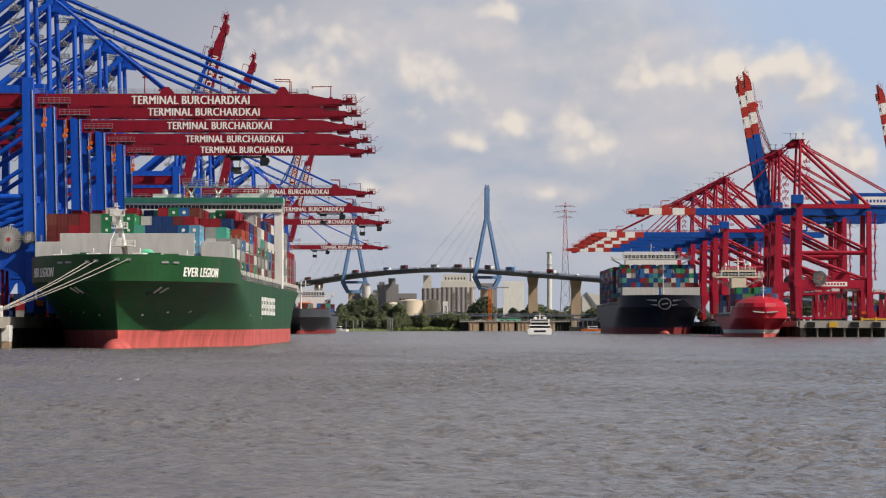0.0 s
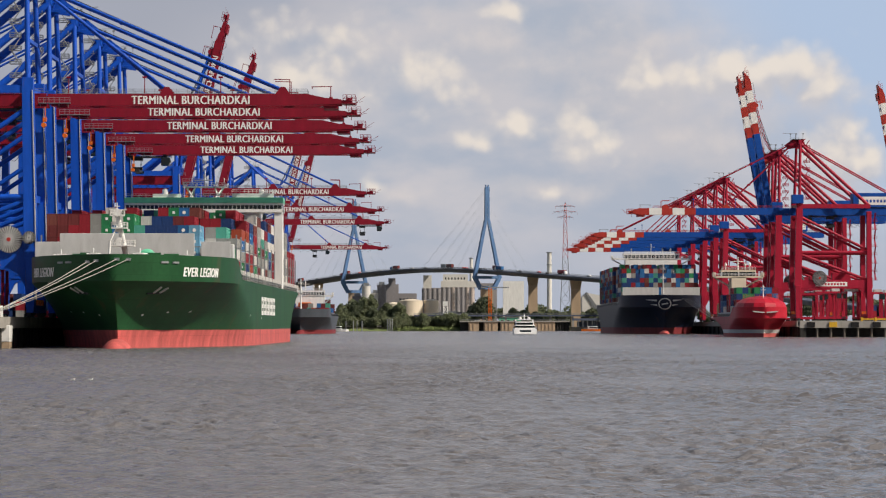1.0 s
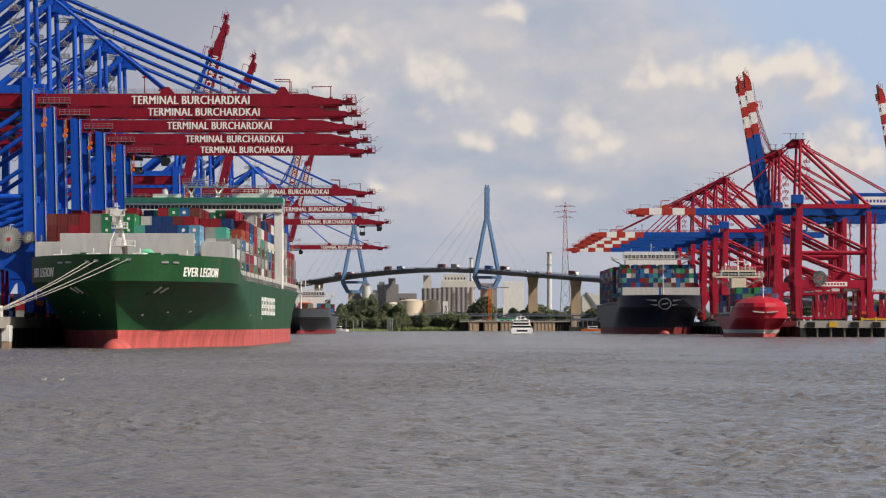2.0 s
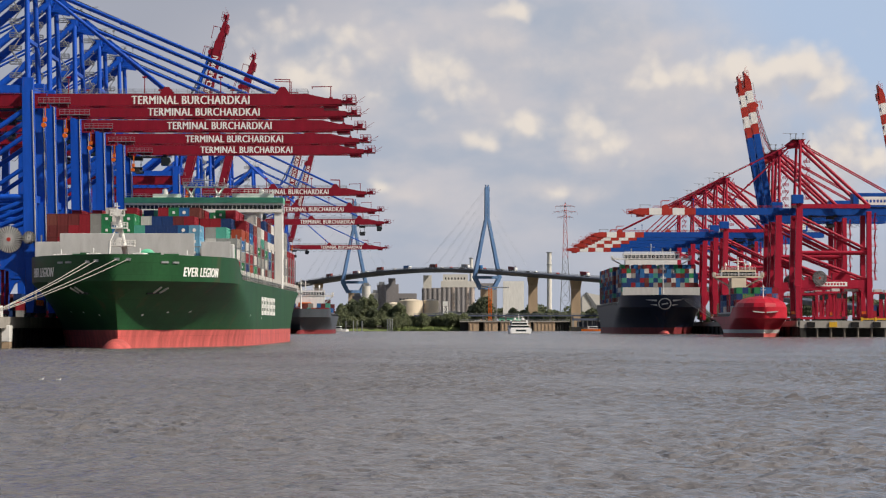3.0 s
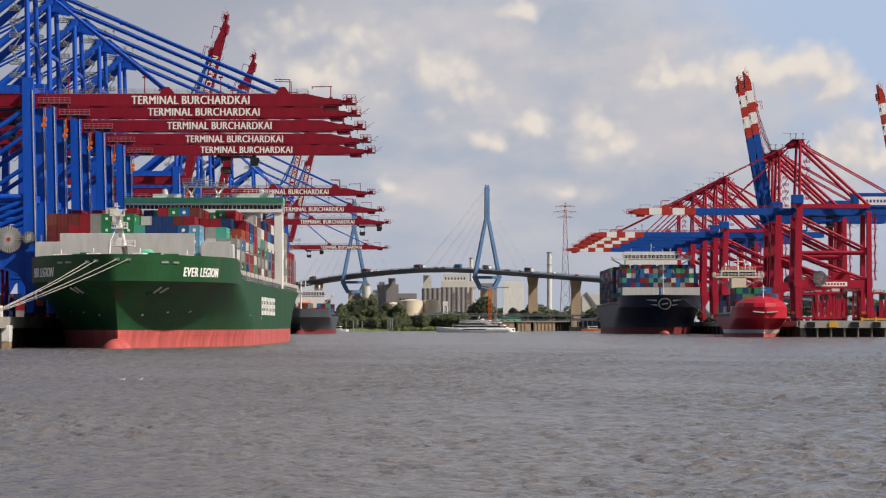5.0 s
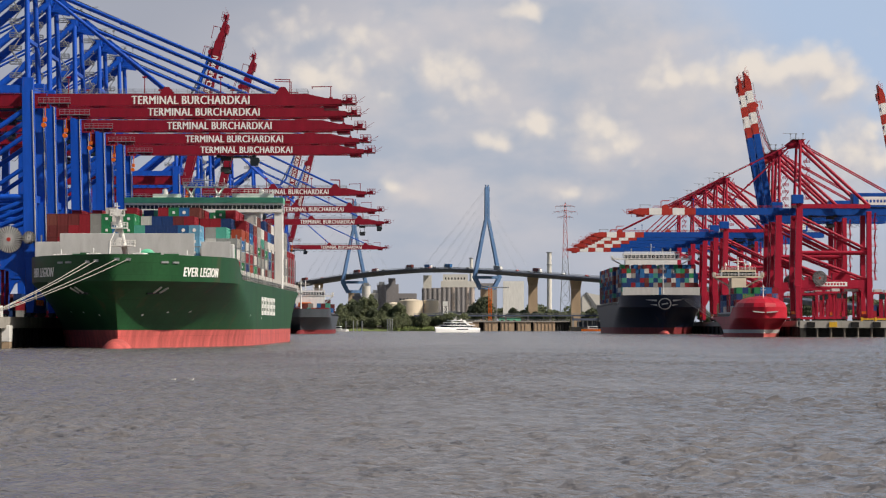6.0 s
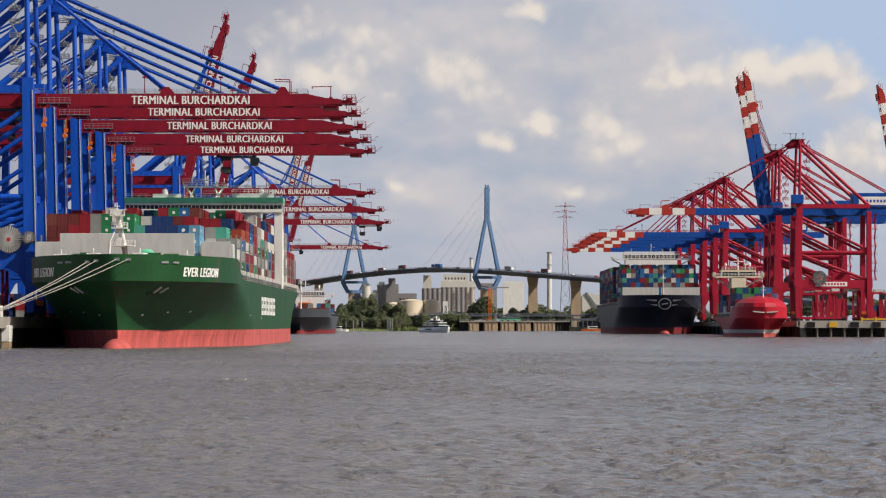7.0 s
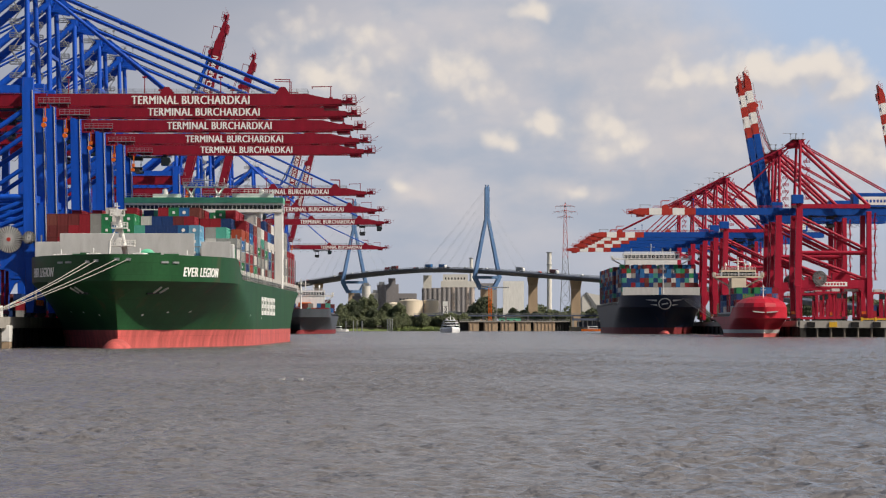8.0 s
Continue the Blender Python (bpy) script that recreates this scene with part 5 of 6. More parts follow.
def bow_strip(name, line, label=""):
    """A raised strip along the bow through points (x, z, half height)."""
    bm = bmesh.new()
    ring = None
    for x, z, hh in line:
        nxt = []
        for dz, lift in ((-hh, 0.0), (hh, 0.0), (hh, 0.5), (-hh, 0.5)):
            p = on_navy_bow(x, z + dz)
            nxt.append(bm.verts.new((p.x, p.y + lift, p.z)))
        if ring:
            for k in range(4):
                bm.faces.new((ring[k], ring[(k + 1) % 4], nxt[(k + 1) % 4], nxt[k]))
        else:
            bm.faces.new(nxt[::-1])
        ring = nxt
    bm.faces.new(ring)
    return part(name, bm, M["grey"], navy, label)


bm = bmesh.new()
first_ring = ring = None
for k in range(29):
    a = 2 * math.pi * k / 28
    if k == 28:
        nxt = first_ring
    else:
        nxt = []
        for r, lift in ((3.0, 0.0), (3.6, 0.0), (3.6, 0.5), (3.0, 0.5)):
            p = on_navy_bow(r * math.cos(a), 16.6 + 0.88 * r * math.sin(a))
            nxt.append(bm.verts.new((p.x, p.y + lift, p.z)))
    if ring:
        for n in range(4):
            bm.faces.new((ring[n], ring[(n + 1) % 4], nxt[(n + 1) % 4], nxt[n]))
    else:
        first_ring = nxt
    ring = nxt
part("emblem_ring", bm, M["grey"], navy, "round pale emblem on the bow")
bow_strip("emblem_bar", [(-1.7, 16.3, 0.35), (0.0, 16.6, 0.35), (1.7, 16.9, 0.35)])
for sgn in (-1, 1):
    for x0, x1, z, hh in ((4.4, 10.4, 18.4, 0.45), (4.2, 7.6, 15.8, 0.35)):
        bow_strip("emblem_wing", [(sgn * (x0 + (x1 - x0) * k / 6), z + 0.08 * k, hh * (1 - k / 6) + 0.06) for k in range(7)])
# the sunlit bulb keeps the full red, the boot round it is coloured as shaded
next(o for o in navy.children if o.name.startswith("bulbous_bow")).data.materials[0] = M["boot_red"]
feeder, f_hb = deep_ship("feeder_ship", pose(132.2, 1158, 0), "small bright red feeder ship with a rounded bow, moored", 126, 21.6, 8.6, 12.4, M["hull_red"], 1.6, 104, 26.5,
                         [4, 4, 4, 3, 4], random.Random(8), fore=24.0, bays=[30, 44, 60, 74, 88], rows=7, panel=False, mast=False, tower=0.3, blunt=0.36, stripe=1.5, house=M["tank"], mix={"mid_blue": 4, "green": 3, "navy": 4, "red": 2, "white": 1})
bm = bmesh.new()
tube(bm, (0, 8, 12), (0, 8, 21.5), 0.22, 8)
box(bm, -0.9, 0.9, 7.6, 8.4, 19.4, 19.6)
beam(bm, (-0.9, 8, 20.6), (0.9, 8, 20.6), 0.16)
part("foremast", bm, M["white"], feeder)
bm = bmesh.new()
ball(bm, (0, 18, 12.2), 10.75, 17.9, 4.9, 14)
for f in bm.faces:
    f.smooth = False
part("turtle_deck", bm, M["hull_red"], feeder)
bm = bmesh.new()
for k in range(2, 22):
    a = math.pi * k / 23
    beam(bm, (7.6 * math.cos(a), 18 - 10 * math.sin(a), 14.6), (7.6 * math.cos(a), 18 - 10 * math.sin(a), 17.6), 0.14)
part("bow_rail", bm, M["boot_red"], feeder)
bm = bmesh.new()
for sgn in (-1, 1):
    prism(bm, [(sgn * 0.4, 10.4), (sgn * 5.6, 10.7), (sgn * 4.2, 10.2), (sgn * 0.4, 9.9)], "y", -0.6, 2.6)
part("bow_emblem", bm, M["grey"], feeder, "pale winged emblem on the red bow")
grey_ship, g_hb = deep_ship("container_ship", pose(-80.6, 1590, 0), "dark grey ship with white deckhouse moored behind others", 180, 32.0, 10.5, 14.2, M["hull_grey"], 2.3, 62, 22.0,
                            [1, 2, 2, 2, 3], random.Random(9), bays=[30, 44, 80, 95, 110], panel=False, tower=0.7, boot_mat=M["boot_shaded"])
bm = bmesh.new()
prism(bm, [(-4.4, 15.6), (4.4, 15.6), (3.6, 18.2), (-3.6, 18.2)], "y", 58.5, 61.0)
part("lifeboat", bm, M["orange"], grey_ship, "orange lifeboat", bevel=0.3)
flush_boxes("container_stack", " shipping containers stacked on moored ships")
yr = random.Random(3)
for bx in range(9):
    for by in range(14):
        for k in range(yr.choice((1, 2, 3, 3))):
            put_box(pick(yr, DIM), -136 - bx * 3.4, 640 + by * 26, QUAY + k * 2.6, "", False)
            if by < 8:
                put_box(pick(yr, DIM), 204 + bx * 3.4, 1180 + by * 26, QUAY + k * 2.6, "", False)
for bx in range(6):
    for by in range(12):
        for k in range(yr.choice((1, 2, 3, 3))):
            put_box(pick(yr, DIM), -113 - bx * 3.4, 800 + by * 20, QUAY + k * 2.6, "", False)
flush_boxes("yard_stack", " shipping containers stacked in the quay yard")

# mooring ropes from the bow to the quay
for bx, bz, k in ((-5.6, 18.3, 0), (-3.6, 18.5, 1), (0.9, 18.8, 2), (3.2, 18.8, 3)):
    by = next(0.05 * i for i in range(200) if e_breadth(0.05 * i, 14.3) >= abs(bx)) - 1.1
    rope_bm = bmesh.new()
    p, q = Vector((EX + bx, EY + by, bz)), Vector((-95.0, 580.0 + k * 0.9, 6.6))
    last = p
    for i in range(1, 13):
        f = i / 12
        c = p.lerp(q, f) - Vector((0, 0, 2.2 * f * (1 - f)))
        tube(rope_bm, last, c, 0.075, 6)
        last = c
    tagged(new("mooring_rope", mesh_of("mooring_rope", rope_bm, M["rope"])), "pale taut mooring rope from bow to quay", "rope", "mooring ropes")
    bm = bmesh.new()
    box(bm, bx - 0.5, bx + 0.5, by + 0.25, by + 0.9, bz - 0.28, bz + 0.28)
    part("fairlead", bm, M["steel"], ever)

for k, (bx, qx, qy) in enumerate(((10.0, 149, 1530), (12.0, 149, 1533), (14.0, 149.4, 1526), (16.5, 149.6, 1536), (18.0, 149.8, 1520))):
    by = next(0.05 * i for i in range(1200) if n_hb(0.05 * i, 14.8) >= bx) - 0.6
    p, q = Vector((121.5 + bx, 1546 + by, 19.6)), Vector((qx, qy, 6.8))
    rope_bm = bmesh.new()
    last = p
    for i in range(1, 9):
        f = i / 8
        c = p.lerp(q, f) - Vector((0, 0, 2.0 * f * (1 - f)))
        tube(rope_bm, last, c, 0.1, 5)
        last = c
    tagged(new("mooring_rope", mesh_of("mooring_rope", rope_bm, M["rope"])), "pale mooring rope from the navy ship to the quay", "rope", "mooring ropes")

# ---- the high bridge ----
BD = Vector((130.0, -295.0, 0)).normalized()          # along the bridge, towards the viewer's right
P1 = Vector((40.3, 2585, 0))
PERP = Vector((-BD.y, BD.x, 0))


def deck_z(t):
    """Height of the roadway t metres along the bridge from the near pylon."""
    for (a, za), (b, zb) in zip(ROAD, ROAD[1:]):
        if t <= b:
            return za + (zb - za) * smooth_line((t - a) / (b - a))
    return ROAD[-1][1]


def smooth_line(u):
    return min(1.0, max(0.0, u))


ROAD = [(-1500, 4), (-900, 27.0), (-480, 50.0), (-325, 56.4), (-240, 58.6), (-162, 59.4), (-80, 58.4), (0, 55.6), (100, 51.0), (180, 47.0), (260, 43.0), (500, 28.0), (800, 8.0)]


def on_bridge(t, side=0.0, up=0.0):
    c = P1 + BD * t + PERP * side
    return Vector((c.x, c.y, deck_z(t) + up))


bridge = thing("cable_stayed_bridge", pose(0, 0, 0), "long blue-grey cable-stayed road bridge with two slender pylons", "bridge")
bm = bmesh.new()
ring = None
for k in range(-60, 51):
    nxt = [bm.verts.new(on_bridge(k * 15.0, s, u)) for s, u in ((-8.8, 0), (8.8, 0), (8.8, -0.9), (5.0, -3.8), (-5.0, -3.8), (-8.8, -0.9))]
    if ring:
        for i in range(6):
            bm.faces.new((ring[i], ring[(i + 1) % 6], nxt[(i + 1) % 6], nxt[i]))
    ring = nxt
part("deck_girder", bm, M["bridge_grey"], bridge)
bm = bmesh.new()
for s in (-8.6, 8.6):
    for k in range(-60, 50):
        a, b = on_bridge(k * 15.0, s), on_bridge((k + 1) * 15.0, s)
        rails(bm, a, b, 1.1, 3.0, 0.08)
part("railing", bm, M["steel"], bridge)
for t in (0.0, -325.0):
    c = on_bridge(t)
    base = Vector((c.x, c.y, 0))
    for s in (-1, 1):
        bm = bmesh.new()
        beam(bm, base + PERP * (s * 6.5) + Vector((0, 0, 38)), base + PERP * (s * 12.6) + Vector((0, 0, 49)), 3.4, 3.4)
        beam(bm, base + PERP * (s * 12.6) + Vector((0, 0, 48)), base + PERP * (s * 1.4) + Vector((0, 0, 101)), 3.3, 3.3, 2.4, 2.6)
        part("pylon_leg", bm, M["bridge_blue"], bridge)
    bm = bmesh.new()
    for s in (-1, 1):
        beam(bm, base + PERP * (s * 1.2) + Vector((0, 0, 99)), base + PERP * (s * 1.05) + Vector((0, 0, 131)), 2.2, 2.2)
        beam(bm, base + PERP * (s * 1.1) + Vector((0, 0, 130)), base + PERP * (s * 1.3) + Vector((0, 0, 133.5)), 1.2, 1.0)
    beam(bm, base + Vector((0, 0, 99)), base + Vector((0, 0, 131.5)), 1.7, 1.7)
    part("pylon_head", bm, M["bridge_blue"], bridge)
    bm = bmesh.new()
    beam(bm, base - PERP * 12 + Vector((0, 0, 48.5)), base + PERP * 12 + Vector((0, 0, 48.5)), 3.0, 2.6)
    beam(bm, base - PERP * 7 + Vector((0, 0, 39)), base + PERP * 7 + Vector((0, 0, 39)), 3.4, 3.0)
    part("pylon_cross_beam", bm, M["bridge_blue"], bridge)
    bm = bmesh.new()
    beam(bm, base + Vector((0, 0, 2)), base + Vector((0, 0, 37.5)), 12, 21, 11, 20)
    part("pylon_pier", bm, M["pier"], bridge)
    for d in (-150, -120, -92, -66, -42, 42, 66, 92):
        for s in (-1, 1):
            bm = bmesh.new()
            foot = on_bridge(t + d, s * 0.6, 0.2)
            tube(bm, base + PERP * (s * 1.2) + Vector((0, 0, 130 - (150 - abs(d)) * 0.26)), foot, 0.055, 5)
            part("stay_cable", bm, M["cable"], bridge)
for t in (97, 182, 250, 315, 370, 435, 500, -425, -490, -555, -620, -690):
    c = on_bridge(t)
    base = Vector((c.x, c.y, 0))
    bm = bmesh.new()
    beam(bm, base + Vector((0, 0, 2)), base + Vector((0, 0, c.z - 11)), 8.0, 9.0)
    beam(bm, base + Vector((0, 0, c.z - 11)), base + Vector((0, 0, c.z - 3.9)), 8.0, 9.0, 10.0, 13)
    part("bridge_pier", bm, M["pier"], bridge)

# ---- traffic on the bridge ----
def lorry(colour):
    bm = bmesh.new()
    box(bm, -1.25, 1.25, -6.6, 5.6, 1.1, 4.0)
    me = mesh_of("cargo_box", bm, colour, 0.06)
    return me


bm = bmesh.new()
prism(bm, [(5.8, 0.6), (8.0, 0.6), (8.2, 1.8), (7.9, 3.3), (5.8, 3.5)], "x", -1.2, 1.2)
CAB_ME = mesh_of("cab", bm, M["white"], 0.08)
bm = bmesh.new()
tube(bm, (-1.2, 0, 0.5), (1.2, 0, 0.5), 0.5, 12)
WHEEL_ME = mesh_of("wheels", bm, M["rubber"])
bm = bmesh.new()
prism(bm, [(-2.2, 0.35), (2.2, 0.35), (2.25, 0.8), (1.2, 0.95), (0.5, 1.45), (-1.4, 1.45), (-2.1, 0.95)], "x", -0.88, 0.88)
CAR_ME = {k: None for k in ("white", "dark", "boot_red", "steel")}
src = bm
for k in CAR_ME:
    CAR_ME[k] = mesh_of("car_body", src.copy(), M[k], 0.07)
src.free()
LORRY_ME = {k: lorry(BOXES[k]) for k in ("red", "white", "mid_blue", "maroon", "grey")}
traffic = []


def vehicle(kind, key):
    v = thing("lorry" if kind == "lorry" else "car", pose(0, 0, 0), (COLOUR_WORD.get(key, key) + " box lorry driving over the high bridge") if kind == "lorry" else
              {"white": "white", "dark": "black", "boot_red": "red", "steel": "silver"}[key] + " car driving over the high bridge", kind, "traffic on the bridge")
    if kind == "lorry":
        for nm, me in (("cargo_box", LORRY_ME[key]), ("cab", CAB_ME)):
            o = new(nm, me)
            o.parent = v
        ax = (-5.4, -4.1, -2.8, 4.2, 7.0)
    else:
        o = new("car_body", CAR_ME[key])
        o.parent = v
        ax = (-1.4, 1.4)
    for a in ax:
        o = new("wheels", WHEEL_ME)
        o.parent = v
        o.location = (0, a, 0.0 if kind == "lorry" else -0.17)
    return v


vr = random.Random(21)
for i in range(30):
    going = 1 if i % 2 else -1
    start = -440 + i * 21 + vr.uniform(-8, 8)
    kind = "car" if i % 3 else "lorry"
    v = vehicle(kind, vr.choice(list(LORRY_ME if kind == "lorry" else CAR_ME)))
    traffic.append((v, start, going * vr.uniform(17, 24), going))

# ---- the far shore ----
def rough_shell(bm, c, rx, ry, rz, r, n):
    """Many small leaf clumps scattered through a lumpy volume."""
    for _ in range(n):
        a, b = r.uniform(0, 2 * math.pi), r.uniform(-0.45, 1.0)
        d = r.uniform(0.8, 1.08) * (0.86 + 0.2 * math.sin(3 * a + c[0]) * math.cos(2 * b + c[1]))
        cb = math.sqrt(max(0.0, 1 - b * b))
        p = Vector((c[0] + rx * d * cb * math.cos(a), c[1] + ry * d * cb * math.sin(a), c[2] + rz * d * b))
        s = r.uniform(0.55, 1.2)
        out = (p - Vector(c)).normalized() + Vector((r.uniform(-0.6, 0.6), r.uniform(-0.6, 0.6), r.uniform(-0.2, 0.7)))
        q = out.to_track_quat("Z", "Y").to_matrix() @ Euler((0, 0, r.uniform(0, 6))).to_matrix()
        for k in range(2):
            v = [bm.verts.new(p + q @ Vector(w)) for w in ((-s, -s * 0.6, 0.1 * k), (s, -s * 0.5, 0.3), (s * 0.7, s * 0.7, 0), (-s * 0.5, s * 0.8, 0.35))]
            bm.faces.new(v)
            q = q @ Euler((0.5, 0.3, 0.9)).to_matrix()


def tree(x, y, z, high, wide, seed, dark=False):
    r = random.Random(seed)
    t = thing("tree", pose(x, y, z), "full dark green deciduous tree on the river bank" if dark else "full green deciduous tree on the river bank", "tree", "bank trees")
    bm = bmesh.new()
    tube(bm, (0, 0, -0.5), (r.uniform(-.4, .4), r.uniform(-.4, .4), high * 0.5), high * 0.03, 7, high * 0.017)
    for k in range(6):
        a = k * 1.1 + r.random()
        tube(bm, (0, 0, high * (0.22 + 0.05 * k)), (wide * 0.32 * math.cos(a), wide * 0.32 * math.sin(a), high * (0.5 + 0.06 * k)), high * 0.012, 5, 0.05)
    part("trunk", bm, M["bark"], t)
    bm = bmesh.new()
    for k in range(9):
        a = k * 2.4 + r.random()
        d = wide * 0.3 * math.sqrt((k + 0.3) / 9)
        hh = high * (0.32 + 0.5 * r.random() * (1 - 0.35 * k / 9))
        s = wide * r.uniform(0.2, 0.3)
        rough_shell(bm, (d * math.cos(a), d * math.sin(a), hh), s, s, s * r.uniform(0.8, 1.2), r, 150)
    rough_shell(bm, (0, 0, high * 0.72), wide * 0.25, wide * 0.25, high * 0.26, r, 220)
    part("crown", bm, M["leaf_dark"] if dark else M["leaf"], t)
    return t


tr = random.Random(4)
for i in range(26):
    tree(-86 + i * 2.0 + tr.uniform(-1, 1), 2345 + tr.uniform(0, 50), 3.2, tr.uniform(13, 25) * (1.12 if 4 < i < 14 else 0.85), tr.uniform(11, 16), 100 + i, i % 4 == 2)
for i in range(22):
    tree(-84 + i * 4.8, 2330 + tr.uniform(0, 12), 1.2, tr.uniform(8, 14), tr.uniform(9, 13), 200 + i)
for i in range(26):
    tree(-120 + i * 16 + tr.uniform(-6, 6), 2860 + tr.uniform(0, 120), 3.2, tr.uniform(16, 27), tr.uniform(18, 26), 400 + i, i % 3 == 0)
for i in range(16):
    tree(240 + i * 14 + tr.uniform(-5, 5), 2120 + tr.uniform(0, 120), QUAY, tr.uniform(16, 26), tr.uniform(16, 24), 500 + i, i % 3 == 0)
tree(34, 2420, 3.2, 26, 26, 301, True)
tree(26, 2425, 3.2, 20, 18, 302, True)
for i in range(14):
    tree(62 + i * 5.2 + tr.uniform(-2, 2), 2420 + tr.uniform(0, 60), 3.2, tr.uniform(9, 18), tr.uniform(10, 15), 600 + i, i % 3 == 1)
tree(8, 2345, 3.2, 12, 11, 303)
tree(18, 2345, 3.2, 12, 11, 304)


def silo_block():
    s = thing("grain_silo", pose(0, 2720, 7.2), "tall weathered concrete grain silo with pale upper storey", "building")
    for k in range(11):
        bm = bmesh.new()
        x = -18 + k * 4.6
        tube(bm, (x, 0, 0), (x, 0, 34 if k > 3 else 33), 2.4, 16)
        part("silo_cell", bm, M["silo_light"] if k in (6, 9, 10) else M["silo_grey"], s)
    bm = bmesh.new()
    box(bm, -19.5, 29.5, -1.7, 10, 0, 33.5)
    part("silo_core", bm, M["silo_grey"], s)
    for x, z in ((12, 30), (26, 33)):
        bm = bmesh.new()
        for k in range(7):
            box(bm, x - 1.2, x + 1.2, -3.6, -2.2, 3 + k * 4.2, 3.3 + k * 4.2)
            beam(bm, (x + (1 if k % 2 else -1), -3.0, 3 + k * 4.2), (x - (1 if k % 2 else -1), -3.0, 7.2 + k * 4.2), 0.5, 0.3)
        part("outer_stair", bm, M["steel"], s)
    bm = bmesh.new()
    box(bm, -2, 36, -2.2, 10, 34, 40)
    box(bm, 0, 24, -1, 10, 40, 46.5)
    box(bm, -19, -11, -2, 8, 33, 45.5)
    part("upper_storey", bm, M["plaster"], s)
    for k in range(7):
        bm = bmesh.new()
        box(bm, 2 + k * 3, 3.2 + k * 3, -1.1, -0.95, 41.5, 43.5)
        part("window", bm, M["glass"], s)
    bm = bmesh.new()
    box(bm, 36, 52, -2, 12, 0, 38)
    part("lift_tower", bm, M["silo_grey"], s)
    bm = bmesh.new()
    box(bm, 58, 78, 0, 14, 0, 40)
    part("white_block", bm, M["white"], s)
    return s


silo_block()
for x, r, hh in ((-46, 7.5, 21.5), (-29.8, 11.3, 24.5), (-11.0, 7.0, 24.5)):
    t = thing("storage_tank", pose(x, 2640, 3.2), "round cream storage tank with shallow dome", "tank", "storage tanks")
    bm = bmesh.new()
    tube(bm, (0, 0, 0), (0, 0, hh), r, 28)
    part("shell", bm, M["tank"], t)
    bm = bmesh.new()
    tube(bm, (0, 0, hh), (0, 0, hh + 1.6), r + 0.15, 28, r * 0.25)
    part("dome", bm, M["tank"], t)
for x, y, r, hh, key in ((-75, 2760, 4.2, 40, "plaster"), (-66, 2765, 4.2, 33, "plaster"), (-60, 2765, 4.6, 41, "silo_grey"), (-84, 2770, 5, 30, "silo_grey")):
    t = thing("silo", pose(x, y, 3.2), "weathered concrete silo with a gallery on top", "silo", "silos")
    bm = bmesh.new()
    tube(bm, (0, 0, 0), (0, 0, hh), r, 20)
    part("shell", bm, M[key], t)
    bm = bmesh.new()
    box(bm, -r * 0.6, r * 0.6, -r * 0.6, r * 0.6, hh, hh + 3)
    rails(bm, (-r, -r * 0.6, hh), (r, -r * 0.6, hh), 1.2, 1.5, 0.1)
    part("gallery", bm, M["steel"], t)
b = thing("factory_hall", pose(-52, 2790, 3.2), "low brown industrial hall with stepped roof", "building")
bm = bmesh.new()
box(bm, -4, 8, 0, 20, 0, 42)
box(bm, 8, 26, 0, 20, 0, 33)
box(bm, -2, 5, 2, 12, 42, 48)
part("wall", bm, M["silo_grey"], b)
bm = bmesh.new()
for k in range(5):
    box(bm, 9 + k * 3.4, 11 + k * 3.4, -0.15, 0.0, 25, 28)
part("windows", bm, M["glass"], b)
for x, y, r, hh in ((27.5, 2740, 1.9, 67), (105.5, 2800, 2.6, 74)):
    t = thing("chimney", pose(x, y, 3.2), "tall pale steel chimney with dark rings", "chimney")
    bm = bmesh.new()
    tube(bm, (0, 0, 0), (0, 0, hh), r, 16, r * 0.85)
    part("stack", bm, M["plaster"], t)
    bm = bmesh.new()
    for z in (hh - 0.8, hh - 13):
        tube(bm, (0, 0, z), (0, 0, z + 0.8), r * 1.12, 16)
    part("platform_ring", bm, M["steel"], t)
# lattice power mast
mast = thing("power_mast", pose(130, 3000, 3.2), "very tall red and white lattice power mast with three arms", "mast")


def lattice(bm, levels, r):
    for (z0, w0), (z1, w1) in zip(levels, levels[1:]):
        c0 = [Vector((sx * w0, sy * w0, z0)) for sx, sy in ((-1, -1), (1, -1), (1, 1), (-1, 1))]
        c1 = [Vector((sx * w1, sy * w1, z1)) for sx, sy in ((-1, -1), (1, -1), (1, 1), (-1, 1))]
        for i in range(4):
            j = (i + 1) % 4
            beam(bm, c0[i], c1[i], r * 1.5)
            beam(bm, c0[i], c1[j], r)
            beam(bm, c0[j], c1[i], r)
            beam(bm, c1[i], c1[j], r)


bm = bmesh.new()
lattice(bm, [(0, 6.4), (14, 5.6), (28, 4.9), (40, 4.3), (52, 3.7), (63, 3.2), (73, 2.8)], 0.19)
part("lower_lattice", bm, M["steel"], mast)
bm = bmesh.new()
lattice(bm, [(73, 2.8), (82, 2.5), (91, 2.2), (100, 1.9), (108, 1.7), (116, 1.4), (124, 1.1), (132, 0.4)], 0.17)
for z, w in ((116.2, 8.6), (121.8, 13.2), (127.8, 10.4)):
    for y in (-1, 1):
        beam(bm, (-w, 0, z), (0, y * 1.8, z + 1.6), 0.3)
        beam(bm, (w, 0, z), (0, y * 1.8, z + 1.6), 0.3)
        beam(bm, (-w, 0, z), (w, 0, z), 0.3)
    for k in (-w, -w * 0.5, w * 0.5, w):
        beam(bm, (k, 0, z), (k, 0, z - 2.4), 0.16)
part("upper_lattice", bm, M["lattice"], mast)
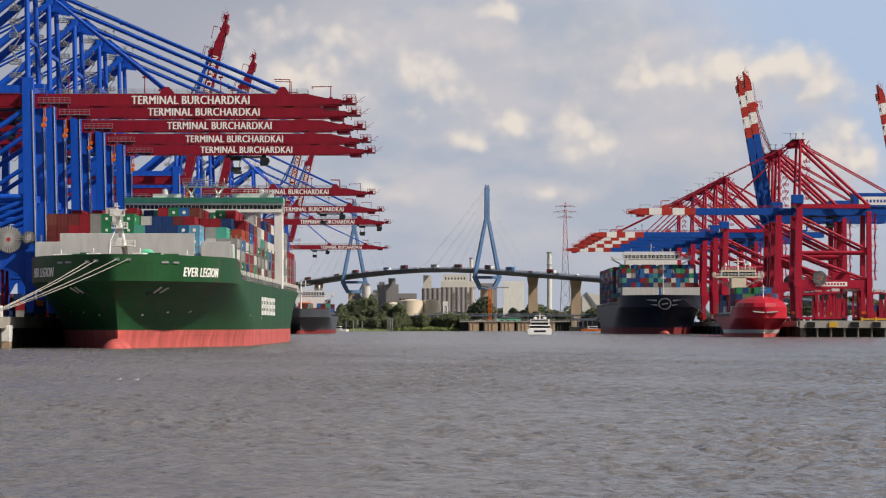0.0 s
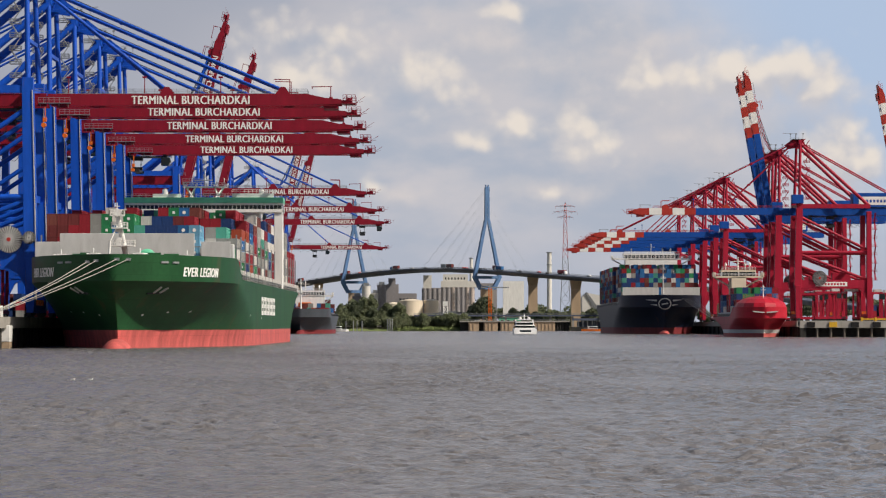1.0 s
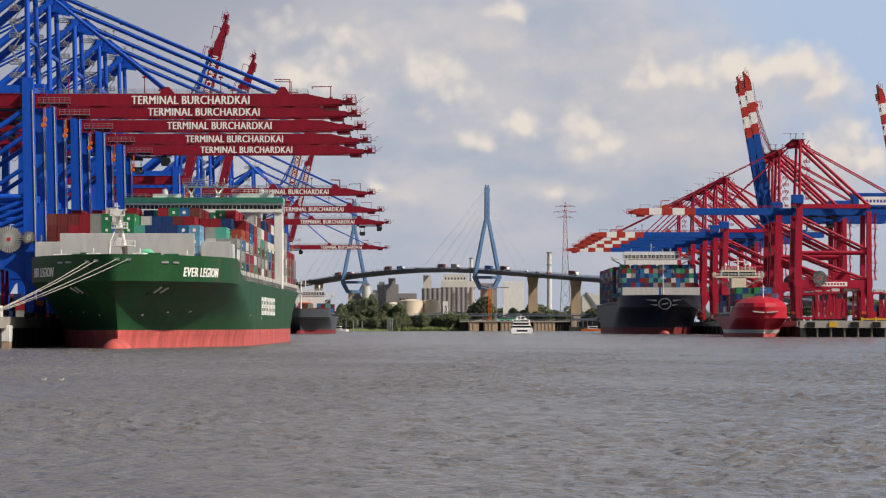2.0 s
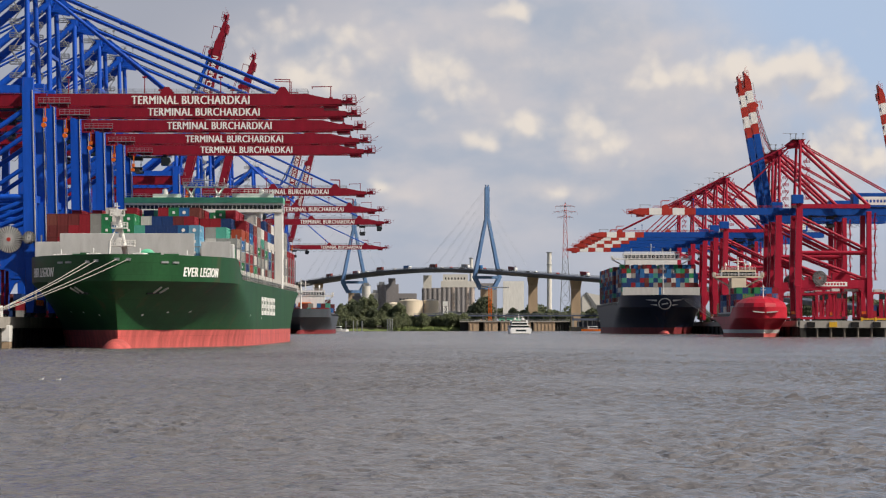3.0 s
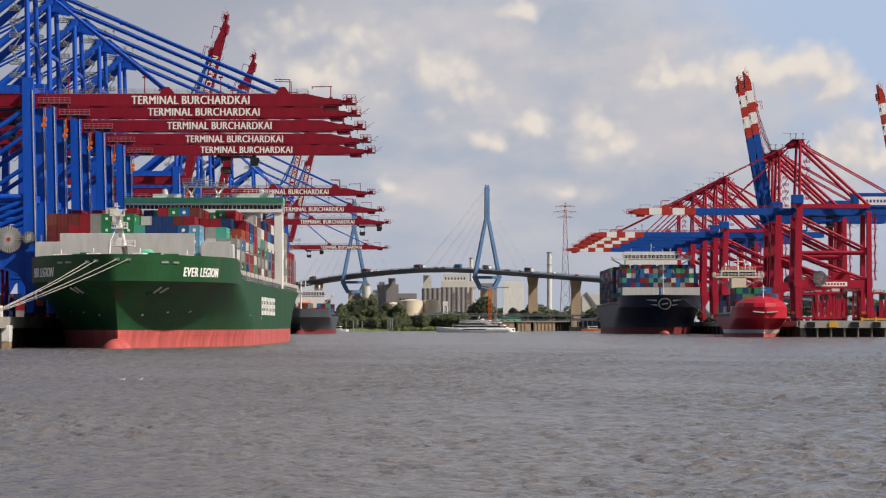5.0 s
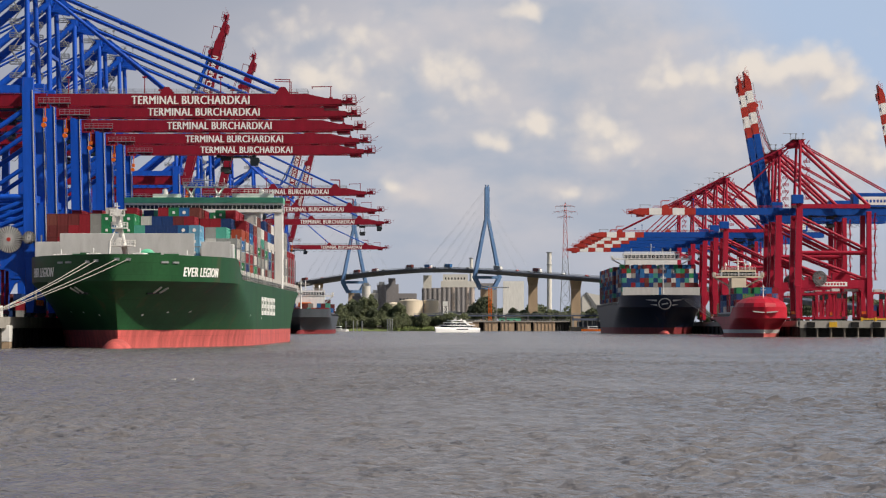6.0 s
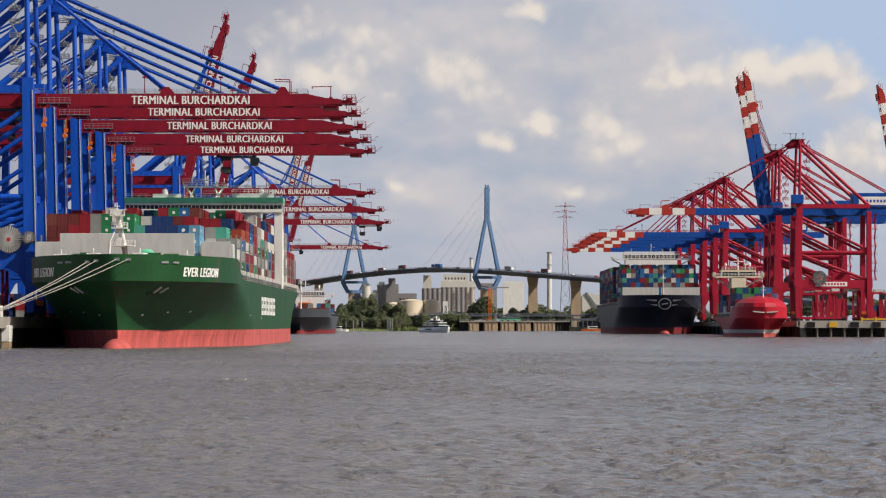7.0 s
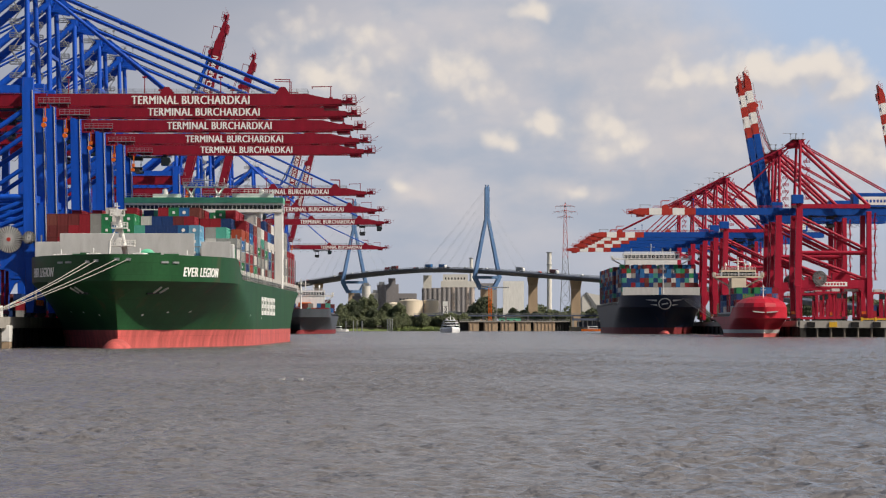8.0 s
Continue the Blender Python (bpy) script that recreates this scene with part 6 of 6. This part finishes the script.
# low road bridge across the head of the dock, with its piers
low = thing("low_road_bridge", pose(0, 0, 0), "low steel road bridge on concrete piers along the shore", "bridge")
bm = bmesh.new()
box(bm, -24, 160, 2336, 2346, 12.1, 13.4)
part("girder", bm, M["bridge_grey"], low)
bm = bmesh.new()
rails(bm, (-24, 2336, 13.4), (160, 2336, 13.4), 1.2, 3.0, 0.09)
part("railing", bm, M["steel"], low)
for k in range(10):
    bm = bmesh.new()
    beam(bm, (-22 + k * 18.5, 2341, 2), (-22 + k * 18.5, 2341, 12.2), 1.6, 7)
    part("bridge_pier", bm, M["concrete"], low)
wall = thing("shore_wall", pose(0, 0, 0), "stained brown sheet-pile shore wall with concrete cap", "wall", kind="structure")
bm = bmesh.new()
box(bm, 14, 104, 2324, 2336, -2, 7.4)
part("wall_body", bm, M["quay_dark"], wall)
for a, b in ((21, 29.5), (33.5, 45), (47, 58.5), (60.5, 72), (74, 92)):
    bm = bmesh.new()
    box(bm, a, b, 2318, 2324, -2, 7.4)
    for k in range(int((b - a) / 3)):
        box(bm, a + 1 + k * 3, a + 1.5 + k * 3, 2317.5, 2318, -1, 7.4)
    part("wall_panel", bm, M["pier"], wall)
for k in range(5):
    bm = bmesh.new()
    tube(bm, (94 + k * 2.2, 2319, -2), (94 + k * 2.2, 2319, 7.4), 0.5, 8)
    part("pile", bm, M["quay_dark"], wall)
bm = bmesh.new()
box(bm, 13.5, 104.5, 2317.2, 2330, 7.4, 8.5)
part("cap", bm, M["concrete"], wall)
bm = bmesh.new()
rails(bm, (14, 2317.6, 8.5), (104, 2317.6, 8.5), 1.2, 3.0, 0.08)
part("railing", bm, M["steel"], wall)
bank = thing("bank_grass", pose(0, 0, 0), "grassy river bank below the trees", "grass", kind="stuff")
bm = bmesh.new()
prism(bm, [(2322, -1.5), (2330, 2.0), (2352, 3.6), (2352, -1.5)], "x", -95, 21)
gr = random.Random(2)
for _ in range(2600):
    x, y = gr.uniform(-45, 20), gr.uniform(2325, 2345)
    z, s = 1.2 + (y - 2325) * 0.1, gr.uniform(0.5, 1.4)
    a = gr.uniform(0, 3)
    v = [bm.verts.new((x + s * c, y + s * d, z + e)) for c, d, e in ((-math.cos(a), -math.sin(a), 0), (math.cos(a), math.sin(a), 0), (0.3, 0.2, s * 1.8))]
    bm.faces.new(v)
part("grass_tufts", bm, M["grass"], bank)

# ---- small things along the shore ----
tc = thing("tower_crane", pose(40.0, 2398, 3.2), "slim orange lattice tower crane by the bridge pier", "crane")
bm = bmesh.new()
lattice(bm, [(k * 3.0, 1.25) for k in range(12)], 0.3)
part("tower", bm, M["orange"], tc)
bm = bmesh.new()
beam(bm, (-8, 0, 33.6), (16, 0, 33.6), 0.8, 1.0)
box(bm, -1.2, 1.2, -1.2, 1.2, 33, 36)
part("jib", bm, M["steel"], tc)
lt = thing("loading_tower", pose(2.0, 2420, 3.2), "white lattice loading tower on the shore", "tower")
bm = bmesh.new()
lattice(bm, [(0, 2.8), (6, 2.4), (12, 2.0), (18, 1.7), (20, 1.5)], 0.3)
part("frame", bm, M["white"], lt)
bm = bmesh.new()
box(bm, -2.2, 2.2, -2.2, 2.2, 18, 22)
part("cabin", bm, M["white"], lt)
for x, y, w, d, hh, key, rk, lab in ((-10, 2560, 44, 16, 12, "plaster", "roof", "long white low shed by the shore"),
                                     (-70, 2560, 26, 14, 12, "silo_grey", "roof", "grey low shed behind trees"), 
                                     (48, 2400, 18, 8, 8, "trim_green", "roof", "small sea-green site office")):
    b = thing("warehouse", pose(x, y, 3.2), lab, "building", "shore buildings")
    bm = bmesh.new()
    box(bm, 0, w, 0, d, 0, hh)
    part("wall", bm, M[key], b)
    bm = bmesh.new()
    prism(bm, [(-0.6, hh), (w + 0.6, hh), (w * 0.35, hh + w * 0.06)], "y", -0.6, d + 0.6)
    part("roof", bm, M[rk], b)
    for k in range(int(w / 5)):
        bm = bmesh.new()
        box(bm, 1.4 + k * 5, 3.6 + k * 5, -0.15, 0.02, hh * 0.55, hh * 0.55 + 1.8)
        part("window", bm, M["glass"], b)
hall = thing("storage_hall", pose(126, 2560, 3.2), "tall pale storage hall with a steep dark roof", "building", "shore buildings")
bm = bmesh.new()
prism(bm, [(0, 0), (40, 0), (40, 12), (31, 26), (4, 31), (0, 27)], "y", 0, 30)
part("wall", bm, M["plaster"], hall)
bm = bmesh.new()
prism(bm, [(2.5, 30.6), (4.2, 31.8), (18, 13), (40.6, 12.6), (40.6, 8), (15.5, 10)], "y", -0.9, -0.1)
part("roof", bm, M["roof"], hall)
bm = bmesh.new()
for k in range(4):
    box(bm, 20 + k * 4.6, 23 + k * 4.6, -0.25, -0.05, 16, 20)
part("vent_louvre", bm, M["silo_grey"], hall)
for k, x in enumerate((-45, -43.2, -41.5, -79, -73, -70, -66)):
    bm = bmesh.new()
    tube(bm, (0, 0, -2), (0, 0, 9.5 if k < 3 else 8), 0.42, 8)
    tube(bm, (0, 0, 9.5 if k < 3 else 8), (0, 0, 10 if k < 3 else 8.4), 0.6, 8, 0.3)
    d = tagged(new("mooring_dolphin", mesh_of("mooring_dolphin", bm, M["steel"])), "weathered steel mooring pile standing in the water", "pile", "mooring piles")
    d.location = (x, 2300 + (k % 3), 0)


def small_boat(name, m, label, hull_mat, length, wide):
    s = thing(name, m, label, "boat")
    bm = bmesh.new()
    prism(bm, [(-wide, 0), (-wide * 0.7, -length * 0.4), (0, -length * 0.52), (wide * 0.7, -length * 0.4), (wide, 0), (wide * 0.9, length * 0.48), (-wide * 0.9, length * 0.48)], "z", -0.6, 1.6)
    part("hull", bm, hull_mat, s, bevel=0.15)
    bm = bmesh.new()
    box(bm, -wide * 0.6, wide * 0.6, -length * 0.1, length * 0.25, 1.6, 4.0)
    part("cabin", bm, M["white"], s, bevel=0.15)
    bm = bmesh.new()
    box(bm, -wide * 0.63, wide * 0.63, -length * 0.11, length * 0.2, 2.7, 3.5)
    part("windows", bm, M["glass"], s)
    bm = bmesh.new()
    tube(bm, (0, 0, 4.0), (0, 0, 7.5), 0.12, 6)
    rails(bm, (-wide * 0.8, -length * 0.35, 1.6), (-wide * 0.8, length * 0.4, 1.6), 1.0, 1.5, 0.06)
    part("mast", bm, M["steel"], s)
    return s


stage = thing("landing_stage", pose(0, 0, 0), "dark blue-grey covered landing stage on the far shore", "jetty")
bm = bmesh.new()
box(bm, 105, 150, 2312, 2324, -1, 3.4)
part("pontoon", bm, M["quay_dark"], stage)
bm = bmesh.new()
box(bm, 106, 150, 2313, 2323, 8.6, 10.4)
part("roof", bm, M["bridge_grey"], stage)
for k in range(12):
    bm = bmesh.new()
    beam(bm, (107 + k * 3.8, 2313.5, 3.4), (107 + k * 3.8, 2313.5, 8.7), 0.5)
    part("post", bm, M["steel"], stage)
bm = bmesh.new()
box(bm, 110, 150, 2320, 2322, 3.4, 8.0)
part("back_wall", bm, M["bridge_grey"], stage)
small_boat("work_boat", pose(122, 2270, 0, 0, 0, 80), "bright orange work boat beside the far wall", M["orange"], 22, 4)
small_boat("motor_boat", pose(-80, 2180, 0, 0, 0, 70), "small white motor boat at a jetty", M["white"], 15, 2.6)


def straddle_carrier():
    s = thing("straddle_carrier", pose(0, 0, 0), "tall red straddle carrier on the quay", "carrier", "straddle carriers")
    for y in (-4.5, 4.5):
        for x in (-2.4, 2.4):
            bm = bmesh.new()
            beam(bm, (x, y, 1.4), (x, y, 12.5), 0.7, 0.7)
            part("leg", bm, M["euro_red"], s)
    for x in (-2.4, 2.4):
        bm = bmesh.new()
        beam(bm, (x, -5.6, 1.6), (x, 5.6, 1.6), 0.8, 1.0)
        beam(bm, (x, -5.2, 12.4), (x, 5.2, 12.4), 0.8, 0.9)
        part("side_frame", bm, M["euro_red"], s)
        for y in (-4.6, -1.6, 1.6, 4.6):
            bm = bmesh.new()
            tube(bm, (x - 0.3, y, 0.75), (x + 0.3, y, 0.75), 0.75, 12)
            part("wheel", bm, M["rubber"], s)
    bm = bmesh.new()
    box(bm, -2.8, 2.8, -4.8, -1.5, 12.8, 14.0)
    part("engine_deck", bm, M["grey"], s)
    bm = bmesh.new()
    box(bm, -3.9, -2.5, -5.4, -3.6, 9.8, 12.0)
    part("cab", bm, M["glass"], s)
    return s


sc = straddle_carrier()
sc.matrix_basis = pose(172, 1252, QUAY, 0, 0, 4)
for x, y, a in ((166, 1275, 90), (178, 1300, 2), (186, 1230, 88), (192, 1285, 5), (199, 1260, 0), (170, 1330, 90), (164, 1205, 90), (175, 1215, 3), (208, 1225, 1), (214, 1270, 90), (183, 1345, 0), (197, 1190, 4), (168, 1390, 88), (190, 1400, 2), (-104, 640, 0), (-111, 700, 2), (-118, 655, 1)):
    copy_thing(sc, pose(x, y, QUAY, 0, 0, a))
for x, y, key in ((186, 1180, "yellow"), (176, 1150, "yellow")):
    bm = bmesh.new()
    box(bm, -6, 6, -1.1, 1.1, 0.6, 1.2)
    for k in (-5.6, 0, 5.6):
        box(bm, k - 0.4, k + 0.4, -1.2, 1.2, 0, 1.6)
    tagged(new("spare_spreader", mesh_of("spare_spreader", bm, M[key])), "yellow spare spreader lying on the quay", "spreader", "spare spreaders").location = (x, y, QUAY)
bm = bmesh.new()
box(bm, -2.0, 2.0, -1.2, 1.2, 0, 2.6)
tagged(new("site_hut", mesh_of("site_hut", bm, M["white"], 0.08)), "small white steel hut on the quay edge", "hut").location = (-95.8, 601, QUAY)

def gull():
    g = thing("gull", pose(0, 0, 0), "white gull resting on the choppy water", "bird", "gulls")
    bm = bmesh.new()
    ball(bm, (0, 0, 0.12), 0.26, 0.11, 0.11, 12)
    tube(bm, (-0.24, 0, 0.14), (-0.44, 0, 0.17), 0.07, 8, 0.03)
    part("body", bm, M["white"], g)
    bm = bmesh.new()
    ball(bm, (0.24, 0, 0.27), 0.09, 0.075, 0.08, 10)
    tube(bm, (0.18, 0, 0.15), (0.23, 0, 0.26), 0.06, 8)
    part("head", bm, M["white"], g)
    bm = bmesh.new()
    tube(bm, (0.31, 0, 0.26), (0.40, 0, 0.25), 0.02, 6, 0.006)
    part("beak", bm, M["yellow"], g)
    for y in (-0.1, 0.1):
        bm = bmesh.new()
        ball(bm, (-0.08, y, 0.16), 0.26, 0.035, 0.07, 10)
        part("wing", bm, M["grey"], g)
    return g


gulls = [gull(), gull()]
for o in gulls[0].children + gulls[1].children:
    o.data.transform(Matrix.Diagonal((0.6, 0.6, 0.6, 1)))

# ---- the white yacht ----
yacht = thing("motor_yacht", pose(0, 0, 0), "large white motor yacht with three decks and dark windows", "boat")
YL = 54.0
bm = bmesh.new()
n = 26
rows = []
for z, inset, rake in ((-1.2, 0.6, 2.0), (0.6, 0.2, 1.2), (2.6, 0.0, 0.5), (4.6, 0.0, 0.0)):
    row = []
    for sgn in (-1, 1):
        line = []
        for i in range(n + 1):
            f = i / n
            s = rake + (YL - rake) * f ** 1.25
            wdt = (5.3 - inset) * (1 - (1 - min(1, f ** 1.25 * 2.1)) ** 2.0)
            line.append(bm.verts.new((sgn * wdt, s, z + (1.6 * max(0, 1 - f * 2.2) if z > 2 else 0))))
        row.append(line)
    rows.append(row)
for a, b in zip(rows, rows[1:]):
    for k in (0, 1):
        for i in range(n):
            q = bm.faces.new((a[k][i], a[k][i + 1], b[k][i + 1], b[k][i]))
            q.smooth = True
    bm.faces.new((a[0][-1], a[1][-1], b[1][-1], b[0][-1]))
for i in range(n):
    bm.faces.new((rows[-1][0][i], rows[-1][0][i + 1], rows[-1][1][i + 1], rows[-1][1][i]))
bmesh.ops.remove_doubles(bm, verts=bm.verts[:], dist=0.01)
part("hull", bm, M["yacht_white"], yacht)
for sgn in (-1, 1):
    bm = bmesh.new()
    prism(bm, [(20, 2.9), (36, 2.9), (37, 3.4), (36, 3.9), (21, 3.9)], "x", *sorted((sgn * 5.0, sgn * 5.36)))
    part("hull_windows", bm, M["glass"], yacht)
for nm, mat, spec in (("superstructure", M["yacht_white"], ((12, 50, 4.7, 4.6, 5.4), (12.5, 48, 4.6, 7.2, 7.9), (17, 45, 4.2, 9.8, 10.5), (21, 38, 3.2, 12.2, 12.7))),
                      ("cabin_windows", M["glass"], ((14, 44, 4.4, 5.4, 7.2), (18, 40, 3.9, 7.9, 9.8)))):
    bm = bmesh.new()
    for a, b, w, z0, z1 in spec:
        prism(bm, [(-w * 0.55, a), (w * 0.55, a), (w, a + 5), (w, b), (-w, b), (-w, a + 5)], "z", z0, z1)
    part(nm, bm, mat, yacht)
bm = bmesh.new()
prism(bm, [(38, 7.9), (42, 7.9), (34, 12.4), (31, 12.4)], "x", -4.2, -3.7)
prism(bm, [(38, 7.9), (42, 7.9), (34, 12.4), (31, 12.4)], "x", 3.7, 4.2)
tube(bm, (0, 30, 12.6), (0, 31, 17.5), 0.3, 8, 0.12)
beam(bm, (-2.2, 30.5, 15.2), (2.2, 30.5, 15.2), 0.35)
for x in (-2, 2):
    ball(bm, (x, 33, 13.5), 0.8, 0.8, 0.9)
part("radar_arch", bm, M["white"], yacht)
bm = bmesh.new()
for sgn in (-1, 1):
    rails(bm, (sgn * 4.9, 14, 6.0), (sgn * 5.1, 52, 4.7), 1.0, 2.0, 0.05)
part("guard_rail", bm, M["steel"], yacht)
bm = bmesh.new()
box(bm, -4.2, 4.2, YL - 0.1, YL + 2.5, 0.3, 0.8)
part("swim_platform", bm, M["white"], yacht)
bm = bmesh.new()
box(bm, -2.6, 2.6, YL - 0.02, YL + 0.06, 2.0, 3.6)
part("stern_door", bm, M["glass"], yacht)
for o in yacht.children:
    o.data.transform(Matrix.Translation((0, -27, 0)) @ Matrix.Diagonal((1.16, 1, 0.64, 1)))


# ---- what moves ----
def motions():
    # the yacht draws away, swings to its side and comes about; heading in degrees, 0 when its bow points at the bank
    walk(yacht, [(t, pose(x, y, 0, 0, 0, h)) for t, x, y, h in YACHT])
    for v, start, speed, way in traffic:
        rows = []
        for k in range(5):
            t = 2.0 * k
            s = start + speed * t
            c = on_bridge(s, 4.2 * way, 0.05)
            e = on_bridge(s + 1.0, 4.2 * way, 0.05)
            d = (e - c) * way
            rows.append((t, Matrix.Translation(c) @ d.to_track_quat("Y", "Z").to_matrix().to_4x4()))
        walk(v, rows)
    for c, rows in ((left_cranes[4], RUN_NEAR), (left_cranes[6], RUN_FAR), (left_cranes[8], RUN_LAST)):
        t = next(o for o in c.children if o.name.startswith("trolley"))
        walk(t, [(s, pose(x, 0, 50.6)) for s, x in rows])
    for k, g in enumerate(gulls):
        walk(g, [(t, pose(x + 1.6 * k, 240 - 0.8 * k, 0.30, 0, 0, 180 if way < 0 else 0)) for t, x, way in GULLS])
    # clouds drift slowly to the right; the river slides with the wind
    walk(high_cloud, [(0.0, pose(0, 0, 0, 0, 0, 0.25)), (8.0, pose(0, 0, 0, 0, 0, -0.15))])
    walk(low_cloud, [(0.0, pose(0, 0, 0, 0, 0, 0.28)), (8.0, pose(0, 0, 0, 0, 0, -0.36))])
    walk(water, [(0.0, pose(0, 0, 0)), (8.0, pose(-5, -14, 0))])


# the yacht's middle: seconds, x, y, heading (180: bow away from the bank, 270: bow to the left, 360: bow at the bank)
YACHT = [(0.0, 49.6, 1447, 178), (0.3, 45.8, 1477, 178), (0.6, 44.6, 1497, 179), (1.0, 43.8, 1527, 180), (1.6, 43.7, 1567, 180), (2.8, 44.2, 1647, 181), (3.2, 44.2, 1667, 184), (3.5, 43.2, 1680, 190),
         (4.0, 39.2, 1720, 202), (4.3, 34.6, 1760, 213), (4.7, 27.2, 1850, 230), (5.2, 16.8, 1900, 275), (5.8, 9.2, 1900, 322), (6.2, 5.0, 1890, 341), (6.5, 1.6, 1880, 356), (6.7, -1.4, 1880, 363),
         (7.0, -3.6, 1880, 375), (7.3, -4.2, 1875, 376), (7.8, 0.5, 1870, 368), (8.0, 5.0, 1865, 362)]
# two gulls on the water: seconds, x, heading sign
GULLS = [(0.0, -27.5, 1), (1.0, -31.4, 1), (1.5, -33.5, 1), (3.5, -34.1, 1), (4.5, -29.8, 1), (6.2, -22.0, 1), (8.0, -13.6, 1)]
# trolley runs out and back under a boom: seconds, metres from the rail
RUN_NEAR = [(0.0, 36.6), (0.2, 35.0), (0.4, 29.0), (0.6, 12.0), (0.8, 6.5), (4.2, 6.5), (4.4, 17.5), (4.7, 31.3), (5.0, 33.6), (7.1, 33.6), (7.4, 26.0), (7.7, 8.0), (8.0, 6.5)]
RUN_FAR = [(0.0, 44.5), (0.2, 41.0), (0.4, 30.4), (0.7, 12.0), (1.0, 8.0), (8.0, 8.0)]
RUN_LAST = [(0.0, 21.7), (1.1, 21.7), (1.5, 8.5), (2.4, 3.0), (2.85, 4.0), (3.1, 12.5), (3.35, 20.5), (4.7, 21.0), (5.3, 12.0), (5.8, 7.5), (6.4, 5.0), (7.3, 3.5), (7.6, 13.0), (7.8, 22.0), (8.0, 23.2)]
motions()
